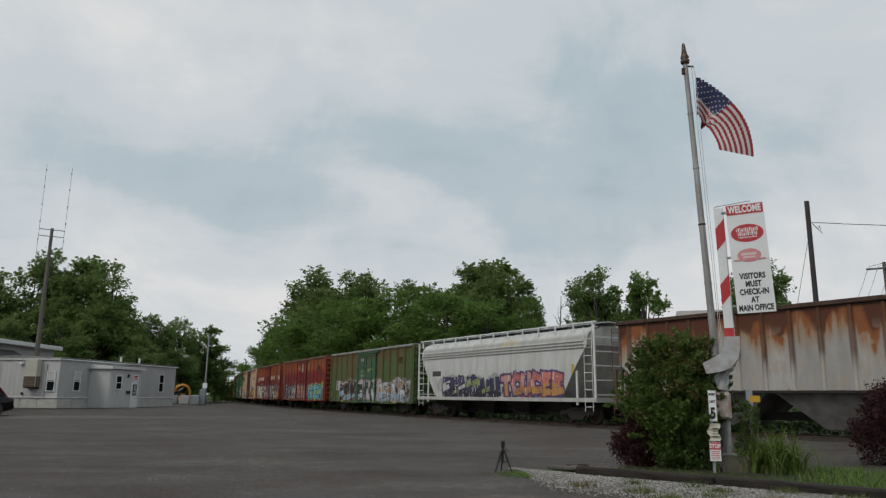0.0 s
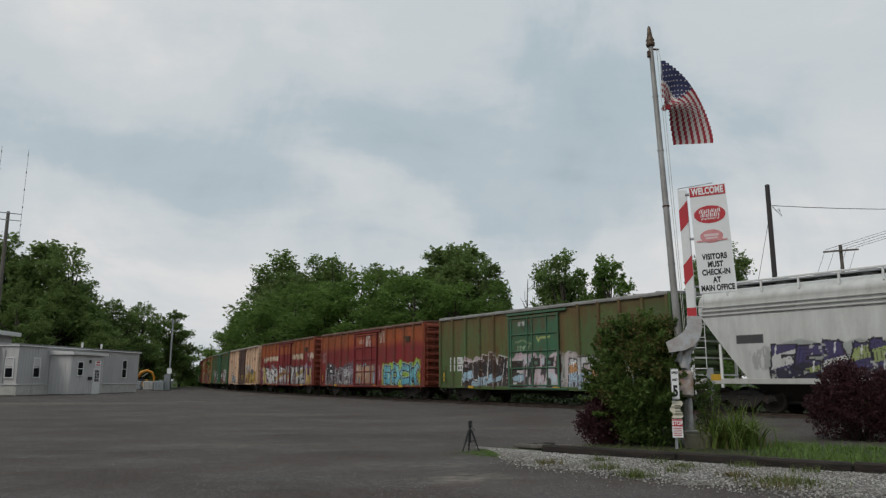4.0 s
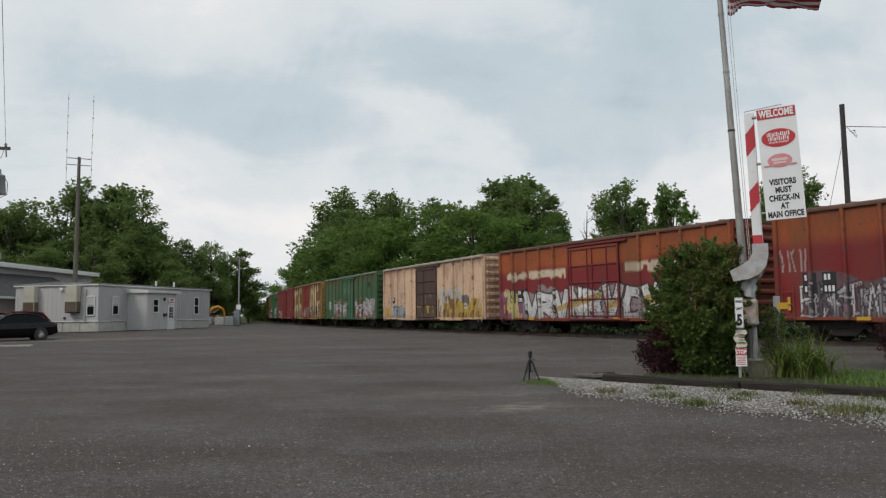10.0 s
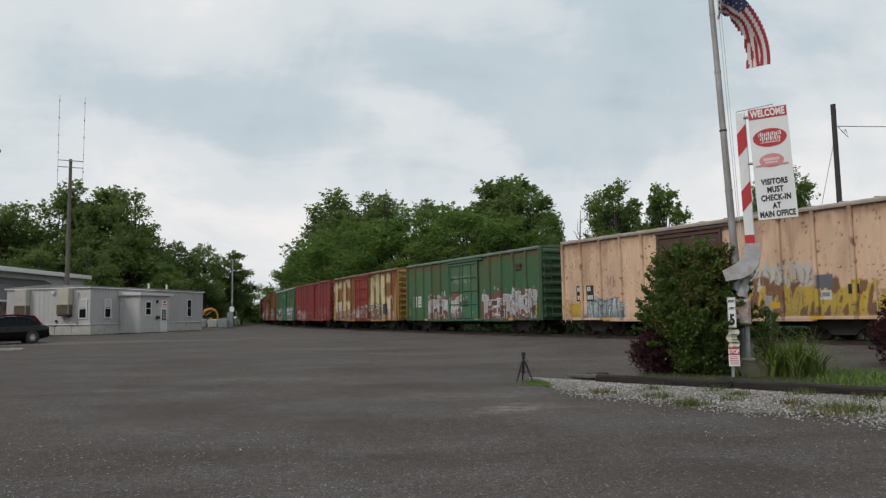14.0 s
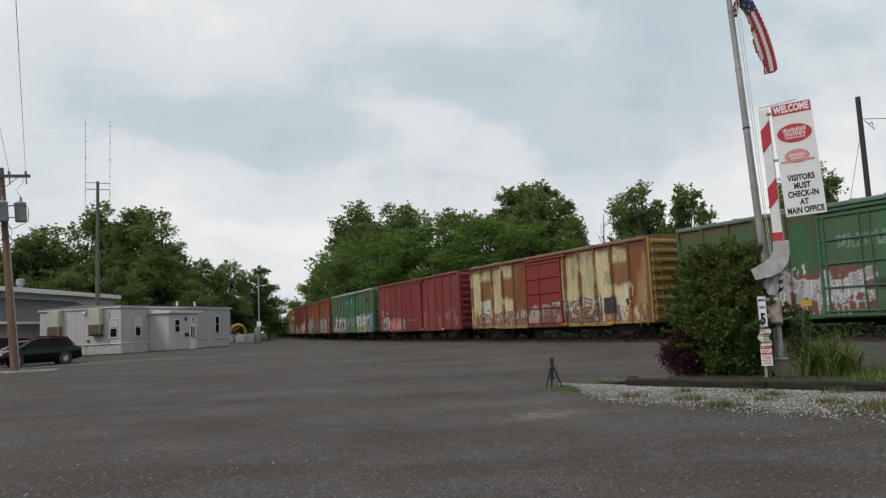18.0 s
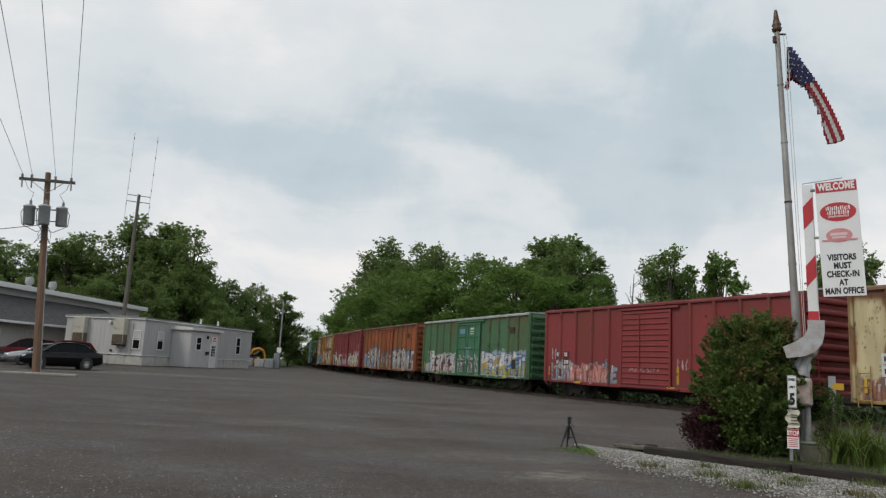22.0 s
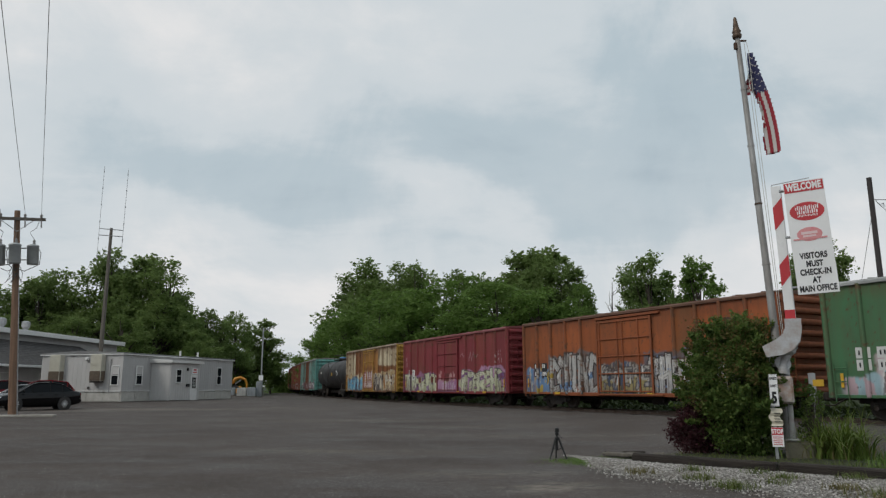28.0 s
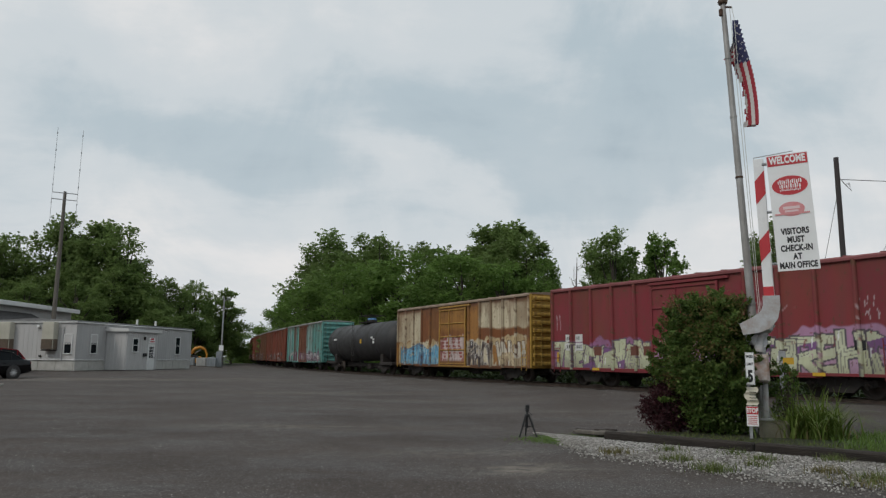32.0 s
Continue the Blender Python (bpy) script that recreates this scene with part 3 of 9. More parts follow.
def letters(x, z, col, x0, x1, z0, z1, n, fill, fill2, line, halo=None, w=0.10, seed=1):
    """A sprayed piece over the colours col: a ragged cloud, then tall overlapping shards with hard outlines, glints and drips."""
    rng = random.Random(seed)
    near = (x > x0 - 0.6) & (x < x1 + 0.6) & (z < z1 + 0.7)
    if not near.any():
        return col
    xa, za, c = x[near], z[near], col[near].copy()

    def lay(mask, tone):
        nonlocal c
        c = c * (1 - mask[:, None]) + np.array(tone) * mask[:, None]

    if halo is not None:
        top = z1 + 0.05 + 0.35 * (value_noise(xa * 1.5, za * 0, seed) - 0.5)
        lay(0.85 * smooth_step(x0 - 0.15, x0 + 0.1, xa) * smooth_step(x1 + 0.15, x1 - 0.1, xa) * smooth_step(top + 0.08, top - 0.08, za), halo)
    jobs = []
    if w >= 0.09 and n > 1:
        size = (x1 - x0) / n
        for k in range(n):
            cx = x0 + (k + 0.5) * size
            g = GLYPHS[rng.randrange(len(GLYPHS))]
            top = z1 - rng.uniform(0, 0.2)
            jobs.append(([(cx + (p - 0.5) * size * 1.05 + rng.uniform(-0.05, 0.05), z0 + q * (top - z0)) for p, q in g], max(0.09, w * 0.85), 0.05, rng.uniform(0, 0.5)))
    count = max(5, round((x1 - x0) / 0.26))
    for k in range(count):
        cx = x0 + (x1 - x0) * (k + rng.random()) / count
        kind = rng.random()
        lo, hi = z0 + rng.uniform(-0.04, 0.25) ** 2, z1 - rng.uniform(0, 0.75) ** 2
        sw = max(0.03, w * rng.uniform(0.22, 0.5))
        if kind < 0.48:
            m = rng.uniform(-0.10, 0.14)
            pts = [(cx, lo), (cx + m, (lo + hi) / 2), (cx + m * rng.uniform(0.2, 1.6), hi)]
        elif kind < 0.68:
            pts = [(cx - 0.15, lo), (cx + rng.uniform(-0.06, 0.06), hi), (cx + 0.17, lo + rng.uniform(0, 0.2))]
        elif kind < 0.88:
            g = GLYPHS[rng.randrange(len(GLYPHS))]
            sx = rng.uniform(0.36, 0.60)
            pts = [(cx + (p - 0.5) * sx, lo + q * (hi - lo)) for p, q in g]
        else:
            m = rng.uniform(lo, hi)
            pts = [(cx - 0.2, m), (cx + 0.22, m + rng.uniform(-0.2, 0.2))]
        jobs.append((pts, sw, 0.028, rng.random()))
    head = jobs[:n]
    tail = jobs[n:]
    rng.shuffle(tail)
    jobs = tail[: len(tail) // 2] + head + tail[len(tail) // 2:]
    fill, fill2, line = np.array(fill), np.array(fill2), np.array(line)
    for k, (pts, sw, ol, pick) in enumerate(jobs):
        d = stroke_distance(xa, za, pts)
        lay((d < sw + ol) * 1.0, line)
        v = np.clip((za - z0) / (z1 - z0) + 0.6 * (value_noise(xa * 2.3, za * 3, seed + 3) - 0.5), 0, 1)[:, None]
        tone = fill * v + fill2 * (1 - v)
        if 0.55 < pick <= 0.74:
            tone = tone * 0.3 + np.array((0.78, 0.78, 0.77)) * 0.7
        elif 0.74 < pick <= 0.88:
            tone = tone * 0.22
        elif pick > 0.88:
            tone = fill2 * 1.25 + 0.02
        a = ((d < sw) * 1.0)[:, None]
        c = c * (1 - a) + np.clip(tone, 0, 0.85) * a
        if k % 2 == 0:
            q = pts[len(pts) // 2]
            lay((stroke_distance(xa, za, [(q[0] - 0.02, q[1] - rng.uniform(0.1, 0.3)), (q[0] + 0.03, q[1] + rng.uniform(0.05, 0.25))]) < 0.018) * 0.9, (0.80, 0.80, 0.79) if k % 4 else (0.025, 0.025, 0.03))
    # old paint shows through where the spray has worn
    worn = (value_noise(xa * 7.1, za * 4.3, seed + 19) * 0.5 + value_noise(xa * 19, za * 15, seed + 23) * 0.5 > 0.74) * 0.75
    c = c * (1 - worn[:, None]) + col[near] * worn[:, None]
    out = col.copy()
    out[near] = c
    return out


STROKES = (
    (((0, 0), (0.42, 1), (0.62, 1), (1, 0)), ((0.2, 0.36), (0.8, 0.4))),
    (((0, 0), (0.02, 1), (0.85, 0.92), (0.8, 0.56), (0.15, 0.5), (0.95, 0.42), (0.95, 0.05), (0.1, 0.0)),),
    (((0.95, 0.85), (0.4, 1), (0.05, 0.55), (0.3, 0.02), (1, 0.1)),),
    (((0.05, 0), (0.0, 1)), ((1, 0), (0.92, 1)), ((0.02, 0.5), (0.95, 0.55))),
    (((0, 0), (0.05, 1), (0.92, 0.05), (1, 1)),),
    (((0, 0), (0.05, 1), (0.95, 0.9), (0.85, 0.5), (0.1, 0.42)), ((0.4, 0.45), (1, 0))),
    (((1, 0.95), (0.1, 0.9), (0.15, 0.52), (0.9, 0.45), (0.9, 0.05), (0, 0.02)),),
    (((0, 1), (1, 0.95)), ((0.55, 0.95), (0.42, 0))),
    (((0, 1), (0.45, 0.02), (1, 1)),),
    (((0.1, 1), (0.05, 0.15), (0.5, 0.0), (0.95, 0.2), (0.95, 1)),),
    (((0.05, 0.05), (0.1, 0.98), (1, 0.95)), ((0.08, 0.5), (0.75, 0.52)), ((0.05, 0.05), (1, 0.1))),
)


def burner(x, z, col, x0, x1, z0, z1, n, fill, fill2, line, key=None, back=None, w=0.15, seed=1, jag=0.13, tops=0.25, accents=(), ol=0.055, order=None):
    """A large sprayed piece: crowded interlocking shapes with a hard outline, a pale keyline, a darker foot and glints, that spell nothing."""
    near = (x > x0 - 0.8) & (x < x1 + 0.8) & (z < z1 + 0.9)
    if not near.any():
        return col
    rng = random.Random(seed)
    if order is None:
        n, w = round(n * 1.45), w * 0.74
    xa, za, c = x[near], z[near], col[near].copy()

    def lay(mask, tone):
        nonlocal c
        m = np.asarray(mask, float)[:, None]
        c = c * (1 - m) + np.asarray(tone, float) * m

    if back is not None:
        top = z1 + 0.12 + 0.45 * (value_noise(xa * 1.3, za * 0, seed) - 0.5) + 0.22 * (value_noise(xa * 4.1, za * 0, seed + 1) - 0.5)
        lay(0.9 * smooth_step(x0 - 0.22, x0 - 0.08, xa) * smooth_step(x1 + 0.22, x1 + 0.08, xa) * smooth_step(top + 0.04, top - 0.04, za), back)
    size = (x1 - x0) / n
    fill, fill2 = np.array(fill, float), np.array(fill2, float)
    foot = z0 + (z1 - z0) * (0.42 + 0.35 * (value_noise(xa * 1.7, za * 0.6, seed + 4) - 0.5))
    shapes = []
    for k in range(n):
        lo, hi = z0 + rng.uniform(-0.05, 0.08), z1 - rng.uniform(0, tops) * (z1 - z0)
        cx, sw, lean = x0 + (k + 0.5) * size, size * rng.uniform(0.62, 0.86), rng.uniform(-0.12, 0.14)
        shapes.append([[(cx + (p - 0.5 + rng.uniform(-jag, jag)) * sw + lean * (q - 0.5), lo + (q + rng.uniform(-jag, jag) * 0.5) * (hi - lo)) for p, q in st] for st in ((GLYPHS[order[k]],) if order else rng.choice(STROKES))])
    if key is not None:
        for g in shapes:
            for st in g:
                lay(stroke_distance(xa, za, st) < w + 0.105, key)
    order = list(range(n))
    rng.shuffle(order)
    for k in order:
        g = shapes[k]
        d = np.min([stroke_distance(xa, za, st) for st in g], axis=0)
        lay(d < w + ol, line)
        tone = np.where((za > foot)[:, None], fill, fill2) * (0.86 + 0.28 * value_noise(xa * 3.1, za * 2.3, seed + k)[:, None])
        if accents and rng.random() < 0.55:
            a = np.array(accents[rng.randrange(len(accents))], float)
            zc = rng.uniform(z0 + 0.1, z1 - 0.2)
            tone = np.where((np.abs(za - zc - 0.25 * (xa - g[0][0][0])) < rng.uniform(0.08, 0.22))[:, None], a, tone)
        m = ((d < w) * 1.0)[:, None]
        c = c * (1 - m) + np.clip(tone, 0, 0.85) * m
        # thin inner line and a glint
        lay((np.abs(d - w * 0.45) < 0.014) * (value_noise(xa * 2.2, za * 2.2, seed + 7 * k) > 0.55) * 0.8, np.array(line) * 1.5)
        q = g[0][len(g[0]) // 2]
        lay((stroke_distance(xa, za, [(q[0] - 0.06, q[1] - 0.14), (q[0] - 0.02, q[1] + 0.12)]) < 0.024) * 0.9, (0.80, 0.80, 0.79))
    # smaller marks crowded over and between the shapes, in the piece's own colours
    inks = [np.array(line, float), np.array((0.70, 0.70, 0.68)), fill * 0.45, fill2, fill2 * 0.5 + 0.2] + [np.array(q, float) for q in accents]
    for k in range(n * (0 if order else 6)):
        px, pz = rng.uniform(x0, x1), z0 + (z1 - z0) * rng.random() ** 1.3
        pts = [(px, pz), (px + rng.uniform(-0.16, 0.16), pz + rng.uniform(0.05, 0.32)), (px + rng.uniform(-0.2, 0.2), pz + rng.uniform(-0.1, 0.4))]
        lay((stroke_distance(xa, za, pts) < rng.uniform(0.018, 0.05)) * (za < z1 + 0.05) * 0.9, inks[rng.randrange(len(inks))])
    # drips, overspray and wear
    for k in range(n * 2):
        px, pz = rng.uniform(x0, x1), rng.uniform(z0, z1)
        lay((stroke_distance(xa, za, [(px, pz), (px + rng.uniform(-0.03, 0.03), pz - rng.uniform(0.15, 0.4))]) < 0.014) * 0.7, line)
    worn = (value_noise(xa * 7.1, za * 4.3, seed + 19) * 0.5 + value_noise(xa * 19, za * 15, seed + 23) * 0.5 > 0.76) * 0.7
    c = c * (1 - worn[:, None]) + col[near] * worn[:, None]
    out = col.copy()
    out[near] = c
    return out


def tag_lines(x, z, col, x0, x1, z0, z1, ink, rows=2, seed=1, w=0.028):
    """Short hand-sprayed lines of marks, too rough to read."""
    rng = random.Random(seed)
    for r in range(rows):
        a, b = z1 - (z1 - z0) * (r + 0.92) / rows, z1 - (z1 - z0) * (r + 0.08) / rows
        px = x0
        while px < x1 - 0.1:
            wd = rng.uniform(0.12, 0.24)
            pts = [(px + rng.uniform(0, wd), rng.uniform(a, b)) for _ in range(4)]
            pts[0], pts[2] = (pts[0][0], a), (pts[2][0], b)
            m = ((stroke_distance(x, z, pts) < w) * 0.85)[:, None]
            col = col * (1 - m) + np.array(ink) * m
            px += wd + 0.05
    return col


def weather(x, z, col, posts, rust, seed):
    """Bays of uneven fade, rust running down from the roof edge and out of the post welds, painted shade lines by the
    posts, and road dirt at the sill.
    """
    p = np.array(posts)
    bay = np.searchsorted(p, x)
    rng = np.random.RandomState(seed)
    shade = (0.86 + 0.26 * rng.rand(len(p) + 2))[bay]
    col = col * shade[:, None]
    d = np.abs(x[:, None] - p[None]).min(1)
    run = 0.15 + (0.5 + 2.2 * rng.rand(len(p) + 2) ** 2.2)[bay] * value_noise(x * 6.0, z * 0, seed + 1) * value_noise(x * 1.7, z * 0, seed + 2) * (0.4 + rust)
    a = (0.25 + 0.65 * rust) * smooth_step(4.5 - run - 0.3, 4.5 - run + 0.25, z) * (0.45 + 0.55 * value_noise(x * 16, z * 1.1, seed + 3))
    a = np.clip(a, 0, 0.92)[:, None]
    col = col * (1 - a) + np.array((0.125, 0.048, 0.020)) * a
    # stained bays
    st = (rng.rand(len(p) + 2) < 0.12 + 0.22 * rust)[bay] * smooth_step(2.0, 2.8, z) * value_noise(x * 2.2, z * 0.8, seed + 5)
    st = (0.75 * st * (0.3 + rust))[:, None]
    col = col * (1 - st) + np.array((0.16, 0.075, 0.025)) * st
    # dark brown along each post: weld rust together with painted post shade
    w = ((d < 0.085) * (0.12 + 0.32 * rust) * (0.35 + 0.65 * value_noise(x * 0.7, z * 2.1, seed + 7)))[:, None]
    col = col * (1 - w) + np.array((0.060, 0.030, 0.018)) * w
    # chips knocked down to bare rust, most of them by the posts and the roof edge
    chip = value_noise(x * 11.3, z * 9.1, seed + 13) * 0.6 + value_noise(x * 27, z * 23, seed + 15) * 0.4
    chip = (0.8 * smooth_step(0.0, 0.04, chip - (0.80 - 0.10 * smooth_step(0.22, 0.02, d) - 0.10 * smooth_step(4.2, 4.6, z) - 0.05 * rust)))[:, None]
    col = col * (1 - chip) + np.array((0.105, 0.050, 0.026)) * chip
    low = (0.45 * smooth_step(1.45, 1.0, z) * (0.4 + 0.6 * value_noise(x * 3, z * 6, seed + 9)))[:, None]
    return col * (1 - low) + np.array((0.075, 0.062, 0.050)) * low


def patches(x, z, col, x0, x1, z0, z1, palette, scale=2.6, cover=0.6, seed=1):
    """Layered old spray work: hard-edged patches of several colours fading out at the edges."""
    edge = smooth_step(x0 - 0.1, x0 + 0.2, x) * smooth_step(x1 + 0.1, x1 - 0.2, x) * smooth_step(z0 - 0.05, z0 + 0.05, z)
    top = z1 + 0.30 * (value_noise(x * 1.9, z * 0, seed) - 0.5) + 0.22 * (value_noise(x * 6, z * 0, seed + 1) - 0.5)
    edge = edge * smooth_step(top + 0.05, top - 0.05, z)
    for k, c in enumerate(palette):
        n = value_noise(x * scale * 1.8 + 7 * k + 0.8 * z, z * scale * 0.6, seed + 11 * k) * 0.55 + value_noise(x * scale * 4.7 - z * 2, z * scale * 1.3, seed + 5 + k) * 0.45
        lim = 1 - cover if k == 0 else 0.5 + 0.02 * k
        a = (edge * smooth_step(lim - 0.015, lim + 0.015, n))[:, None]
        col = col * (1 - a) + np.array(c) * a
    return col


def scrawl(x, z, col, x0, x1, z0, z1, ink, seed=1, w=0.025, n=9):
    """A thin single-line tag."""
    rng = random.Random(seed)
    pts = [(x0 + (x1 - x0) * (i / (n - 1)) + rng.uniform(-0.12, 0.12), rng.uniform(z0, z1)) for i in range(n)]
    d = np.full(x.shape, 9.0)
    for (ax, az), (bx, bz) in zip(pts, pts[1:]):
        ux, uz = bx - ax, bz - az
        h = np.clip(((x - ax) * ux + (z - az) * uz) / (ux * ux + uz * uz), 0, 1)
        d = np.minimum(d, np.hypot(x - ax - h * ux, z - az - h * uz))
    a = (0.85 * smooth_step(w + 0.02, w, d))[:, None]
    return col * (1 - a) + np.array(ink) * a


def slab(x, z, col, x0, x1, z0, z1, c, a=1.0):
    m = (((x > x0) & (x < x1) & (z > z0) & (z < z1)) * a)[:, None]
    return col * (1 - m) + np.array(c) * m


SILL, EAVE = 0.98, 4.63
TRUCK_AT = 5.55


def truck_mesh():
    s = Shape()
    for sy in (-1, 1):
        y = sy * 1.02
        prof = [(-1.15, 0.50), (-1.10, 0.68), (-0.75, 0.70), (-0.42, 0.86), (0.42, 0.86), (0.75, 0.70), (1.10, 0.68), (1.15, 0.50), (0.80, 0.46), (0.62, 0.50), (0.38, 0.24), (-0.38, 0.24), (-0.62, 0.50), (-0.80, 0.46)]
        s.prism(prof, y - 0.06, y + 0.06, "y")
        for k in (-0.16, 0.0, 0.16):
            s.cyl((k, y, 0.30), (k, y, 0.66), 0.062, n=8)
        s.box((0, y + sy * 0.04, 0.76), (0.55, 0.14, 0.12), 0.02)
        for k in (-0.875, 0.875):
            s.box((k, y, 0.53), (0.26, 0.20, 0.24), 0.03)
            s.cyl((k, y + sy * 0.06, 0.46), (k, y + sy * 0.2, 0.46), 0.10, 0.085, 12)
    s.box((0, 0, 0.62), (0.40, 2.2, 0.26), 0.03)
    s.box((0, 0, 0.84), (0.6, 0.6, 0.22), 0.03)
    for k in (-0.36, 0.36):
        s.box((k, 0, 0.46), (0.10, 1.7, 0.12))
    me = s.mesh("truck_frame", DARK_STEEL)
    me.transform(Matrix.Diagonal((1, 1, 0.86, 1)))
    return me


def wheelset_mesh():
    s = Shape()
    s.cyl((0, -1.0, 0), (0, 1.0, 0), 0.075, n=10)
    for sy in (-1, 1):
        m = Matrix.Rotation(radians(-90 * sy), 4, "X")
        prof = [(0.08, 0.60), (0.16, 0.62), (0.19, 0.67), (0.36, 0.70), (0.375, 0.66), (0.485, 0.655), (0.487, 0.69), (0.457, 0.715), (0.450, 0.80), (0.38, 0.80), (0.36, 0.755), (0.19, 0.73), (0.15, 0.82), (0.08, 0.82)]
        s.lathe(prof, 28, m)
        s.cyl((0, sy * 1.15, 0), (0, sy * 1.22, 0), 0.085, n=8)
        for k in range(3):
            a = 2 * math.pi * k / 3
            s.box((0.05 * math.cos(a), sy * 1.225, 0.05 * math.sin(a)), (0.03, 0.02, 0.03))
    me = s.mesh("wheelset", WHEEL_STEEL)
    me.transform(Matrix.Diagonal((0.93, 1, 0.93, 1)))
    return me


TRUCK, WHEELSET = truck_mesh(), wheelset_mesh()
CARS, WHEELS = [], []
WHEEL_R = 0.42


def running_gear(car, half, truck_at=TRUCK_AT):
    for k in (-1, 1):
        tr = part("truck", TRUCK, None, car, m=pose(k * truck_at, 0, RAIL_TOP))
        for a in (-0.875, 0.875):
            WHEELS.append(part("wheelset", WHEELSET, None, tr, m=pose(a, 0, WHEEL_R)))
        s = Shape()
        s.box((k * (half + 0.20), 0, 1.00), (0.75, 0.20, 0.22), 0.03)
        s.box((k * (half + 0.62), 0.02, 1.00), (0.36, 0.34, 0.30), 0.06)
        s.box((k * (half + 0.86), 0.11 * k, 1.00), (0.20, 0.14, 0.28), 0.04)
        s.tube([(k * (half + 0.1), -0.35, 0.95), (k * (half + 0.5), -0.42, 0.72), (k * (half + 0.85), -0.22, 0.70)], 0.025)
        part("coupler", s, DARK_STEEL, car)
    s = Shape()
    s.box((0, 0, 0.90), (2 * half - 0.4, 0.42, 0.24), 0.02)
    s.box((0.9, -0.35, 0.74), (0.7, 0.34, 0.34), 0.05)
    s.cyl((-1.2, 0.5, 0.78), (0.0, 0.5, 0.78), 0.19, n=12)
    s.tube([(-half + 1, -0.25, 0.75), (-3, -0.25, 0.76), (3, -0.3, 0.76), (half - 1, -0.25, 0.75)], 0.03)
    part("underframe", s, DARK_STEEL, car)


def ladder(x, y, z0, z1, w=0.42, step=0.36, r=0.016, out=0.10):
    s = Shape()
    for k in (-w / 2, w / 2):
        s.tube([(x + k, y, z0), (x + k, y, z1)], r)
    n = int((z1 - z0) / step)
    for i in range(n):
        z = z0 + (i + 0.5) * (z1 - z0) / n
        s.tube([(x - w / 2, y, z), (x + w / 2, y, z)], r)
    return s


def side_columns(half, fine=0.032):
    return np.arange(-half, half + fine / 2, (2 * half) / round(2 * half / fine))


def boxcar(name, label, half, color, artwork, door=(0.32, 0.53), door_col=None, posts=13, rust=0.4, roof=(0.30, 0.29, 0.27), band=1.75, louver=False, end_col=None, marks="dark", board=False):
    """A 50-foot boxcar with outside posts, facing +x; its near side is -y."""
    car = thing(name, None, label, "boxcar", "cars of the freight train")
    side_mat, body_mat = car_paint(name + "_side", None, rust), car_paint(name + "_body", end_col or color, min(1, rust + 0.15))
    roof_mat = surface(name + "_roof", roof, tuple(c * 0.5 for c in roof), 1.5, 25, 0.6, 0.3, 0.1, 0.005, 0.6)
    sill_mat = body_mat if rust < 0.55 or color[1] > color[0] else car_paint(name + "_sill", (0.15, 0.065, 0.03), 0.5)
    h = 1.42
    d0, d1 = -half + 2 * half * door[0], -half + 2 * half * door[1]
    # painted near side
    span = [-half + 0.06 + i * (2 * half - 0.12) / posts for i in range(posts + 1)]
    seed = int(half * 100) + posts + int(color[0] * 977)

    def paint(x, z, door=False):
        return weather(x, z, artwork(x, z, door), [d0, (d0 + d1) / 2, d1] if door else span, rust, seed)

    xs = side_columns(half)
    zs = np.concatenate([np.arange(SILL, SILL + band, 0.034), np.linspace(SILL + band, EAVE, 30)])
    X, Z = np.meshgrid(xs, zs, indexing="ij")
    x, z = X.ravel(), Z.ravel()
    col = paint(x, z)
    me = quads("near_side", np.stack([x, np.full_like(x, -h), z], 1), grid_faces(len(xs), len(zs)), side_mat, col)
    part("side_wall", me, None, car)
    body = Shape()
    body.box((0, h - 0.02, (SILL + EAVE) / 2), (2 * half, 0.04, EAVE - SILL))
    body.box((0, 0, SILL + 0.07), (2 * half - 0.02, 2 * h - 0.1, 0.10))
    part("body", body, body_mat, car)
    # side sill, plate under the eaves
    for sy in (-1, 1):
        s = Shape()
        s.box((0, sy * (h + 0.035), EAVE - 0.045), (2 * half, 0.11, 0.11), 0.015)
        part("top_plate", s, roof_mat, car)
        s = Shape()
        s.box((0, sy * (h + 0.012), SILL + 0.045), (2 * half - 0.3, 0.05, 0.10), 0.01)
        s.box((0, sy * (h + 0.008), SILL - 0.03), (2 * half - 5.2, 0.04, 0.07), 0.01)
        part("side_sill", s, sill_mat, car)
    # posts: painted along with the wall
    span = [p for p in span if p < d0 - 0.12 or p > d1 + 0.12]
    zz = np.concatenate([np.arange(SILL + 0.01, SILL + band, 0.05), np.linspace(SILL + band, EAVE - 0.06, 16)])
    prof = ((-0.065, 0.0), (-0.052, 0.105), (0.052, 0.105), (0.065, 0.0))
    far_post = Shape().prism([(-0.065, 0), (0.065, 0), (0.052, 0.105), (-0.052, 0.105)], SILL + 0.01, EAVE - 0.06, "z").mesh("far_post", body_mat)
    for p in span:
        vs = np.array([(p + a, -h - b, q) for q in zz for a, b in prof])
        pc = paint(vs[:, 0], vs[:, 2])
        # rusted weld lines along both feet of the post
        weld = (np.arange(len(vs)) % 4 % 3 == 0)[:, None] * (0.25 + 0.6 * rust) * (0.4 + 0.6 * value_noise(vs[:, 0] * 3, vs[:, 2] * 2.3, 77))[:, None]
        # the 1.12 puts the posts' highlight into their colour
        pc = pc * 1.12 * (1 - weld) + np.array((0.055, 0.026, 0.014)) * weld
        me = quads("post", vs, grid_faces(len(zz), 4)[:, ::-1], side_mat, pc)
        part("post", me, None, car)
        part("post", far_post, None, car, m=pose(p, h, 0))
    # door with its ribs, tracks and lock rods
    dc = door_col or color
    door_mat = side_mat
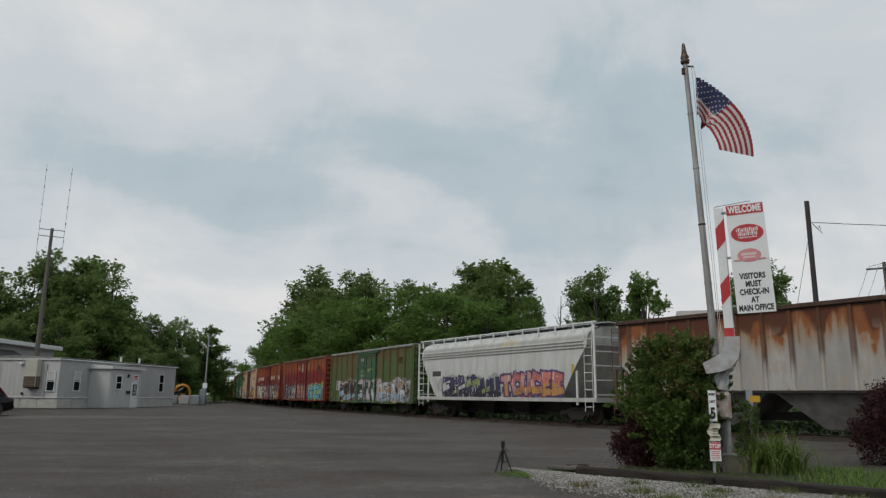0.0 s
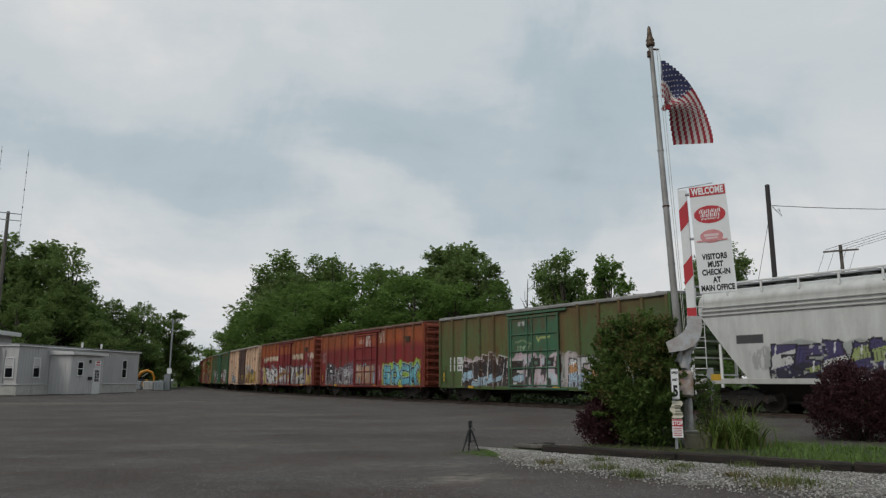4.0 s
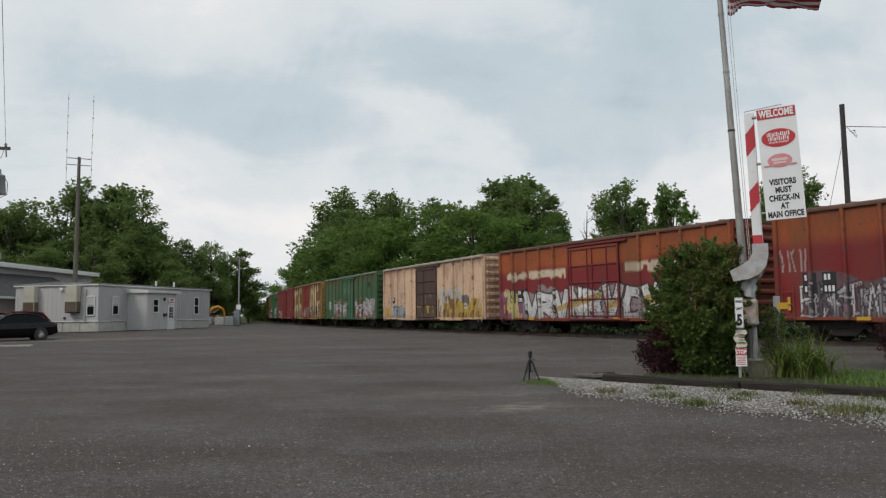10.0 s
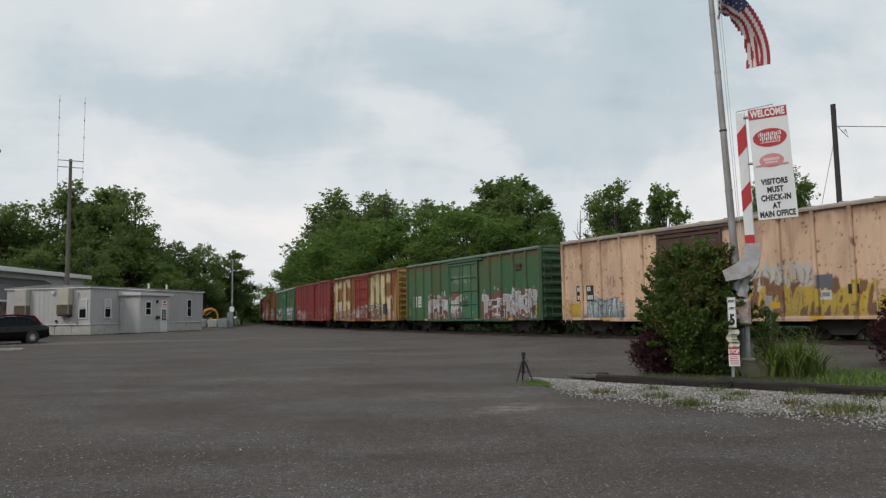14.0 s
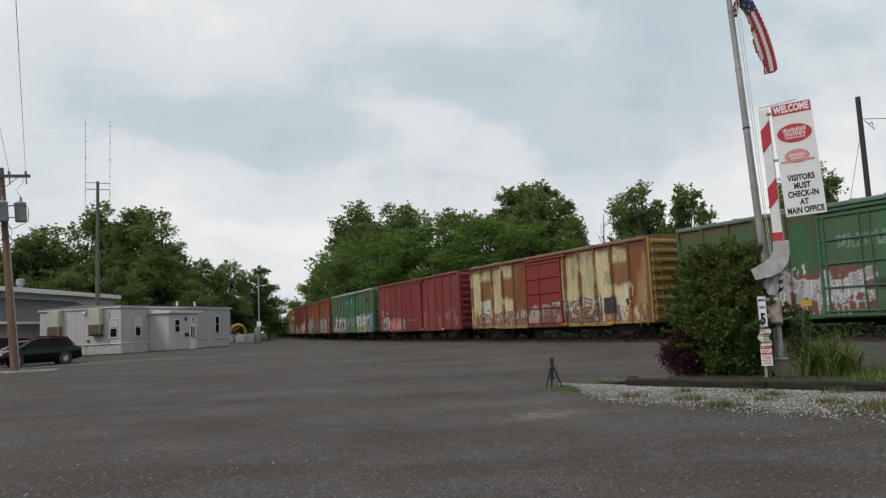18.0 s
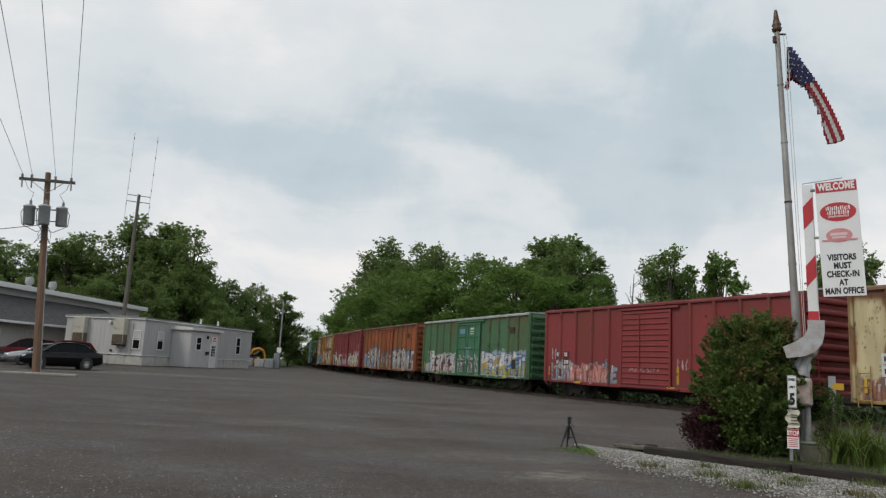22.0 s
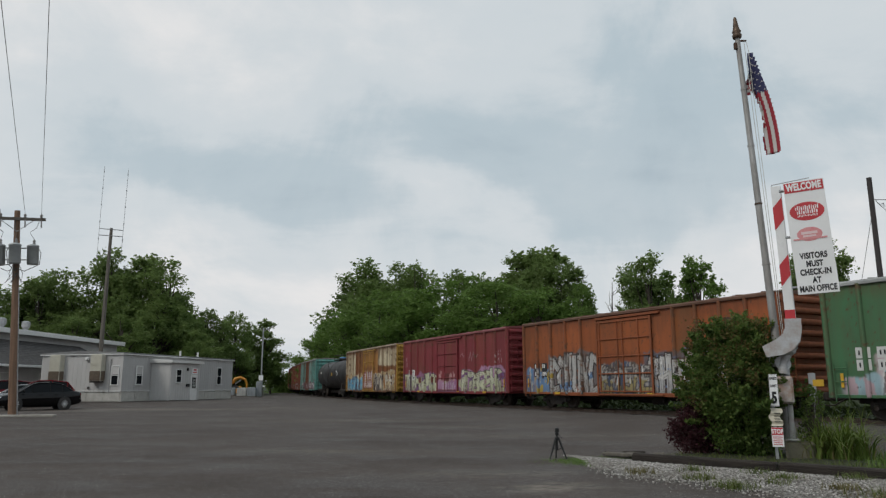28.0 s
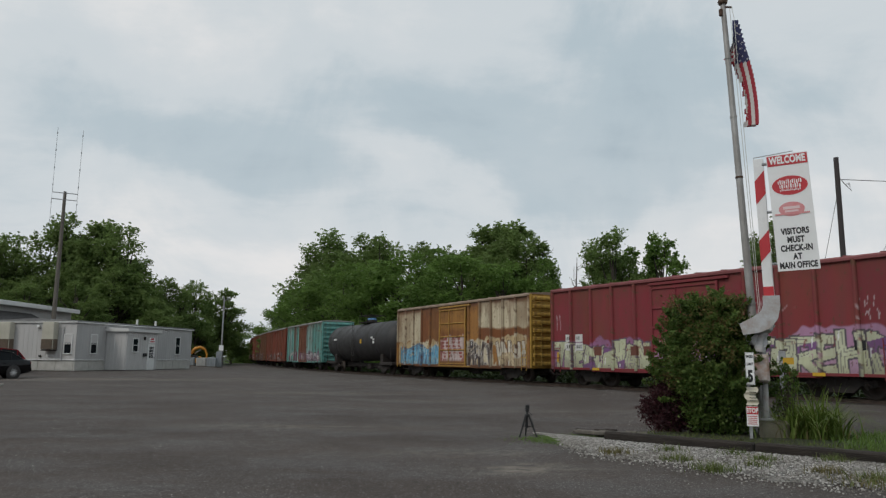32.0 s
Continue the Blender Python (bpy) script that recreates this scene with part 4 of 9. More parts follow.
    dx = np.arange(d0, d1 + 0.001, (d1 - d0) / 60)
    dz = np.arange(SILL + 0.06, EAVE - 0.28, 0.05)
    DX, DZ = np.meshgrid(dx, dz, indexing="ij")
    q = paint(DX.ravel(), DZ.ravel(), True)
    vs = np.stack([DX.ravel(), np.full(DX.size, -h - 0.075), DZ.ravel()], 1)
    dr = part("door", quads("door", vs, grid_faces(len(dx), len(dz)), door_mat, q), None, car)
    dmat = car_paint(name + "_door_trim", dc, rust + 0.1)
    for e in (d0 + 0.05, d1 - 0.05):
        part("door_edge", Shape().box((e, -h - 0.09, (dz[0] + dz[-1]) / 2), (0.10, 0.07, dz[-1] - dz[0]), 0.012), dmat, dr)
    nrib = 14 if louver else 5
    for i in range(nrib):
        zr = dz[0] + 0.1 + (i + 0.0) * (dz[-1] - dz[0] - 0.2) / (nrib - 1)
        part("door_rib", Shape().box(((d0 + d1) / 2, -h - 0.09, zr), (d1 - d0 - 0.12, 0.05 if louver else 0.07, 0.055), 0.01), dmat, dr)
    if board:
        for q in (0.07, 0.5, 0.78):
            xq = d0 + (d1 - d0) * q
            part("door_stile", Shape().box((xq, -h - 0.10, (dz[0] + dz[-1]) / 2), (0.055, 0.06, dz[-1] - dz[0] - 0.1), 0.01), dmat, dr)
    part("lock_rod", Shape().cyl(((d0 + d1) / 2 - 0.3, -h - 0.135, dz[0] + 0.1), ((d0 + d1) / 2 - 0.3, -h - 0.135, dz[-1] - 0.1), 0.022, n=6), dmat, dr)
    for zt_, hh in ((EAVE - 0.2, 0.10), (SILL + 0.015, 0.07)):
        part("door_track", Shape().box((d0 + (d1 - d0) * 0.56, -h - 0.07, zt_), ((d1 - d0) * 1.16, 0.12, hh), 0.01), dmat, car)
    # ribbed ends
    for k in (-1, 1):
        s = Shape()
        s.box((k * (half - 0.02), 0, (SILL + EAVE) / 2), (0.04, 2 * h, EAVE - SILL))
        s.box((k * (half + 0.02), -h + 0.02, (SILL + EAVE) / 2), (0.10, 0.10, EAVE - SILL), 0.02)
        s.box((k * (half + 0.02), h - 0.02, (SILL + EAVE) / 2), (0.10, 0.10, EAVE - SILL), 0.02)
        ew = part("end_wall", s, body_mat, car)
        rp = [(0, -0.12), (0.11, -0.085), (0.13, -0.03), (0.13, 0.03), (0.11, 0.085), (0, 0.12)]
        rib = Shape().prism([(k * a, b) for a, b in rp], -h + 0.1, h - 0.1, "y").mesh("rib", body_mat)
        for i in range(9):
            part("rib", rib, None, ew, m=pose(k * (half - 0.005), 0, SILL + 0.22 + i * (EAVE - SILL - 0.42) / 8))
        part("ladder", ladder(k * (half - 0.42), -h - 0.10, SILL - 0.12, SILL + 1.15), body_mat, car)
    s = ladder(0, 0, SILL + 0.1, EAVE - 0.2)
    part("end_ladder", s, body_mat, car, m=pose(half + 0.14, -h + 0.35, 0, 0, 0, 90))
    # ridged roof with cross seams
    s = Shape()
    s.prism([(-h - 0.08, EAVE), (h + 0.08, EAVE), (h + 0.05, EAVE + 0.05), (0, EAVE + 0.15), (-h - 0.05, EAVE + 0.05)], -half - 0.03, half + 0.03, "x")
    for i in range(14):
        xr = -half + 0.5 + i * (2 * half - 1.0) / 13
        s.prism([(-h - 0.04, EAVE + 0.05), (0, EAVE + 0.15), (h + 0.04, EAVE + 0.05), (h + 0.04, EAVE + 0.085), (0, EAVE + 0.19), (-h - 0.04, EAVE + 0.085)], xr - 0.035, xr + 0.035, "x")
    part("roof", s, roof_mat, car)
    # reporting marks as bars on panels either side of a post, small placards
    if marks:
        pc = {"dark": (0.02, 0.02, 0.022), "red": (0.10, 0.01, 0.015), "light": (0.62, 0.62, 0.60)}[marks]
        px0 = -half + 1.0
        panel_mat = surface(name + "_panel", pc, tuple(c * 0.7 for c in pc), 5, 40, 0.6, 0, 0, 0.001, 0.4)
        pane = Shape().box((0, 0, 0), (0.46, 0.008, 0.34 if marks == "light" else 0.70)).mesh("number_panel", panel_mat)
        bar = Shape().box((0, 0, 0), (0.075, 0.006, 0.19) if marks != "light" else (0.05, 0.006, 0.15)).mesh("marking_bar", INK if marks == "light" else WHITE_PAINT)
        for a in (0.16, 0.82):
            for zc in (1.40, 1.02) if marks == "light" else (1.21,):
                part("number_panel", pane, None, car, m=pose(px0 + a, -h - 0.008, SILL + zc))
            for zc in (1.40, 1.02):
                for k in range(3 if a > 0.5 and zc < 1.2 else 2):
                    part("marking_bar", bar, None, car, m=pose(px0 + a - 0.12 + 0.125 * k, -h - 0.016, SILL + zc))
        for xb in (px0 - 0.55, half - 0.35):
            part("reflector", Shape().box((xb, -h - 0.07, SILL + 0.55), (0.10, 0.006, 0.45)), REFLECT, car, "yellow reflective strip")
        for xb in (-half * 0.62, half * 0.2, half * 0.66):
            part("reflector", Shape().box((xb, -h - 0.112, SILL + 0.05), (0.42, 0.006, 0.11)), REFLECT, car, "yellow reflective strip")
        s = Shape().box((half - 1.35, -h - 0.012, SILL + 0.95), (0.34, 0.012, 0.30))
        part("placard", s, INK, car)
    if board:
        bx = half * 0.75
        # the second, lower box is added as the board's shade on the wall
        part("route_board", Shape().box((bx, -h - 0.05, 3.86), (0.62, 0.05, 0.12), 0.01).box((bx, -h - 0.035, 3.70), (0.5, 0.03, 0.26), 0.005), RUSTY, car, "rusty route card board over a panel standing for its shade")
    running_gear(car, half)
    return car


REFLECT = surface("yellow_reflector", (0.60, 0.36, 0.02), (0.42, 0.24, 0.03), 8, 40, 0.5, 0, 0, 0.001, 0.5)


def curved_hopper():
    """White covered hopper with a smooth rounded side, sloped ends and roof walkway."""
    car = thing("covered_hopper", None, "white smooth-sided covered hopper car with purple and orange graffiti", "hopper car", "cars of the freight train")
    half, zb = 7.37, 1.28
    side_mat = car_paint("white_hopper_side", None, 0.12)
    body_mat = car_paint("white_hopper_body", (0.52, 0.51, 0.48), 0.25)
    # cross profile of the side: slight bulge, rounding in to the roof
    prof = [(1.50, zb)] + [(1.50 + 0.07 * math.sin(math.pi * i / 76), zb + (3.75 - zb) * i / 76) for i in range(1, 77)] + [(1.47, 3.95), (1.38, 4.12), (1.22, 4.28), (0.98, 4.40), (0.65, 4.47)]

    def paint(x, z):
        x, z = x - 0.36, z - 0.20
        col = np.tile(np.array((0.60, 0.60, 0.575)), (len(x), 1))
        for zl in (3.42, 3.58, 3.74):
            col = slab(x, z, col, -9, 9, zl - 0.02, zl + 0.02, (0.40, 0.39, 0.37))
        col = patches(x, z, col, 0.6, 2.4, 3.6, 3.95, ((0.55, 0.45, 0.22),), 1.5, 0.55, 3)
        col = slab(x, z, col, -6.3, -5.35, 2.28, 2.56, (0.06, 0.06, 0.065))
        col = patches(x, z, col, -5.9, -4.6, 1.4, 2.1, ((0.40, 0.40, 0.39),), 4, 0.5, 9)
        col = patches(x, z, col, -5.2, 0.3, 1.15, 2.1, ((0.30, 0.36, 0.14), (0.42, 0.42, 0.40)), 3.0, 0.4, 21)
        col = burner(x, z, col, -5.1, 0.4, 1.12, 2.05, 5, (0.060, 0.050, 0.145), (0.028, 0.028, 0.055), (0.016, 0.016, 0.026), None, (0.34, 0.36, 0.34), 0.20, 37, 0.2, 0.3, ((0.32, 0.38, 0.15), (0.62, 0.62, 0.60)))
        col = patches(x, z, col, 0.6, 5.6, 1.0, 1.5, ((0.33, 0.35, 0.37), (0.45, 0.10, 0.10), (0.06, 0.05, 0.16)), 1.8, 0.8, 5)
        col = burner(x, z, col, 0.7, 5.4, 1.34, 2.16, 4, (0.60, 0.20, 0.16), (0.56, 0.28, 0.09), (0.10, 0.04, 0.12), (0.085, 0.055, 0.17), None, 0.21, 18, 0.12, 0.2, ((0.62, 0.34, 0.30),), 0.045)
        col = slab(x, z, col, 6.05, 6.2, 1.6, 2.6, (0.55, 0.36, 0.03))
        return col

    xs = side_columns(half)
    x1 = []
    for yy, z in prof:
        cut = max(0.0, 3.6 - z) * 0.75
        x1.append(half - cut)
    X = np.array([[np.clip(x, -e, e) for e in x1] for x in xs])
    Y = np.tile(np.array([-p[0] for p in prof]), (len(xs), 1))
    Z = np.tile(np.array([p[1] for p in prof]), (len(xs), 1))
    x, y, z = X.ravel(), Y.ravel(), Z.ravel()
    me = quads("near_side", np.stack([x, y, z], 1), grid_faces(len(xs), len(prof)), side_mat, paint(x, z), smooth=True)
    part("side_wall", me, None, car)
    s = Shape()
    pts = [(-a, b) for a, b in prof[::3]] + [(0.0, 4.5)] + [(a, b) for a, b in prof[::3]][::-1]
    inner = [(p[0] * 0.985, p[1] - 0.02) for p in pts]
    s.prism(inner, -5.4, 5.4, "x")
    for k in (-1, 1):
        up = [(q[0] * 0.99, q[1]) for q in inner if q[1] > 3.58]
        n = len(up)
        a = [(k * 5.4, *q) for q in up] + [(k * (half - 0.02), *q) for q in up]
        s.add(a, [(i, (i + 1) % n, n + (i + 1) % n, n + i) for i in range(n)] + [tuple(range(n, 2 * n))])
        s.add([(k * (half - 0.02), -1.5, 3.64), (k * (half - 0.02), 1.5, 3.64), (k * 5.4, 1.48, 1.32), (k * 5.4, -1.48, 1.32)], [(0, 1, 2, 3)])
    part("body", s, body_mat, car)
    for i in range(4):
        xc = -4.6 + i * 3.07
        s = Shape()
        top = [(xc - 1.45, -1.3, 1.31), (xc + 1.45, -1.3, 1.31), (xc + 1.45, 1.3, 1.31), (xc - 1.45, 1.3, 1.31)]
        bot = [(xc - 0.35, -0.5, 0.56), (xc + 0.35, -0.5, 0.56), (xc + 0.35, 0.5, 0.56), (xc - 0.35, 0.5, 0.56)]
        s.add(top + bot, [(0, 1, 5, 4), (1, 2, 6, 5), (2, 3, 7, 6), (3, 0, 4, 7), (4, 5, 6, 7)])
        s.box((xc, 0, 0.52), (0.9, 1.2, 0.10), 0.02)
        part("outlet_hopper", s, DARK_STEEL, car)
    s = Shape()
    for sy in (-1, 1):
        s.box((0, sy * 1.46, 1.22), (2 * half + 1.0, 0.10, 0.18), 0.01)
    for k in (-1, 1):
        s.box((k * (half + 0.45), 0, 1.22), (0.12, 2.95, 0.2), 0.01)
        s.box((k * (half - 0.2), 0, 1.24), (1.3, 2.6, 0.05))
    part("side_sill", s, body_mat, car)
    for k in (-1, 1):
        for yy in (-1.46, 1.46):
            part("end_post", Shape().box((k * (half + 0.42), yy, 2.80), (0.10, 0.08, 3.3), 0.01), WHITE_PAINT, car)
            part("end_post", Shape().box((k * (half - 0.75), yy, 1.75), (0.10, 0.07, 1.5), 0.01), WHITE_PAINT, car)
        part("ladder", ladder(k * (half + 0.05), -1.50, 0.75, 4.4, 0.5), WHITE_PAINT, car)
        s = Shape()
        for j in range(5):
            s.box((k * (half + 0.42), 0, 1.45 + j * 0.62), (0.06, 2.9, 0.06))
        part("end_rail", s, WHITE_PAINT, car)
    for zr in (3.50, 3.64, 3.78):
        part("side_rib", Shape().box((0, -1.545 if zr > 3.7 else -1.562, zr), (2 * half - 0.3, 0.05, 0.035), 0.008), body_mat, car)
    # roof walkway on stanchions along both edges
    for sy in (-1, 1):
        s = Shape()
        s.box((0, sy * 1.33, 4.60), (2 * half + 0.9, 0.07, 0.06), 0.01)
        for i in range(13):
            s.box((-half - 0.2 + i * (2 * half + 0.4) / 12, sy * 1.33, 4.40), (0.06, 0.05, 0.42))
        part("walkway_rail", s, WHITE_PAINT, car)
    s = Shape().box((0, 0, 4.62), (2 * half + 0.8, 1.3, 0.05))
    for i in range(10):
        s.cyl((-6.3 + i * 1.4, 0, 4.5), (-6.3 + i * 1.4, 0, 4.72), 0.36, n=14)
    part("hatch_walkway", s, GALV, car)
    for ob in car.children:
        ob.location.z += 0.11
    running_gear(car, half, 6.1)
    return car


def post_hopper():
    """Long rust-streaked grey hopper with outside posts."""
    car = thing("covered_hopper", None, "grey hopper car heavily streaked with rust from its top edge", "hopper car", "cars of the freight train")
    half, zb, zt, h = 8.45, 1.72, 4.48, 1.5
    side_mat, body_mat = car_paint("rusty_hopper_side", None, 0.12), car_paint("rusty_hopper_body", (0.15, 0.085, 0.05), 0.8)

    def paint(x, z):
        col = np.tile(np.array((0.43, 0.41, 0.385)), (len(x), 1))
        bay = np.floor((x + half - 0.55) / ((2 * half - 1.1) / 16)).astype(int)
        f = (x + half - 0.55) / ((2 * half - 1.1) / 16) - bay
        col = col * (0.88 + 0.24 * np.random.RandomState(4).rand(24))[bay % 24][:, None]
        long = (0.30 + 1.25 * np.random.RandomState(9).rand(24))[bay % 24]
        top = 0.5 * value_noise(x * 3.1, z * 0.7, 21) + 0.3 * value_noise(x * 8.3, z * 1.1, 23) + 0.2 * value_noise(x * 21, z * 2.4, 24)
        # thin yellow-brown film, then orange rust, then dark scale under the roof edge
        drip = 0.48 + 1.20 * long * (1.0 - 0.35 * np.abs(2 * f - 1) ** 2) + 0.35 * (value_noise(x * 5, z * 0, 4) - 0.5)
        h0 = z - (zt - drip)
        a = (0.75 * smooth_step(-0.45, 0.35, h0 + 1.0 * (top - 0.5)))[:, None]
        col = col * (1 - a) + np.array((0.35, 0.170, 0.050)) * a
        a = (0.92 * smooth_step(-0.02, 0.30, h0 + 1.9 * (top - 0.56)))[:, None]
        col = col * (1 - a) + np.array((0.275, 0.080, 0.016)) * a
        a = (0.92 * smooth_step(0.30, 0.72, h0 + 2.2 * (value_noise(x * 2.3, z * 1.3, 27) * 0.6 + top * 0.4 - 0.50)))[:, None]
        col = col * (1 - a) + np.array((0.090, 0.022, 0.010)) * a
        # paint still holding in the middle of some bays
        keep = (smooth_step(0.60, 0.70, value_noise(x * 2.9, z * 2.4, 31) * 0.65 + value_noise(x * 11, z * 6, 32) * 0.35) * smooth_step(zt - 0.5, zt - 1.1, z) * 0.45)[:, None]
        col = col * (1 - keep) + np.array((0.43, 0.36, 0.27)) * keep
        edge = np.minimum(f, 1 - f)
        # dark brown along both sides of each post, fading out lower down
        by_post = ((edge < 0.13) * smooth_step(2.0, 3.2, z + 0.9 * (value_noise(x * 3, z * 1.5, 12) - 0.5)) * 0.75)[:, None]
        col = col * (1 - by_post) + np.array((0.11, 0.042, 0.018)) * by_post
        bare = ((edge < 0.05) * smooth_step(2.9, 2.3, z) * (0.4 + 0.6 * value_noise(x * 2, z * 3.1, 14)))[:, None]
        col = col * (1 - bare) + np.array((0.52, 0.48, 0.43)) * bare
        col = patches(x, z, col, -7.8, 7.8, 1.1, 2.6, ((0.30, 0.20, 0.11),), 1.3, 0.2, 41)
        col = slab(x, z, col, -half, half, zt - 0.14, zt + 1, (0.085, 0.035, 0.025))
        for xx in (-7.35, 1.9, 7.3):
            col = slab(x, z, col, xx, xx + 0.11, 1.76, 2.3, (0.50, 0.30, 0.03))
        return col

    xs = side_columns(half, 0.045)
    zs = np.linspace(zb, zt, 80)
    X, Z = np.meshgrid(xs, zs, indexing="ij")
    lim = half - np.clip((2.8 - Z) * 1.3, 0, 1.05)
    Xc = np.clip(X, -lim, lim)
    x, z = Xc.ravel(), Z.ravel()
    part("side_wall", quads("near_side", np.stack([x, np.full_like(x, -h), z], 1), grid_faces(len(xs), len(zs)), side_mat, paint(x, z)), None, car)
    s = Shape()
    s.prism([(-half, zt), (half, zt), (half, 2.8), (half - 1.05, 2.0), (half - 1.05, zb + 0.02), (-half + 1.05, zb + 0.02), (-half + 1.05, 2.0), (-half, 2.8)], -h + 0.03, h, "y")
    part("body", s, body_mat, car)
    zz = np.linspace(zb, zt - 0.12, 44)
    prof = ((-0.06, 0.0), (-0.04, 0.07), (0.04, 0.07), (0.06, 0.0))
    for i in range(17):
        p = -half + 0.55 + i * (2 * half - 1.1) / 16
        z0 = zb if half - abs(p) > 1.05 else max(zb, 2.8 - (half - abs(p)) / 1.3)
        q = zz[zz >= z0]
        vs = np.array([(p + a, -h - b, w) for w in q for a, b in prof])
        part("post", quads("post", vs, grid_faces(len(q), 4)[:, ::-1], side_mat, paint(vs[:, 0], vs[:, 2])), None, car)
    for sy in (-1, 1):
        part("top_plate", Shape().box((0, sy * (h + 0.04), zt - 0.02), (2 * half + 0.1, 0.16, 0.15), 0.02), RUSTY, car)
        part("side_sill", Shape().box((0, sy * (h - 0.02), zb - 0.04), (2 * half - 2.0, 0.10, 0.10), 0.01), DARK_STEEL, car)
    for i in range(3):
        xc = -3.9 + i * 3.9
        s = Shape()
        top = [(xc - 1.92, -1.4, 1.74), (xc + 1.92, -1.4, 1.74), (xc + 1.92, 1.4, 1.74), (xc - 1.92, 1.4, 1.74)]
        bot = [(xc - 0.4, -0.9, 0.50), (xc + 0.4, -0.9, 0.50), (xc + 0.4, 0.9, 0.50), (xc - 0.4, 0.9, 0.50)]
        s.add(top + bot, [(0, 1, 5, 4), (1, 2, 6, 5), (2, 3, 7, 6), (3, 0, 4, 7), (4, 5, 6, 7)])
        part("outlet_hopper", s, surface("hopper_bottom", (0.16, 0.155, 0.15), (0.07, 0.06, 0.05), 2, 30, 0.8, 0, 0.1, 0.003, 0.7), car)
    bar = Shape().box((0, 0, 0), (0.075, 0.006, 0.18)).mesh("marking_bar", INK)
    for r, zr in enumerate((2.80, 2.47)):
        for k in range(2):
            w = 0.52 if r and k else 0.40
            part("number_panel", Shape().box((-6.45 + k * 0.66 + w / 2 - 0.20, -h - 0.075, zr), (w, 0.008, 0.29)), WHITE_PAINT, car)
            for q in range((2, 1, 2, 3)[2 * r + k]):
                part("marking_bar", bar, None, car, m=pose(-6.53 + k * 0.66 + 0.15 * q, -h - 0.084, zr))
    for k in (-1, 1):
        # dark block added to fill the open end with the shadow seen there
        part("end_shade_block", Shape().box((k * (half - 0.75), 0.1, 1.75), (0.9, 2 * h - 0.5, 1.35), 0.02), DARK_STEEL, car)
        part("corner_post", Shape().box((k * (half - 0.35), -h + 0.02, 1.78), (0.14, 0.09, 1.5), 0.01), body_mat, car)
    for k in (-1, 1):
        part("ladder", ladder(k * (half + 0.1), -h - 0.05, 0.8, 4.3, 0.46), body_mat, car)
        part("end_post", Shape().box((k * (half + 0.30), -h + 0.1, 1.8), (0.10, 0.10, 1.6), 0.01), body_mat, car)
        part("end_platform", Shape().box((k * (half - 0.1), 0, 1.05), (1.2, 2.7, 0.08)), DARK_STEEL, car)
    part("roof", Shape().prism([(-h, zt), (h, zt), (h, zt + 0.06), (0, zt + 0.16), (-h, zt + 0.06)], -half, half, "x"), body_mat, car)
    running_gear(car, half, 6.7)
    return car


def tank_car():
    car = thing("tank_car", None, "black cylindrical tank car with a top dome platform", "tank car", "cars of the freight train")
    tank = surface("black_tank_paint", (0.016, 0.016, 0.018), (0.034, 0.030, 0.027), 1.2, 25, 0.62, 0, 0.05, 0.003, 0.6)
    r, L, zc = 1.47, 6.95, 2.66
    m = Matrix.Translation((0, 0, zc)) @ Matrix.Rotation(radians(90), 4, "Y")
    prof = [(0.02, -L - 0.62), (0.6, -L - 0.55), (1.05, -L - 0.36), (1.33, -L - 0.12), (r, -L + 0.2), (r, L - 0.2), (1.33, L + 0.12), (1.05, L + 0.36), (0.6, L + 0.55), (0.02, L + 0.62)]
    part("tank", Shape().lathe(prof, 40, m), tank, car)
    for xb in (-4.6, 0.0, 4.6):
        part("tank_band", Shape().lathe([(r + 0.012, -0.05), (r + 0.02, 0), (r + 0.012, 0.05)], 40, Matrix.Translation((xb, 0, zc)) @ Matrix.Rotation(radians(90), 4, "Y")), tank, car)
    s = Shape().cyl((0, 0, zc + r - 0.05), (0, 0, zc + r + 0.28), 0.42, n=16)
    s.box((0, 0, zc + r + 0.06), (2.0, 1.5, 0.06))
    for k in (-1, 1):
        s.tube([(k * 0.95, -0.72, zc + r), (k * 0.95, -0.72, zc + r + 0.6), (k * 0.95, 0.72, zc + r + 0.6), (k * 0.95, 0.72, zc + r)], 0.025)
        s.tube([(-0.95, k * 0.72, zc + r + 0.6), (0.95, k * 0.72, zc + r + 0.6)], 0.025)
    part("dome_platform", s, DARK_STEEL, car)
    part("dome_cover", Shape().cyl((0, 0, zc + r + 0.28), (0, 0, zc + r + 0.42), 0.38, 0.3, 16), plain("faded_blue", (0.06, 0.16, 0.30), 0.6), car)
    part("ladder", ladder(0.0, -r - 0.08, 1.0, zc + r), DARK_STEEL, car)
    for xb, zb in ((-4.9, 2.9), (-4.55, 2.9), (4.0, 2.9), (4.4, 2.75), (4.4, 2.55)):
        part("marking_bar", Shape().box((xb, -r - 0.0, zb), (0.3, 0.05, 0.14)), WHITE_PAINT, car)
    part("placard", Shape().box((1.6, -r - 0.0, zc), (0.3, 0.05, 0.3)), REFLECT, car)
    for k in (-1, 1):
        s = Shape().box((k * 6.4, 0, 1.02), (2.4, 2.6, 0.22), 0.03)
        s.box((k * 5.4, 0, 1.35), (0.5, 2.4, 0.7), 0.03)
        s.tube([(k * 7.4, -1.3, 1.1), (k * 7.4, -1.3, 2.1), (k * 7.4, 1.3, 2.1), (k * 7.4, 1.3, 1.1)], 0.025)
        part("end_platform", s, DARK_STEEL, car)
    running_gear(car, 7.2, 5.6)
    return car


def flat_col(x, c):
    return np.tile(np.array(c, float), (len(x), 1))


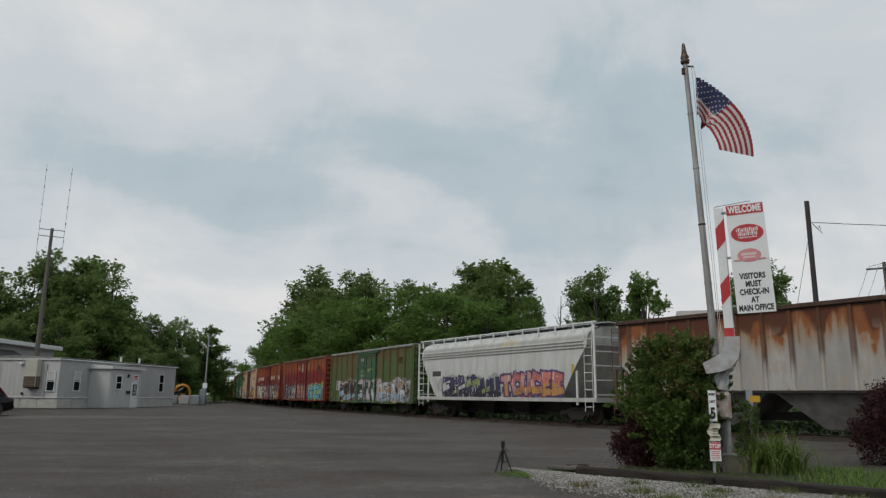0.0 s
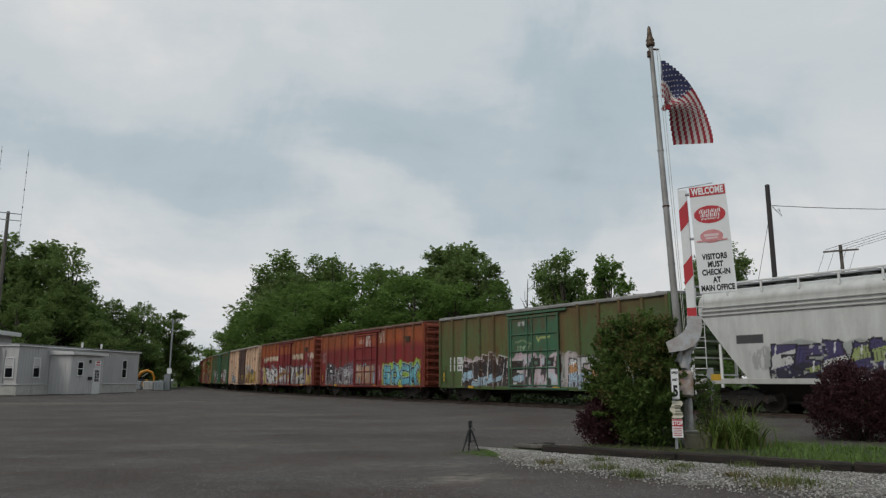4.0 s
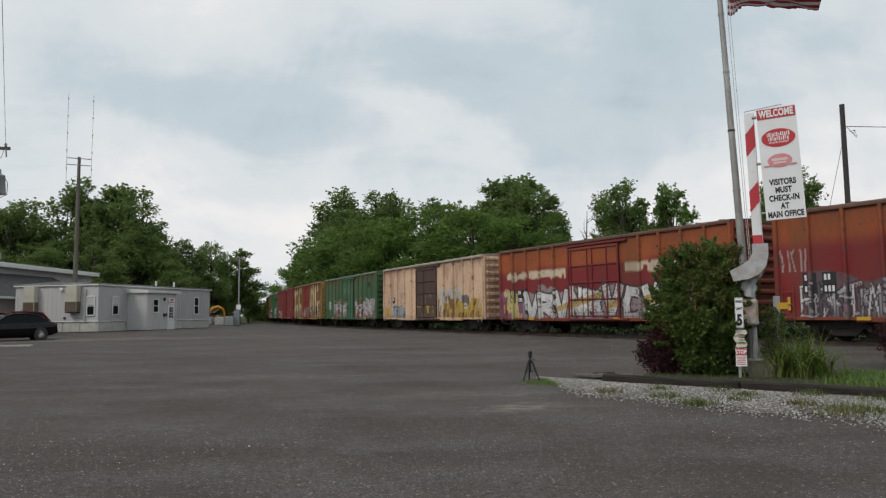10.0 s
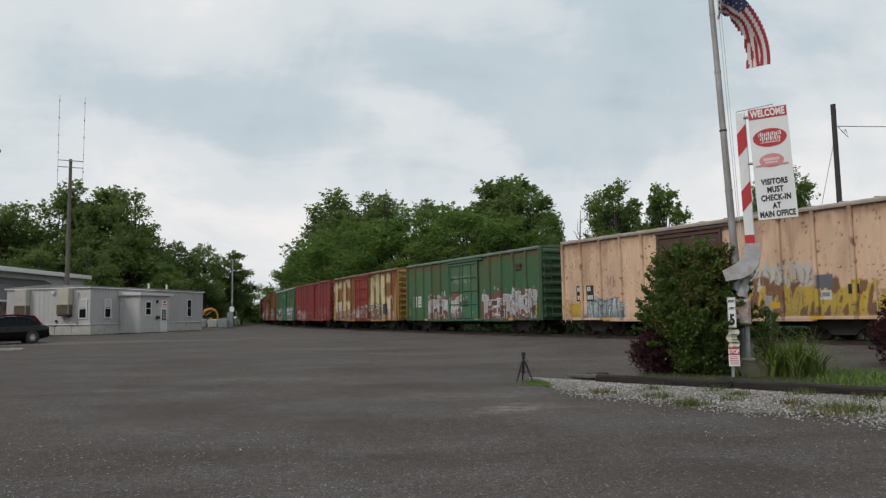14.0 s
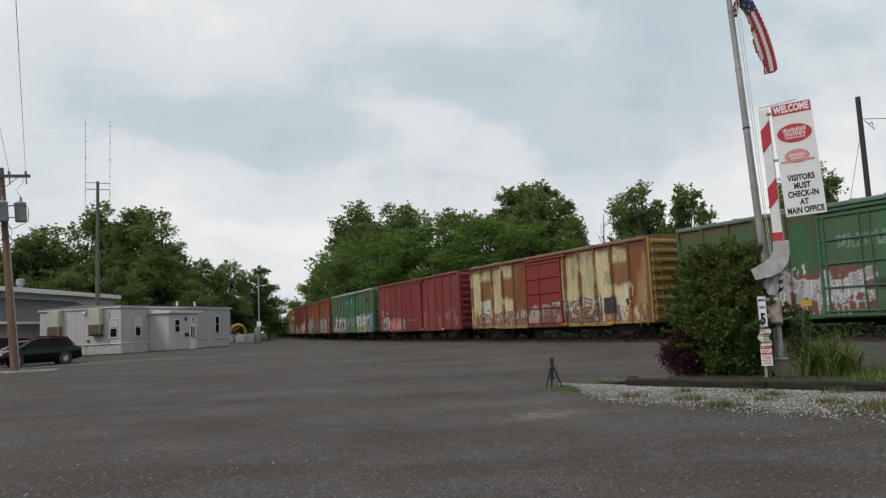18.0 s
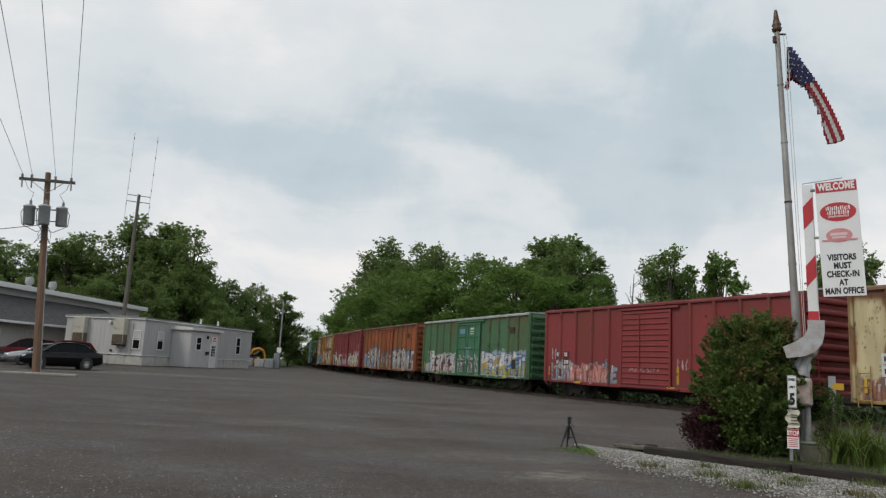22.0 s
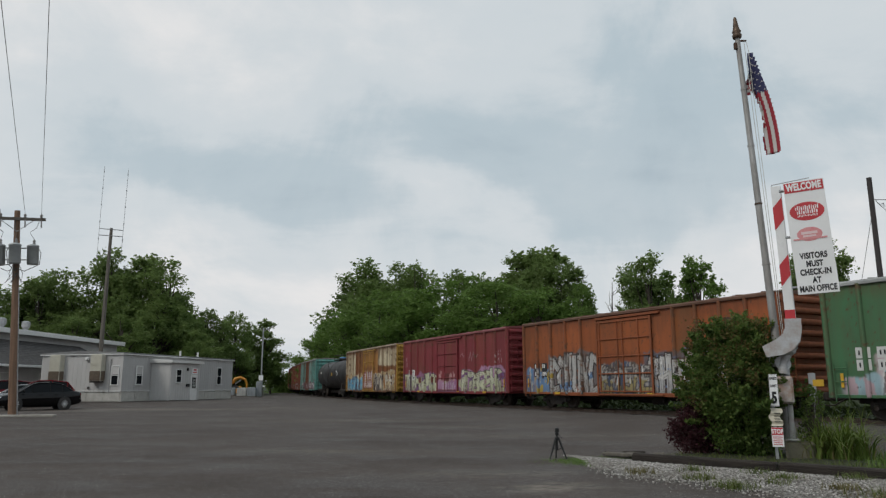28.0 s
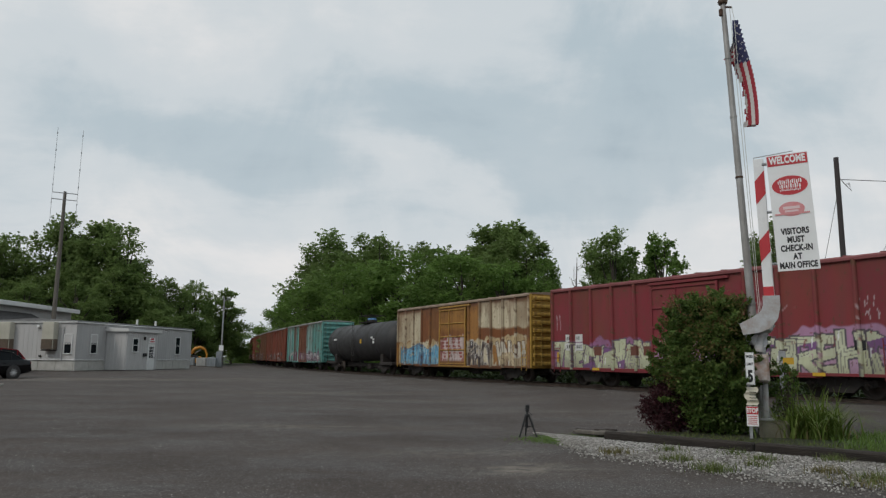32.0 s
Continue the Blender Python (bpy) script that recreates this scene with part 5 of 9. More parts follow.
def lift(col, x, z, c, z0, z1, a=1.0, seed=1):
    """A second colour from z0 upwards, with an uneven edge."""
    e = 0.25 * (value_noise(x * 1.3, z * 0.7, seed) - 0.5)
    m = (a * smooth_step(z0 + e, z1 + e, z))[:, None]
    return col * (1 - m) + np.array(c) * m


def panels(col, x, z, c, half, n, pick, seed, a=0.9):
    """Whole bays between posts in another colour, worn at the edges."""
    bay = np.floor((x + half) / (2 * half) * n).astype(int)
    m = np.isin(bay, pick) * (value_noise(x * 2, z * 1.1, seed) * 0.7 + 0.55)
    m = (a * np.clip(m, 0, 1))[:, None]
    return col * (1 - m) + np.array(c) * m


def build_train():
    W, K = (0.66, 0.66, 0.64), (0.03, 0.03, 0.035)
    H = 7.6

    def green_pale(x, z, door=False):
        col = flat_col(x, (0.075, 0.135, 0.042) if not door else (0.045, 0.135, 0.070))
        if not door:
            col = lift(col, x, z, (0.105, 0.11, 0.034), 3.4, 4.4, 0.4, 3)
            col = panels(col, x, z, (0.105, 0.115, 0.036), H, 13, (3, 8, 11), 5, 0.45)
        pink = (0.56, 0.42, 0.47)
        col = patches(x, z, col, -5.5, 1.8, 1.0, 2.5, (pink, (0.60, 0.50, 0.53)), 1.2, 0.95, 3)
        col = burner(x, z, col, -5.45, -0.7, 1.0, 2.45, 4, (0.022, 0.020, 0.022), (0.045, 0.04, 0.042), (0.02, 0.02, 0.022), W, None, 0.24, 8, accents=((0.36, 0.52, 0.62),))
        col = patches(x, z, col, -0.7, 1.9, 1.05, 2.45, ((0.50, 0.56, 0.60), (0.62, 0.50, 0.54), (0.05, 0.05, 0.055)), 1.7, 0.7, 14)
        for bx in (-0.15, 0.75):
            col = slab(x, z, col, bx, bx + 0.62, 1.98, 2.36, (0.028, 0.03, 0.03))
            col = slab(x, z, col, bx + 0.2, bx + 0.44, 2.08, 2.24, (0.10, 0.20, 0.15))
        col = burner(x, z, col, 2.1, 7.1, 1.02, 2.35, 5, (0.62, 0.63, 0.64), (0.40, 0.52, 0.62), (0.04, 0.04, 0.05), None, (0.50, 0.44, 0.45), 0.17, 12, accents=((0.58, 0.30, 0.12), (0.03, 0.03, 0.03)))
        if door:
            col = tag_lines(x, z, col, -1.1, -0.1, 2.70, 2.95, (0.36, 0.46, 0.30), 1, 4)
            col = scrawl(x, z, col, 0.2, 1.2, 3.05, 3.35, (0.42, 0.46, 0.16), 6, 0.035, 6)
            col = scrawl(x, z, col, -1.2, -0.1, 2.98, 3.3, (0.24, 0.34, 0.18), 16, 0.03, 6)
            col = slab(x, z, col, -1.0, -0.55, 3.86, 4.06, (0.52, 0.53, 0.52))
            col = scrawl(x, z, col, -0.8, -0.1, 3.6, 4.15, (0.03, 0.06, 0.04), 26, 0.028, 12)
        return col

    def red_cyan(x, z, door=False):
        col = flat_col(x, (0.225, 0.017, 0.021))
        col = lift(col, x, z, (0.37, 0.085, 0.022), 3.25, 3.95, 0.92, 5)
        col = burner(x, z, col, -6.5, -2.0, 1.05, 2.3, 9, (0.42, 0.42, 0.44), (0.24, 0.22, 0.25), (0.045, 0.035, 0.05), None, (0.13, 0.10, 0.12), 0.085, 5, 0.32, 0.35, ((0.62, 0.62, 0.62), (0.30, 0.20, 0.30)))
        col = letters(x, z, col, -6.7, -2.0, 1.02, 2.3, 1, (0.55, 0.55, 0.56), (0.30, 0.28, 0.31), (0.04, 0.03, 0.05), None, 0.05, 6)
        col = patches(x, z, col, -1.35, 1.45, 1.15, 2.4, ((0.20, 0.40, 0.52), (0.30, 0.46, 0.55)), 1.9, 0.9, 14)
        col = burner(x, z, col, -1.15, 1.25, 1.2, 2.15, 3, (0.50, 0.32, 0.21), (0.42, 0.24, 0.15), (0.10, 0.06, 0.05), None, None, 0.24, 15, 0.1, 0.15)
        col = patches(x, z, col, 2.3, 7.15, 1.05, 2.5, ((0.30, 0.46, 0.05),), 1.3, 0.93, 2)
        col = burner(x, z, col, 2.45, 6.95, 1.17, 2.20, 4, (0.20, 0.52, 0.60), (0.12, 0.42, 0.54), (0.014, 0.03, 0.05), (0.52, 0.66, 0.68), None, 0.155, 2, 0.03, 0.1, (), 0.075, (0, 1, 2, 3))
        col = tag_lines(x, z, col, 1.75, 2.3, 1.3, 2.35, (0.50, 0.30, 0.34), 1, 31)
        col = tag_lines(x, z, col, 0.1, 1.0, 3.5, 4.25, (0.66, 0.64, 0.62), 1, 7, 0.045)
        col = tag_lines(x, z, col, 1.9, 2.75, 3.65, 4.4, (0.62, 0.56, 0.52), 1, 9, 0.04)
        col = slab(x, z, col, -0.95, -0.3, 3.74, 4.0, (0.48, 0.24, 0.18))
        return tag_lines(x, z, col, -7.4, -6.3, 2.55, 3.4, (0.54, 0.40, 0.42), 1, 3, 0.026)

    def red_silver(x, z, door=False):
        col = flat_col(x, (0.215, 0.016, 0.021))
        col = lift(col, x, z, (0.36, 0.085, 0.022), 3.3, 3.7, 0.95, 9)
        if not door:
            edge = 0.18 * (value_noise(x * 2.6, z * 0, 8) - 0.5)
            m = smooth_step(3.0 + edge, 3.08 + edge, z) * smooth_step(3.47, 3.43, z) * (((x > -6.9) & (x < -2.0)) | ((x > 2.0) & (x < 5.2)) | (x > 6.1)) * (value_noise(x * 3.2, z * 2, 5) > 0.16)
            col = col * (1 - m[:, None]) + np.array((0.62, 0.51, 0.37)) * m[:, None]
        violet, pale = (0.20, 0.07, 0.15), (0.56, 0.48, 0.20)
        col = patches(x, z, col, -7.5, -5.3, 1.0, 2.5, (violet, (0.26, 0.10, 0.18), pale), 1.5, 0.9, 31)
        col = patches(x, z, col, 5.2, 7.4, 1.0, 2.6, (violet, (0.40, 0.30, 0.36)), 1.5, 0.85, 34)
        col = burner(x, z, col, 5.7, 6.7, 1.1, 2.4, 1, pale, (0.58, 0.40, 0.14), (0.10, 0.06, 0.05), None, None, 0.28, 36)
        col = burner(x, z, col, -5.35, 5.25, 1.03, 2.30, 6, (0.66, 0.66, 0.65), (0.54, 0.54, 0.535), (0.030, 0.024, 0.032), None, (0.30, 0.27, 0.28), 0.26, 47, 0.13, 0.14, ((0.46, 0.33, 0.12),), 0.085)
        for zl in (1.12, 1.2, 1.28):
            m = ((np.abs(z - zl) < 0.014) & (x > -2.2) & (x < 5.2))[:, None] * 0.6
            col = col * (1 - m) + np.array(K) * m
        return tag_lines(x, z, col, 6.0, 7.0, 2.7, 3.5, (0.60, 0.46, 0.48), 2, 33, 0.02)

    def beige(x, z, door=False):
        if door:
            col = flat_col(x, (0.080, 0.046, 0.040))
            col = patches(x, z, col, -1.3, 1.3, 1.9, 2.6, ((0.26, 0.23, 0.21),), 3.4, 0.28, 6)
            for a, b in ((-1.55, -1.2), (-1.05, -0.8), (-0.1, 0.5), (0.75, 0.95)):
                col = slab(x, z, col, a, b, 1.78, 1.88, (0.52, 0.38, 0.03))
            col = slab(x, z, col, 0.05, 0.32, 1.35, 1.85, (0.52, 0.38, 0.03))
            return patches(x, z, col, -1.6, 1.5, 1.1, 1.7, ((0.40, 0.28, 0.04), (0.12, 0.07, 0.05)), 2.6, 0.25, 7)
        col = flat_col(x, (0.70, 0.475, 0.325))
        col = lift(col, x, z, (0.34, 0.19, 0.11), 4.30, 4.5, 0.7, 9)
        col = patches(x, z, col, 1.5, 4.9, 1.1, 2.75, ((0.58, 0.50, 0.42), (0.52, 0.50, 0.46)), 1.1, 0.45, 18)
        col = patches(x, z, col, 2.4, 7.2, 1.1, 2.1, ((0.52, 0.36, 0.06),), 0.7, 0.75, 19)
        col = patches(x, z, col, 1.5, 7.3, 1.1, 2.3, ((0.50, 0.33, 0.05), (0.20, 0.10, 0.05)), 1.9, 0.22, 22)
        col = tag_lines(x, z, col, 1.7, 4.6, 1.2, 2.0, (0.24, 0.16, 0.12), 1, 20, 0.016)
        col = tag_lines(x, z, col, 1.6, 4.8, 2.1, 2.7, (0.30, 0.20, 0.15), 1, 21, 0.018)
        col = slab(x, z, col, 4.95, 5.5, 1.98, 2.42, (0.13, 0.14, 0.17))
        col = slab(x, z, col, 5.05, 5.45, 1.62, 1.92, (0.60, 0.60, 0.58))
        col = slab(x, z, col, 5.12, 5.38, 1.70, 1.84, (0.25, 0.24, 0.22))
        col = slab(x, z, col, -6.1, -3.65, 1.0, 1.22, (0.20, 0.28, 0.36))
        col = burner(x, z, col, -5.8, -3.7, 1.05, 1.85, 4, (0.40, 0.46, 0.48), (0.30, 0.38, 0.43), (0.12, 0.14, 0.16), None, (0.34, 0.39, 0.40), 0.12, 14)
        col = slab(x, z, col, -7.05, -6.15, 1.1, 1.75, (0.54, 0.36, 0.05))
        col = tag_lines(x, z, col, -6.9, -6.3, 3.3, 3.75, (0.30, 0.2, 0.14), 1, 3, 0.014)
        return tag_lines(x, z, col, -4.7, -4.1, 2.4, 2.9, (0.30, 0.2, 0.15), 1, 5, 0.022)

    def green_mid(x, z, door=False):
        col = flat_col(x, (0.045, 0.145, 0.066) if not door else (0.040, 0.165, 0.088))
        if not door:
            col = patches(x, z, col, -7.4, 7.4, 2.9, 4.7, ((0.078, 0.135, 0.050),), 0.8, 0.30, 51)
            col = lift(col, x, z, (0.13, 0.10, 0.028), 3.9, 4.5, 0.5, 52)
        red = (0.22, 0.075, 0.065)
        for a, b, n, sd in ((-4.55, -0.1, 5, 55), (2.1, 7.2, 5, 57)):
            col = patches(x, z, col, a - 0.1, b + 0.1, 1.9, 2.7, (W,), 4.0, 0.3, sd + 1)
            col = burner(x, z, col, a, b, 1.0, 2.4, n, (0.42, 0.41, 0.43), red, (0.62, 0.62, 0.62), None, red, 0.19, sd, 0.14, 0.3, ((0.07, 0.05, 0.045),))
        if door:
            col = slab(x, z, col, 0.1, 0.62, 1.75, 2.1, (0.04, 0.05, 0.045))
            col = patches(x, z, col, -1.8, 1.8, 1.4, 2.3, (W,), 5.0, 0.2, 58)
            col = tag_lines(x, z, col, -1.2, 0.9, 3.15, 3.6, (0.28, 0.42, 0.36), 1, 5, 0.03)
        return col

    def cream_rust(x, z, door=False):
        rust = (0.235, 0.080, 0.018)
        if door:
            col = flat_col(x, (0.27, 0.030, 0.024))
            col = patches(x, z, col, -1.9, 1.6, 1.0, 2.0, ((0.30, 0.14, 0.10), (0.46, 0.38, 0.34)), 2.4, 0.5, 66)
            return burner(x, z, col, -0.3, 4.5, 1.15, 2.3, 4, (0.50, 0.44, 0.40), (0.34, 0.16, 0.11), (0.06, 0.05, 0.05), None, None, 0.10, 68, 0.16)
        col = flat_col(x, (0.66, 0.57, 0.33))
        col = panels(col, x, z, rust, H, 13, (4, 12), 61, 1.0)
        # rust spreads down inside some cream bays and eats along the posts
        bay = np.floor((x + H) / (2 * H) * 13).astype(int)
        f = (x + H) / (2 * H) * 13 - bay
        e = np.minimum(f, 1 - f) + 0.22 * (value_noise(x * 4, z * 1.6, 62) - 0.5)
        m = (0.85 * smooth_step(0.15, 0.05, e))[:, None]
        col = col * (1 - m) + np.array(rust) * m
        m = (np.isin(bay, (1, 3, 11)) * smooth_step(2.5, 2.75, z + 0.3 * (value_noise(x * 3, z, 64) - 0.5)) * smooth_step(3.9, 3.6, z) * 0.92)[:, None]
        col = col * (1 - m) + np.array(rust) * m
        col = lift(col, x, z, (0.17, 0.06, 0.028), 4.25, 4.45, 0.95, 9)
        col = patches(x, z, col, -7.4, 7.4, 1.0, 1.75, ((0.40, 0.17, 0.08), (0.56, 0.50, 0.44), (0.20, 0.14, 0.12)), 2.4, 0.75, 63)
        col = burner(x, z, col, -7.2, -1.9, 1.05, 1.75, 6, (0.52, 0.42, 0.38), (0.42, 0.20, 0.14), (0.20, 0.10, 0.08), None, None, 0.06, 67, 0.25)
        col = burner(x, z, col, -0.3, 4.5, 1.15, 2.3, 4, (0.50, 0.44, 0.40), (0.34, 0.16, 0.11), (0.06, 0.05, 0.05), None, None, 0.10, 68, 0.16)
        col = slab(x, z, col, 4.55, 5.4, 1.45, 2.2, (0.035, 0.04, 0.05))
        col = tag_lines(x, z, col, 5.65, 6.5, 1.6, 2.75, (0.62, 0.60, 0.54), 2, 69, 0.03)
        for q in (-6.7, -6.0):
            col = slab(x, z, col, q, q + 0.42, 2.1, 2.5, (0.60, 0.60, 0.58))
            col = slab(x, z, col, q + 0.12, q + 0.30, 2.2, 2.4, (0.30, 0.03, 0.03))
        return tag_lines(x, z, col, 4.65, 5.5, 2.75, 3.4, (0.07, 0.13, 0.08), 3, 8, 0.022)

    def maroon_pink(x, z, door=False):
        col = flat_col(x, (0.255, 0.036, 0.040))
        col = burner(x, z, col, -7.1, -1.9, 1.0, 2.05, 7, (0.34, 0.37, 0.42), (0.30, 0.32, 0.38), (0.09, 0.07, 0.09), None, None, 0.11, 73, 0.18, 0.3)
        col = burner(x, z, col, -5.5, -2.6, 1.0, 1.85, 4, (0.62, 0.27, 0.23), (0.66, 0.34, 0.29), (0.30, 0.10, 0.10), None, None, 0.14, 71, 0.15)
        col = tag_lines(x, z, col, -7.1, -6.7, 2.1, 2.7, (0.46, 0.46, 0.48), 1, 72, 0.03)
        col = tag_lines(x, z, col, -6.9, -4.8, 1.65, 1.85, (0.62, 0.58, 0.40), 1, 74, 0.018)
        for k, (a, b, lo, hi) in enumerate(((1.75, 2.35, 1.8, 2.25), (3.5, 4.15, 1.4, 2.2), (5.3, 5.9, 1.55, 2.1), (6.2, 6.85, 1.5, 2.3))):
            col = tag_lines(x, z, col, a, b, lo, hi, (0.55, 0.46, 0.45), 1, 70 + k, 0.02)
        for q in (1.75, 4.35, 6.85):
            col = slab(x, z, col, q, q + 0.12, 1.2, 1.9, (0.58, 0.36, 0.02))
        if door:
            col = tag_lines(x, z, col, -1.3, 0.8, 1.68, 1.88, (0.46, 0.34, 0.31), 1, 79, 0.018)
        return col

    def green_bright(x, z, door=False):
        col = flat_col(x, (0.060, 0.165, 0.075) if not door else (0.046, 0.17, 0.088))
        mauve, brown = (0.54, 0.40, 0.44), (0.10, 0.055, 0.06)
        if door:
            col = slab(x, z, col, -1.25, -0.5, 3.66, 3.98, (0.14, 0.33, 0.50))
            for k in range(3):
                col = slab(x, z, col, 0.3, 0.95, 3.60 + 0.17 * k, 3.67 + 0.17 * k, W)
            col = patches(x, z, col, -1.8, 1.8, 1.0, 2.2, ((0.10, 0.13, 0.12), (0.40, 0.42, 0.40)), 2.2, 0.55, 89)
            col = burner(x, z, col, -1.6, 1.4, 1.25, 2.2, 4, (0.42, 0.46, 0.45), (0.22, 0.24, 0.22), (0.05, 0.06, 0.06), None, None, 0.09, 88, 0.2)
            col = slab(x, z, col, -0.55, 0.4, 2.66, 2.76, (0.26, 0.46, 0.56))
            return slab(x, z, col, -0.2, 0.12, 2.1, 2.7, (0.26, 0.46, 0.56))
        col = patches(x, z, col, -6.2, -1.9, 1.0, 2.2, (mauve, (0.58, 0.48, 0.50)), 1.4, 0.9, 83)
        col = burner(x, z, col, -6.0, -1.8, 1.05, 2.3, 5, brown, (0.16, 0.09, 0.09), W, None, None, 0.14, 85, 0.18, 0.3, (mauve, (0.30, 0.46, 0.56)))
        col = patches(x, z, col, -7.3, -6.0, 1.0, 1.6, ((0.34, 0.50, 0.56), mauve), 2.4, 0.7, 84)
        olive, blue = (0.42, 0.40, 0.09), (0.05, 0.12, 0.30)
        col = burner(x, z, col, 1.95, 7.2, 1.15, 2.35, 5, (0.66, 0.66, 0.64), olive, blue, None, (0.34, 0.46, 0.56), 0.19, 87, 0.12, 0.2, ((0.52, 0.36, 0.05), (0.10, 0.24, 0.48)))
        col = slab(x, z, col, 1.9, 7.3, 1.02, 1.14, (0.56, 0.58, 0.58))
        col = slab(x, z, col, 5.75, 6.35, 1.5, 2.05, (0.02, 0.022, 0.025))
        col = tag_lines(x, z, col, 2.6, 4.5, 2.6, 3.0, (0.035, 0.07, 0.05), 1, 86, 0.022)
        for k in range(3):
            col = slab(x, z, col, 4.55, 5.0, 2.42 + 0.1 * k, 2.47 + 0.1 * k, (0.50, 0.54, 0.50))
        return col

    def orange(x, z, door=False):
        col = flat_col(x, (0.33, 0.088, 0.024))
        col = lift(col, x, z, (0.29, 0.066, 0.02), 4.0, 4.5, 0.6, 5)
        col = lift(col, x, z, (0.20, 0.048, 0.018), 2.9, 2.6, 0.5, 6)
        blue = (0.13, 0.26, 0.46)
        if not door:
            peak = 2.45 + 0.65 * value_noise(x * 1.1, z * 0, 92)
            m = (smooth_step(1.6, 1.8, x) * smooth_step(5.6, 5.2, x) * smooth_step(peak + 0.03, peak - 0.03, z))[:, None]
            col = col * (1 - m) + np.array(blue) * m
        col = patches(x, z, col, -7.7, -6.9, 1.0, 2.25, (blue, (0.52, 0.50, 0.46)), 2.4, 0.9, 93)
        col = patches(x, z, col, -6.9, -5.4, 1.0, 2.3, ((0.60, 0.58, 0.54), (0.03, 0.03, 0.03), blue, (0.50, 0.36, 0.06)), 2.4, 0.7, 91)
        col = burner(x, z, col, -5.55, -1.9, 1.03, 2.72, 4, (0.50, 0.50, 0.485), (0.42, 0.42, 0.41), (0.035, 0.032, 0.034), None, (0.15, 0.15, 0.16), 0.19, 95, 0.11, 0.2, ((0.50, 0.36, 0.06), blue), 0.08)
        col = burner(x, z, col, 1.4, 7.2, 1.05, 2.62, 6, (0.54, 0.53, 0.51), (0.42, 0.42, 0.42), (0.035, 0.032, 0.036), None, (0.12, 0.13, 0.16), 0.19, 97, 0.11, 0.2, (blue, (0.46, 0.40, 0.30)), 0.08)
        if door:
            col = patches(x, z, col, -1.8, 1.75, 1.0, 2.35, ((0.10, 0.085, 0.08), (0.34, 0.32, 0.30), (0.05, 0.09, 0.18)), 2.0, 0.85, 98)
            col = burner(x, z, col, -1.6, 1.6, 1.1, 2.3, 4, (0.40, 0.39, 0.36), (0.34, 0.28, 0.12), (0.04, 0.04, 0.05), None, None, 0.10, 99, 0.2)
        return col

    def maroon_cream(x, z, door=False):
        col = flat_col(x, (0.210, 0.026, 0.036))
        pale, violet = (0.50, 0.52, 0.35), (0.20, 0.09, 0.24)
        col = patches(x, z, col, -7.6, 7.6, 1.0, 1.75, ((0.36, 0.15, 0.27), (0.46, 0.47, 0.33)), 1.2, 0.8, 103)
        if door:
            col = patches(x, z, col, -1.6, 1.5, 1.0, 1.7, ((0.34, 0.14, 0.30), (0.40, 0.22, 0.34)), 2.0, 0.9, 104)
            col = tag_lines(x, z, col, -0.9, 1.1, 1.05, 1.62, (0.60, 0.54, 0.58), 3, 102, 0.022)
            col = patches(x, z, col, -1.6, 1.5, 1.7, 2.25, ((0.46, 0.26, 0.26),), 2.6, 0.4, 108)
            return slab(x, z, col, -0.35, 0.2, 1.72, 2.2, (0.13, 0.02, 0.024))
        col = burner(x, z, col, -7.5, -1.9, 1.03, 2.12, 6, pale, (0.44, 0.46, 0.31), (0.12, 0.09, 0.13), None, (0.30, 0.14, 0.28), 0.22, 101, 0.16, 0.35, (violet,))
        for q in (-5.0, -2.9, -2.2):
            col = slab(x, z, col, q, q + 0.45, 1.6, 2.0, (0.15, 0.05, 0.035))
        col = burner(x, z, col, 2.0, 7.3, 1.05, 2.25, 5, (0.54, 0.56, 0.40), pale, (0.09, 0.08, 0.10), None, (0.42, 0.24, 0.38), 0.20, 105, 0.13, 0.2, (violet,))
        for k, (a, lo, hi) in enumerate(((1.8, 2.8, 3.7), (2.9, 2.75, 3.5), (3.6, 2.8, 3.6))):
            col = scrawl(x, z, col, a, a + 0.8, lo, hi, (0.44, 0.28, 0.30), 100 + k, 0.012, 6)
        col = tag_lines(x, z, col, -7.5, -7.05, 2.7, 3.5, (0.46, 0.34, 0.36), 1, 107, 0.018)
        return tag_lines(x, z, col, 6.4, 7.1, 2.7, 3.4, (0.55, 0.46, 0.48), 2, 109, 0.014)

    def mustard(x, z, door=False):
        rust, cream = (0.19, 0.062, 0.020), (0.62, 0.55, 0.39)
        if door:
            col = flat_col(x, (0.33, 0.155, 0.032))
            col = lift(col, x, z, rust, 3.3, 2.9, 0.7, 112)
            col = patches(x, z, col, -1.5, 1.3, 1.3, 2.65, ((0.56, 0.46, 0.44), (0.30, 0.07, 0.06)), 2.4, 0.85, 116)
            for k in range(6):
                col = slab(x, z, col, -1.2, 1.1, 1.4 + 0.2 * k, 1.47 + 0.2 * k, (0.60, 0.52, 0.50))
            return col
        col = flat_col(x, (0.36, 0.165, 0.04))
        col = panels(col, x, z, rust, H, 13, (3, 4, 9), 113, 0.95)
        bay = np.floor((x + H) / (2 * H) * 13).astype(int)
        low = np.where(x < 0, 2.45, 3.05) + 0.3 * (value_noise(x * 1.7, z * 0.8, 115) - 0.5)
        m = (np.isin(bay, (0, 1, 2, 9, 10, 11, 12)) * smooth_step(low - 0.06, low + 0.06, z) * 0.95)[:, None]
        col = col * (1 - m) + np.array(cream) * m
        m = (np.isin(bay, (9, 10, 11, 12)) * smooth_step(low + 0.06, low - 0.06, z) * smooth_step(2.2, 2.5, z) * 0.9)[:, None]
        col = col * (1 - m) + np.array(rust) * m
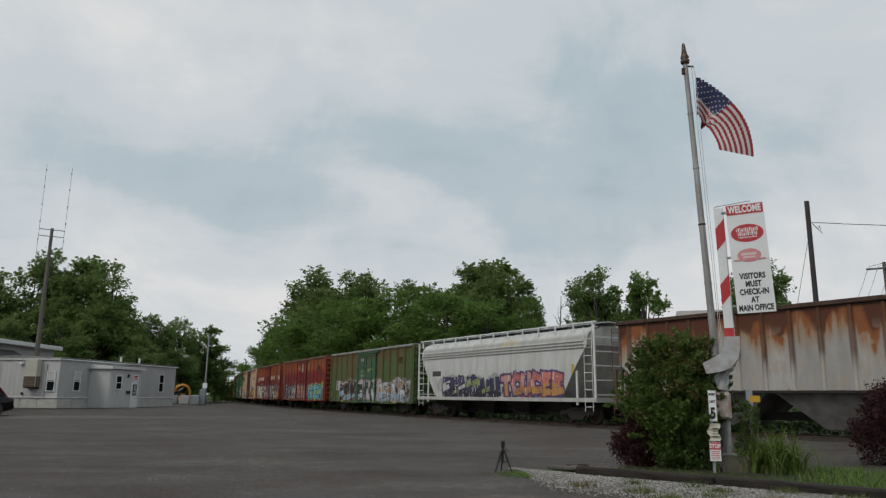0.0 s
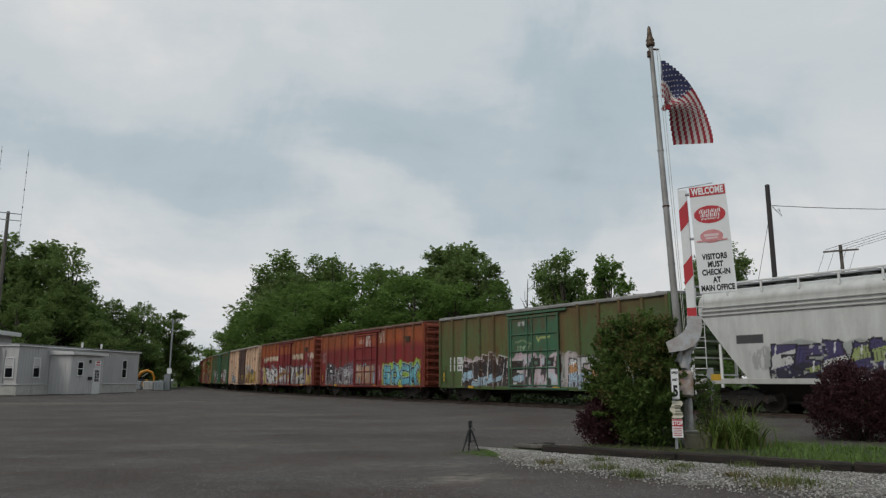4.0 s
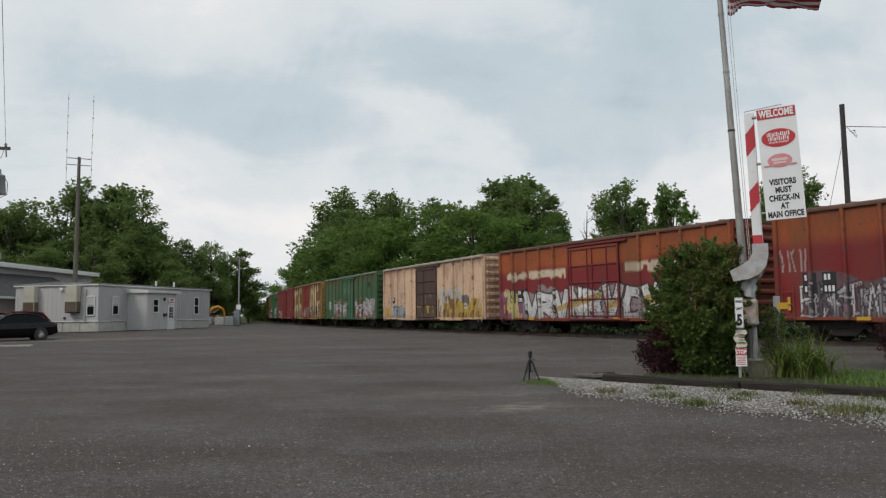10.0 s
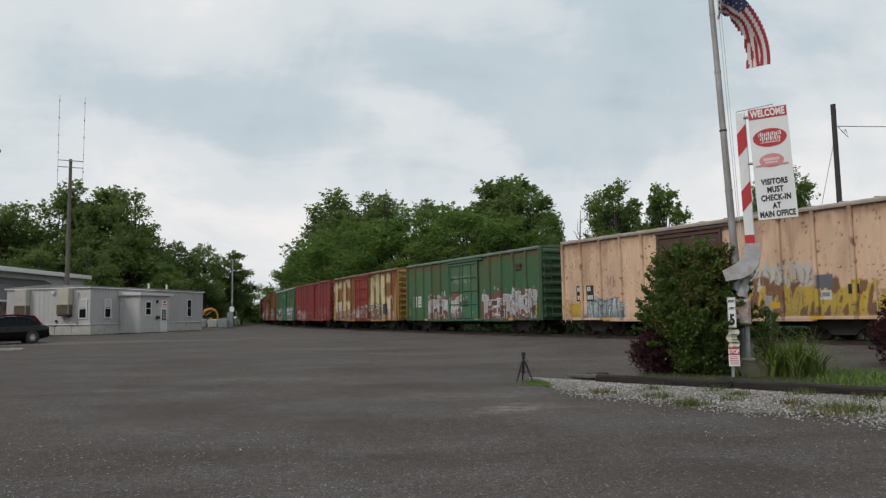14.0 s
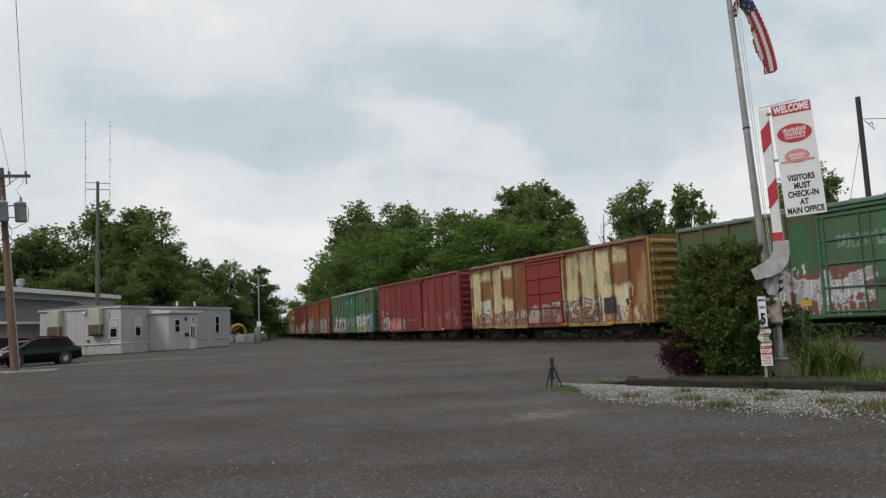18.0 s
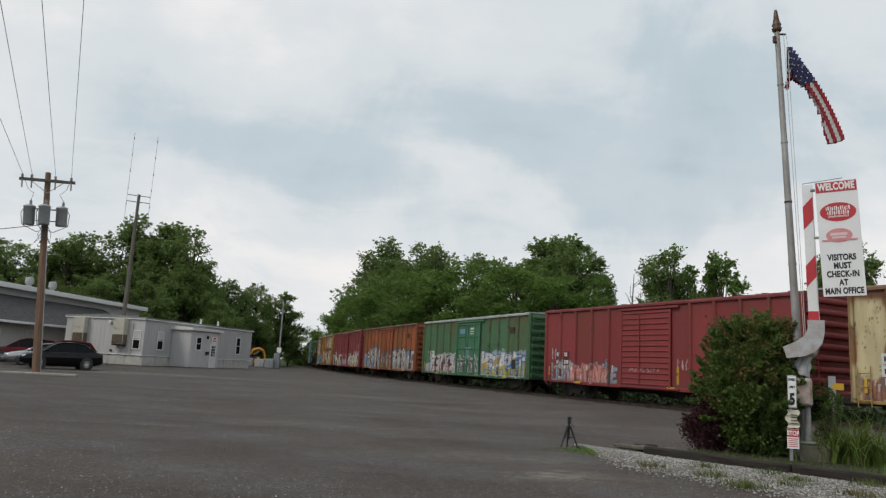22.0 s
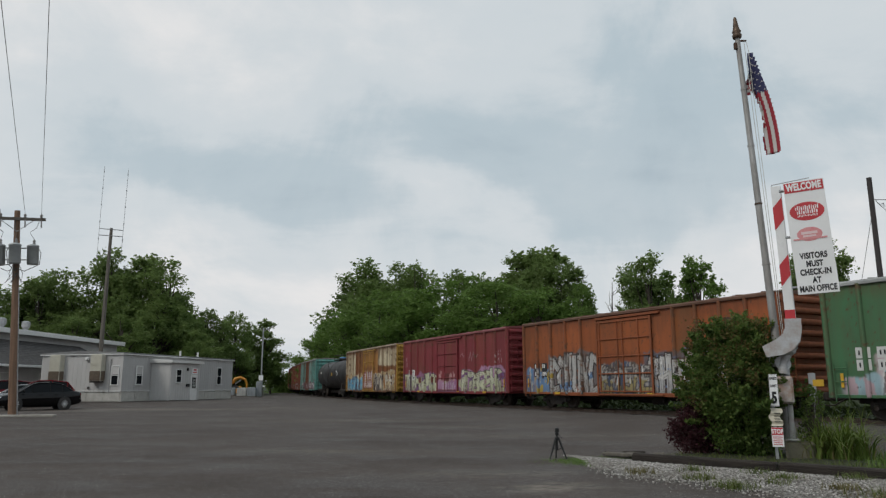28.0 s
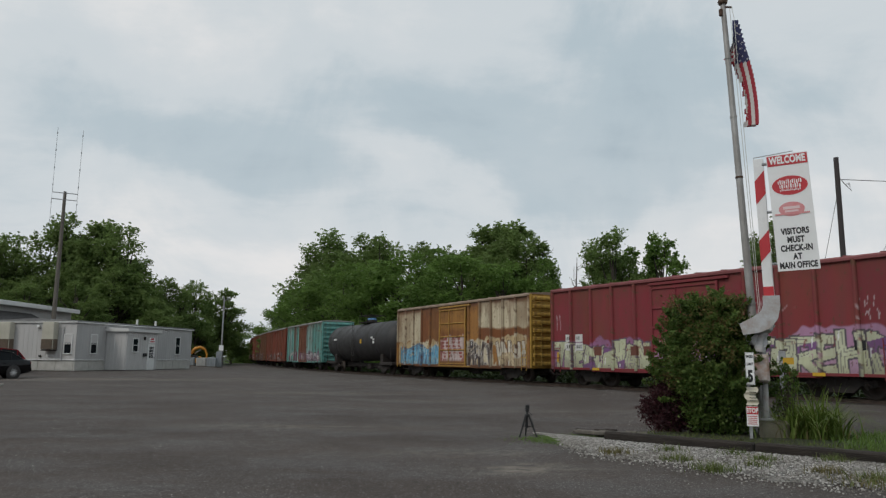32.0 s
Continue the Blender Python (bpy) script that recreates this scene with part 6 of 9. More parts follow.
        col = lift(col, x, z, (0.15, 0.055, 0.03), 4.3, 4.5, 0.9, 9)
        col = patches(x, z, col, -7.4, 7.3, 1.0, 2.5, (cream, (0.52, 0.40, 0.22)), 1.2, 0.6, 117)
        col = burner(x, z, col, -7.1, -1.8, 1.08, 2.05, 7, (0.07, 0.28, 0.46), (0.11, 0.36, 0.52), (0.20, 0.44, 0.58), None, (0.04, 0.17, 0.32), 0.10, 114, 0.2, 0.25)
        col = burner(x, z, col, 1.7, 4.2, 1.05, 2.35, 3, (0.05, 0.045, 0.05), (0.08, 0.07, 0.07), (0.50, 0.46, 0.40), None, None, 0.15, 118, 0.14, 0.2)
        return burner(x, z, col, 4.5, 7.2, 1.1, 2.3, 3, (0.62, 0.58, 0.48), (0.54, 0.44, 0.28), (0.16, 0.10, 0.07), None, None, 0.15, 119, 0.14, 0.2)

    def teal(x, z, door=False):
        col = flat_col(x, (0.115, 0.33, 0.30) if not door else (0.17, 0.055, 0.03))
        col = panels(col, x, z, (0.32, 0.44, 0.42), H, 13, (1, 8, 9), 121, 0.7)
        if not door:
            col = panels(col, x, z, (0.16, 0.06, 0.04), H, 13, (3, 7), 123, 0.8)
        col = patches(x, z, col, -7, 7, 1.0, 1.9, ((0.45, 0.42, 0.42), (0.18, 0.10, 0.16)), 2.2, 0.45, 125)
        return letters(x, z, col, 1.5, 6.5, 1.1, 1.9, 5, (0.55, 0.52, 0.54), (0.36, 0.26, 0.34), (0.10, 0.08, 0.12), None, 0.10, 127)

    def rust_red(x, z, door=False):
        col = flat_col(x, (0.20, 0.045, 0.026))
        return patches(x, z, col, -7, 7, 1.0, 1.8, ((0.40, 0.36, 0.34), (0.10, 0.07, 0.07)), 2.2, 0.5, 131)

    def brown(x, z, door=False):
        col = flat_col(x, (0.15, 0.060, 0.030))
        return patches(x, z, col, -7, 7, 1.0, 1.9, ((0.34, 0.30, 0.27), (0.08, 0.07, 0.08)), 2.0, 0.5, 137)

    cars = [
        (post_hopper(), 17.0),
        (curved_hopper(), 15.4),
        (boxcar("boxcar", "olive green boxcar with black, pink and white graffiti", 7.6, (0.075, 0.135, 0.042), green_pale, (0.385, 0.613), (0.05, 0.15, 0.085), 13, 0.6, marks="light", board=True), 14.8),
        (boxcar("boxcar", "dark red boxcar faded orange above with cyan graffiti", 7.56, (0.33, 0.085, 0.025), red_cyan, (0.385, 0.613), (0.20, 0.020, 0.026), 13, 0.28, roof=(0.17, 0.09, 0.06), end_col=(0.235, 0.048, 0.024), board=True), 15.12),
        (boxcar("boxcar", "dark red boxcar with a broken cream stripe and silver graffiti", 7.51, (0.30, 0.075, 0.025), red_silver, (0.385, 0.613), (0.185, 0.018, 0.026), 13, 0.28, roof=(0.15, 0.075, 0.05), end_col=(0.235, 0.048, 0.024), board=True), 15.02),
        (boxcar("boxcar", "peach-beige boxcar with a dark brown door", 7.5, (0.68, 0.46, 0.315), beige, (0.392, 0.598), (0.085, 0.052, 0.045), 12, 0.22, roof=(0.42, 0.36, 0.30)), 14.99),
        (boxcar("boxcar", "green boxcar with brown stains and white graffiti", 7.65, (0.045, 0.13, 0.062), green_mid, (0.385, 0.613), (0.035, 0.155, 0.085), 13, 0.38, roof=(0.16, 0.22, 0.17), marks="light", board=True), 15.31),
        (boxcar("boxcar", "cream boxcar with rusted bays and a red door", 7.6, (0.46, 0.30, 0.08), cream_rust, (0.392, 0.598), (0.27, 0.030, 0.024), 13, 0.42, roof=(0.26, 0.15, 0.09), end_col=(0.40, 0.26, 0.07), marks="light"), 15.19),
        (boxcar("boxcar", "maroon boxcar with a louvred door and salmon graffiti", 7.65, (0.255, 0.036, 0.040), maroon_pink, (0.392, 0.598), None, 12, 0.16, roof=(0.24, 0.05, 0.05), louver=True, marks="red"), 15.29),
        (boxcar("boxcar", "bright green boxcar with pastel graffiti along its base", 7.7, (0.050, 0.165, 0.075), green_bright, (0.385, 0.613), (0.042, 0.20, 0.10), 13, 0.26, roof=(0.42, 0.43, 0.42), marks="light", board=True), 15.4),
        (boxcar("boxcar", "rusty orange boxcar with silver and black graffiti", 7.85, (0.27, 0.075, 0.026), orange, (0.385, 0.613), None, 13, 0.5, roof=(0.16, 0.08, 0.05), board=True), 15.71),
        (boxcar("boxcar", "maroon boxcar with pale green graffiti", 7.77, (0.210, 0.026, 0.036), maroon_cream, (0.392, 0.598), None, 12, 0.16, roof=(0.26, 0.08, 0.08), marks="light"), 15.54),
        (boxcar("boxcar", "mustard boxcar with cream bays, rust and blue graffiti", 7.6, (0.42, 0.24, 0.05), mustard, (0.392, 0.598), None, 13, 0.6, roof=(0.34, 0.25, 0.18), end_col=(0.46, 0.28, 0.05), marks=None), 15.22),
        (tank_car(), 14.4),
        (boxcar("boxcar", "faded teal boxcar with rusted bays", 7.6, (0.115, 0.33, 0.30), teal, (0.392, 0.598), (0.17, 0.055, 0.03), 13, 0.5, marks=None), 15.24),
        (boxcar("boxcar", "rust-red boxcar with faint graffiti", 7.6, (0.20, 0.045, 0.026), rust_red, (0.392, 0.598), None, 13, 0.45, marks=None), 15.2),
        (boxcar("boxcar", "rust-brown boxcar with faint graffiti", 7.6, (0.15, 0.060, 0.030), brown, (0.392, 0.598), None, 13, 0.5, marks=None), 15.2),
        (boxcar("boxcar", "rust-red boxcar with faint graffiti", 7.6, (0.20, 0.045, 0.026), rust_red, (0.392, 0.598), None, 13, 0.45, marks=None), 15.2),
        (boxcar("boxcar", "rust-brown boxcar with faint graffiti", 7.6, (0.15, 0.060, 0.030), brown, (0.392, 0.598), None, 13, 0.5, marks=None), 15.2),
        (boxcar("boxcar", "rust-red boxcar with faint graffiti", 7.6, (0.20, 0.045, 0.026), rust_red, (0.392, 0.598), None, 13, 0.45, marks=None), 15.2),
    ]
    # the white hopper's front end lies at 0 when the train stands at its mark
    s = -(cars[0][1] + 1.9)
    for i, (ob, length) in enumerate(cars):
        CARS.append((ob, s + length / 2 + (0.5, 0.33, -0.2, 0.0)[min(i, 3)]))
        s += length + 1.708


build_train()


def key_train():
    for ob, mid in CARS:
        rows = []
        for t in range(0, 33):
            s = mid - gone(t)
            x0, y0, _ = on_track(s + TRUCK_AT)
            x1, y1, _ = on_track(s - TRUCK_AT)
            rows.append((t, pose((x0 + x1) / 2, (y0 + y1) / 2, 0.012, 0, 0, math.degrees(math.atan2(y1 - y0, x1 - x0)))))
        walk(ob, rows)


def key_wheels():
    for ob in WHEELS:
        p = ob.location.copy()
        walk(ob, [(k / 10, pose(p.x, p.y, p.z, 0, math.degrees(gone(k / 10) / WHEEL_R) % 360)) for k in range(321)])

# ---- trees and shrubs ----
LEAF_MID = leaf_material("summer_leaves", (0.138, 0.240, 0.050), (0.205, 0.318, 0.084), 0.6, 0.5)
LEAF_DARK = leaf_material("dark_leaves", (0.165, 0.250, 0.074), (0.240, 0.330, 0.108), 0.6, 0.54)
LEAF_BUSH = leaf_material("shrub_leaves", (0.070, 0.138, 0.028), (0.155, 0.200, 0.050), 0.6, 0.4)
LEAF_PURPLE = leaf_material("purple_leaves", (0.040, 0.013, 0.016), (0.078, 0.024, 0.029))
LEAF_GRASS = leaf_material("grass_blades", (0.095, 0.190, 0.032), (0.175, 0.260, 0.058))
# weed colour darkened to carry the trees' shade over the bank
LEAF_WEED = leaf_material("shaded_weeds", (0.030, 0.052, 0.014), (0.055, 0.078, 0.024))
LEAF_TUFT = leaf_material("dusty_tufts", (0.090, 0.140, 0.032), (0.175, 0.185, 0.060))
LEAF_LILY = leaf_material("strap_leaves", (0.105, 0.175, 0.030), (0.19, 0.24, 0.055))
LEAF_DRY = leaf_material("dry_weeds", (0.16, 0.15, 0.05), (0.22, 0.18, 0.08))


def leaf_quads(rng, pts, size, up=0.35):
    """A small bent leaf clump, four-cornered, at each point."""
    n = len(pts)
    a = rng.normal(size=(n, 3))
    a[:, 2] *= up + 0.3
    a /= np.linalg.norm(a, axis=1, keepdims=True)
    b = np.cross(a, rng.normal(size=(n, 3)))
    b /= np.linalg.norm(b, axis=1, keepdims=True)
    s = size * rng.uniform(0.55, 1.35, (n, 1))
    w = s * rng.uniform(0.35, 0.75, (n, 1))
    c = np.cross(a, b) * s * rng.uniform(-0.25, 0.25, (n, 1))
    v = np.stack([pts - a * s * 0.5, pts + b * w * 0.5 + c, pts + a * s * 0.5, pts - b * w * 0.5 + c], 1).reshape(-1, 3)
    return v, np.arange(4 * n).reshape(n, 4)


def crown_points(rng, blobs, n):
    """Points scattered near the skins of overlapping lumps."""
    vol = np.array([b[3] ** 2 for b in blobs])
    which = rng.choice(len(blobs), n, p=vol / vol.sum())
    B = np.array(blobs)[which]
    d = rng.normal(size=(n, 3))
    d /= np.linalg.norm(d, axis=1, keepdims=True)
    r = B[:, 3:4] * np.clip(rng.normal(0.82, 0.27, (n, 1)), 0.1, 1.4)
    d[:, 2] *= 0.85
    P = B[:, :3] + d * r
    # a share of the leaves sits on twigs that stand out of the lumps
    k = n * 3 // 10
    tw = rng.normal(size=(len(blobs) * 9, 3))
    tw /= np.linalg.norm(tw, axis=1, keepdims=True)
    tw[:, 2] = tw[:, 2] * 0.8 + 0.35
    t = tw[which[:k] * 9 + rng.randint(0, 9, k)]
    f = rng.uniform(0.75, 1.36, (k, 1))
    P[:k] = B[:k, :3] + (t * f + rng.normal(size=(k, 3)) * 0.10 * (1.7 - f)) * B[:k, 3:4]
    return P


def tree_meshes(seed, height, spread, low, leaf, leaf_size, n, ragged=1.0, lumps=24):
    """Trunk-and-limbs mesh and crown mesh of one tree; unit metres, base at 0."""
    rng = np.random.RandomState(seed)
    s = Shape()
    lean = rng.uniform(-0.03, 0.03, 2) * height
    top = height * 0.8
    s.tube([(lean[0] * k * k, lean[1] * k * k, -0.4 + (top + 0.4) * k) for k in (0, 0.2, 0.45, 0.7, 1.0)], [height * 0.022, height * 0.017, height * 0.013, height * 0.009, height * 0.003], 8)
    blobs = []
    for i in range(lumps):
        g = (i + rng.rand()) / lumps
        f = low + (1 - low) * g
        wide = spread * max(0.12, math.sin(math.pi * min(0.97, 0.2 + 0.77 * g)) ** 0.6)
        a = rng.uniform(0, 2 * math.pi)
        rad = spread * rng.uniform(0.30, 0.46) * (1.0 - 0.45 * g)
        r = max(0.0, wide - rad * 0.6) * math.sqrt(rng.uniform(0.1, 1.0))
        c = (lean[0] * f * f + r * math.cos(a), lean[1] * f * f + r * math.sin(a), height * f - rad * 0.8)
        blobs.append((*c, rad))
        z0 = c[2] * rng.uniform(0.45, 0.7)
        s.tube([(lean[0] * 0.4, lean[1] * 0.4, z0), (c[0] * 0.55, c[1] * 0.55, (z0 + c[2]) / 2 + 0.2), (c[0], c[1], c[2])], [height * 0.008, height * 0.005, height * 0.002], 5)
        for k in range(int(3 * ragged)):
            d = rng.normal(size=3)
            d /= np.linalg.norm(d)
            d[2] = abs(d[2])
            blobs.append((*(np.array(c) + d * rad * rng.uniform(0.75, 1.0)), rad * rng.uniform(0.22, 0.40)))
    v, q = leaf_quads(rng, crown_points(rng, blobs, n), leaf_size)
    return s.mesh("trunk", BARK), quads("crown", v, q, leaf)


def plant(meshes, x, y, height, base, label, cat="tree", wide=1.0, turn=0.0, grp="", sink=0.0, name="tree"):
    k = height / base
    t = thing(name, Matrix.Translation((x, y, gz(x, y) - sink)) @ Matrix.Rotation(turn, 4, "Z") @ Matrix.Diagonal((k * wide, k * wide, k, 1)), label, cat, grp)
    part("trunk", meshes[0], None, t)
    part("crown", meshes[1], None, t)
    return t


def make_woods():
    rng = random.Random(12)
    kinds = {
        "broad": [tree_meshes(21 + i, 15.0, 5.0, 0.16, LEAF_MID, 0.31, 19000, 1.0, 26) for i in range(3)],
        "dark": [tree_meshes(41 + i, 16.0, 4.6, 0.20, LEAF_DARK, 0.32, 19000, 1.2, 26) for i in range(3)],
        "slim": [tree_meshes(61 + i, 14.0, 3.0, 0.30, LEAF_DARK, 0.30, 12000, 1.4, 20) for i in range(2)],
        "light": [tree_meshes(71 + i, 14.0, 3.0, 0.24, LEAF_MID, 0.30, 10500, 1.3, 20) for i in range(2)],
        "thicket": [tree_meshes(81 + i, 7.0, 3.6, 0.04, LEAF_MID, 0.32, 11000, 1.0, 22) for i in range(2)],
    }
    base = {"broad": 15.0, "dark": 16.0, "slim": 14.0, "light": 14.0, "thicket": 7.0}
    label = {"broad": "broad leafy green tree behind the railway line", "dark": "tall dark green tree with an uneven crown",
             "slim": "slender tree with an open ragged crown", "light": "light green tree with a loose open crown", "thicket": "dense low green thicket by the line"}

    def put(az, dist, top, kind, wide=1.0):
        """top: height of the crown's tip when seen over 100 metres."""
        a = radians(az)
        x, y = dist * math.sin(a), dist * math.cos(a)
        z = (top - 1.35) * dist / 100 + 1.35
        plant(rng.choice(kinds[kind]), x, y, (z - gz(x, y)) * 1.02, base[kind], label[kind], wide=wide * 1.2, turn=rng.uniform(0, 6.28), grp="trees round the yard")

    # beyond the railway line
    for az, d, top, kind, wide in (
            (-13.2, 150, 4.6, "thicket", 1.1), (-12.6, 128, 7.4, "broad", 1.3), (-11.6, 118, 9.4, "broad", 1.2), (-10.2, 108, 11.6, "broad", 1.25), (-9.6, 122, 16.6, "dark", 1.0),
            (-8.0, 118, 18.6, "dark", 1.05), (-7.6, 100, 14.0, "broad", 1.3), (-5.9, 116, 18.2, "dark", 1.0), (-4.9, 92, 14.6, "broad", 1.35), (-4.4, 112, 18.2, "dark", 0.8),
            (-2.6, 90, 15.6, "broad", 1.3), (-1.2, 100, 17.2, "dark", 0.8), (-0.2, 86, 15.0, "broad", 1.3), (1.3, 96, 16.6, "broad", 1.1), (2.3, 84, 15.6, "broad", 1.3),
            (3.6, 96, 19.6, "slim", 1.3), (4.9, 92, 20.0, "dark", 0.95), (6.0, 94, 20.2, "slim", 1.3), (5.4, 80, 14.6, "broad", 1.3), (7.3, 90, 18.6, "dark", 0.8),
            (7.7, 80, 13.0, "broad", 0.75), (8.6, 86, 15.2, "broad", 0.5), (12.7, 84, 17.4, "dark", 0.78), (13.9, 82, 18.8, "dark", 0.78), (14.9, 85, 16.6, "light", 0.75),
            (17.3, 84, 18.4, "light", 0.90), (16.7, 86, 16.4, "light", 0.6), (25.2, 90, 19.0, "dark", 0.88), (24.2, 93, 17.4, "dark", 0.5), (26.4, 94, 16.4, "dark", 0.6),
            (-6.6, 82, 6.2, "thicket", 1.3), (-2.0, 74, 6.4, "thicket", 1.3), (2.5, 68, 6.2, "thicket", 1.3), (7.0, 66, 6.8, "thicket", 1.4),
            (11.0, 64, 7.2, "thicket", 1.3), (15.0, 62, 7.4, "thicket", 1.3), (19.0, 60, 7.0, "thicket", 1.2), (24.0, 58, 6.4, "thicket", 1.3), (30.0, 58, 6.0, "thicket", 1.3)):
        put(az, d, top, kind, wide)
    # behind the buildings
    for az, d, top, kind, wide in (
            (-37.5, 112, 14.5, "dark", 1.3), (-35.2, 110, 13.6, "dark", 1.25), (-33.2, 112, 12.6, "dark", 1.2), (-31.6, 110, 14.6, "dark", 1.1), (-30.2, 112, 15.4, "dark", 1.0),
            (-28.4, 110, 16.4, "dark", 1.0), (-27.0, 108, 18.4, "dark", 0.85), (-25.4, 110, 17.8, "slim", 1.3), (-23.2, 106, 17.6, "dark", 0.9), (-24.2, 104, 13.0, "dark", 1.1),
            (-21.9, 110, 13.6, "dark", 0.9), (-20.6, 112, 11.4, "dark", 1.0), (-19.4, 116, 9.8, "dark", 1.1), (-18.3, 122, 11.2, "dark", 0.75), (-17.2, 126, 9.8, "dark", 0.9),
            (-16.3, 128, 10.2, "slim", 1.2), (-15.6, 134, 7.6, "dark", 0.9), (-14.9, 150, 4.6, "thicket", 1.1), (-29.5, 100, 10.0, "dark", 1.3), (-26.3, 98, 10.4, "dark", 1.3),
            (-33.5, 100, 9.6, "dark", 1.3), (-36.8, 100, 10.0, "dark", 1.3), (-21.0, 100, 8.6, "dark", 1.2), (-18.2, 112, 7.0, "dark", 1.3), (-39.5, 110, 14.0, "dark", 1.3)):
        put(az, d, top, kind, wide)
    # bare half-dead trees among the green ones
    dead = surface("dead_wood", (0.20, 0.19, 0.17), (0.11, 0.10, 0.09), 2, 20, 0.9, 0, 0.3, 0.01, 0.6)
    for az, d, tall, n, seed in ((8.3, 92, 15.2, 90, 5), (10.8, 88, 13.2, 18, 8)):
        a = radians(az)
        s, r = Shape(), np.random.RandomState(seed)
        s.tube([(0, 0, -0.3), (0.1, 0, tall * 0.35), (0.3, 0.1, tall * 0.7), (0.5, 0.2, tall)], [0.2, 0.15, 0.09, 0.03])
        for i in range(n):
            z = r.uniform(0.42, 0.94) * tall
            q, l = r.uniform(0, 6.28), r.uniform(0.8, 2.3)
            p = np.array([0.03 * z, 0.01 * z, z])
            rise = r.uniform(-0.35, 1.05)
            e = p + np.array([math.cos(q) * l * 0.8, math.sin(q) * l * 0.8, l * rise])
            k = p + (e - p) * r.uniform(0.35, 0.65) + r.uniform(-0.2, 0.25, 3)
            s.tube([tuple(p), tuple(k), tuple(e)], [0.045, 0.03, 0.010], 4)
            for j in range(3):
                a0 = k + (e - k) * r.uniform(0, 0.8)
                s.tube([tuple(a0), tuple(a0 + r.uniform(-0.5, 0.5, 3) + (0, 0, 0.1))], [0.016, 0.006], 3)
        x, y = d * math.sin(a), d * math.cos(a)
        t = thing("tree", pose(x, y, gz(x, y)), "leafless grey half-dead tree among green ones", "tree", "trees round the yard")
        part("trunk", s, dead, t)


make_woods()

# ---- the planted island with its timber edge ----
EDGE_A, EDGE_B = Vector((2.49, 14.40)), Vector((6.75, 10.83))
EDGE_DIR = (EDGE_B - EDGE_A).normalized()
EDGE_IN = Vector((-EDGE_DIR.y, EDGE_DIR.x))      # into the island
BED_Z = 0.08


def island(u, w):
    """u metres along the timber edge, w metres into the island."""
    p = EDGE_A + EDGE_DIR * u + EDGE_IN * w
    return p.x, p.y


def bed_depth(u):
    return 3.8 * float(smooth_step(0.1, 2.6, u))


def make_island():
    us, ws = np.arange(0.5, 15.1, 0.25), np.linspace(0, 1, 16)
    vs, rng = [], np.random.RandomState(2)
    for u in us:
        for w in ws:
            x, y = island(u, 0.02 + w * max(0.15, bed_depth(u)))
            edge = min(1.0, (1 - w) * 6)
            vs.append((x, y, gz(x, y) - 0.03 + (BED_Z + 0.03) * edge + rng.uniform(-0.015, 0.015)))
    soil = surface("soil_and_moss", (0.030, 0.022, 0.015), (0.030, 0.042, 0.014), 5.0, 40, 0.95, 0, 0.7, 0.02, 0.9)
    tagged(new("planting_bed", quads("planting_bed", np.array(vs), grid_faces(len(us), len(ws)), soil, smooth=True)), "weedy planting bed behind a timber edge", "planting bed", kind="structure")
    ang = math.degrees(math.atan2(EDGE_DIR.y, EDGE_DIR.x))
    rng = random.Random(3)
    u = 0.66
    for k, ln in enumerate((2.55, 2.6, 2.55, 2.6, 2.5)):
        s = Shape().box((0, 0, 0.075), (ln, 0.21, 0.19), 0.028)
        x, y = island(u + ln / 2, -0.08)
        tagged(part("timber", s, TIMBER, m=pose(x, y, gz(x, y) - 0.01, rng.uniform(-2, 2), rng.uniform(-0.6, 0.6), ang + rng.uniform(-0.8, 0.8))), "dark weathered railway tie edging the planting bed", "timber", "ties edging the bed")
        u += ln + 0.02
    # rotten, split ends heaped where the row of ties begins
    for k in range(11):
        ln, tk = rng.uniform(0.35, 0.95), rng.uniform(0.035, 0.075)
        x, y = island(rng.uniform(0.0, 0.95), rng.uniform(-0.05, 0.65))
        s = Shape().box((0, 0, tk / 2), (ln, rng.uniform(0.06, 0.15), tk), 0.012).box((ln * 0.22, 0.04, tk * 0.9), (ln * 0.5, 0.05, tk * 0.6), 0.008)
        tagged(part("timber", s, TIMBER if k % 3 == 0 else GREY_WOOD, m=pose(x, y, gz(x, y) + 0.022 * (k % 4), rng.uniform(-6, 6), rng.uniform(-4, 4), ang + rng.uniform(-28, 28))), "rotten grey piece of timber lying loose", "timber", "broken timber pieces")


make_island()


def blade_mesh(rng, roots, length, width, lean, seg=4, bow=0.38):
    """Arching grass blades as thin strips; roots: n x 3."""
    n = len(roots)
    a = rng.uniform(0, 2 * np.pi, n)
    out = np.stack([np.cos(a), np.sin(a), 0 * a], 1)
    side = np.stack([-np.sin(a), np.cos(a), 0 * a], 1)
    L = length * rng.uniform(0.5, 1.1, n)
    ln = lean * rng.uniform(0.2, 1.2, n)
    vs = []
    for k in range(seg + 1):
        f = k / seg
        c = roots + out * (ln * L * f ** 1.8)[:, None]
        c[:, 2] += L * (f - bow * np.minimum(ln, 1.6) * f ** 2.6)
        w = (width * (1 - f * 0.92))
        vs.append(c - side * w * 0.5)
        vs.append(c + side * w * 0.5)
    V = np.stack(vs, 1).reshape(-1, 3)
    m = 2 * (seg + 1)
    o = (np.arange(n) * m)[:, None]
    F = np.concatenate([o + np.array([2 * k, 2 * k + 1, 2 * k + 3, 2 * k + 2]) for k in range(seg)])
    return V, F


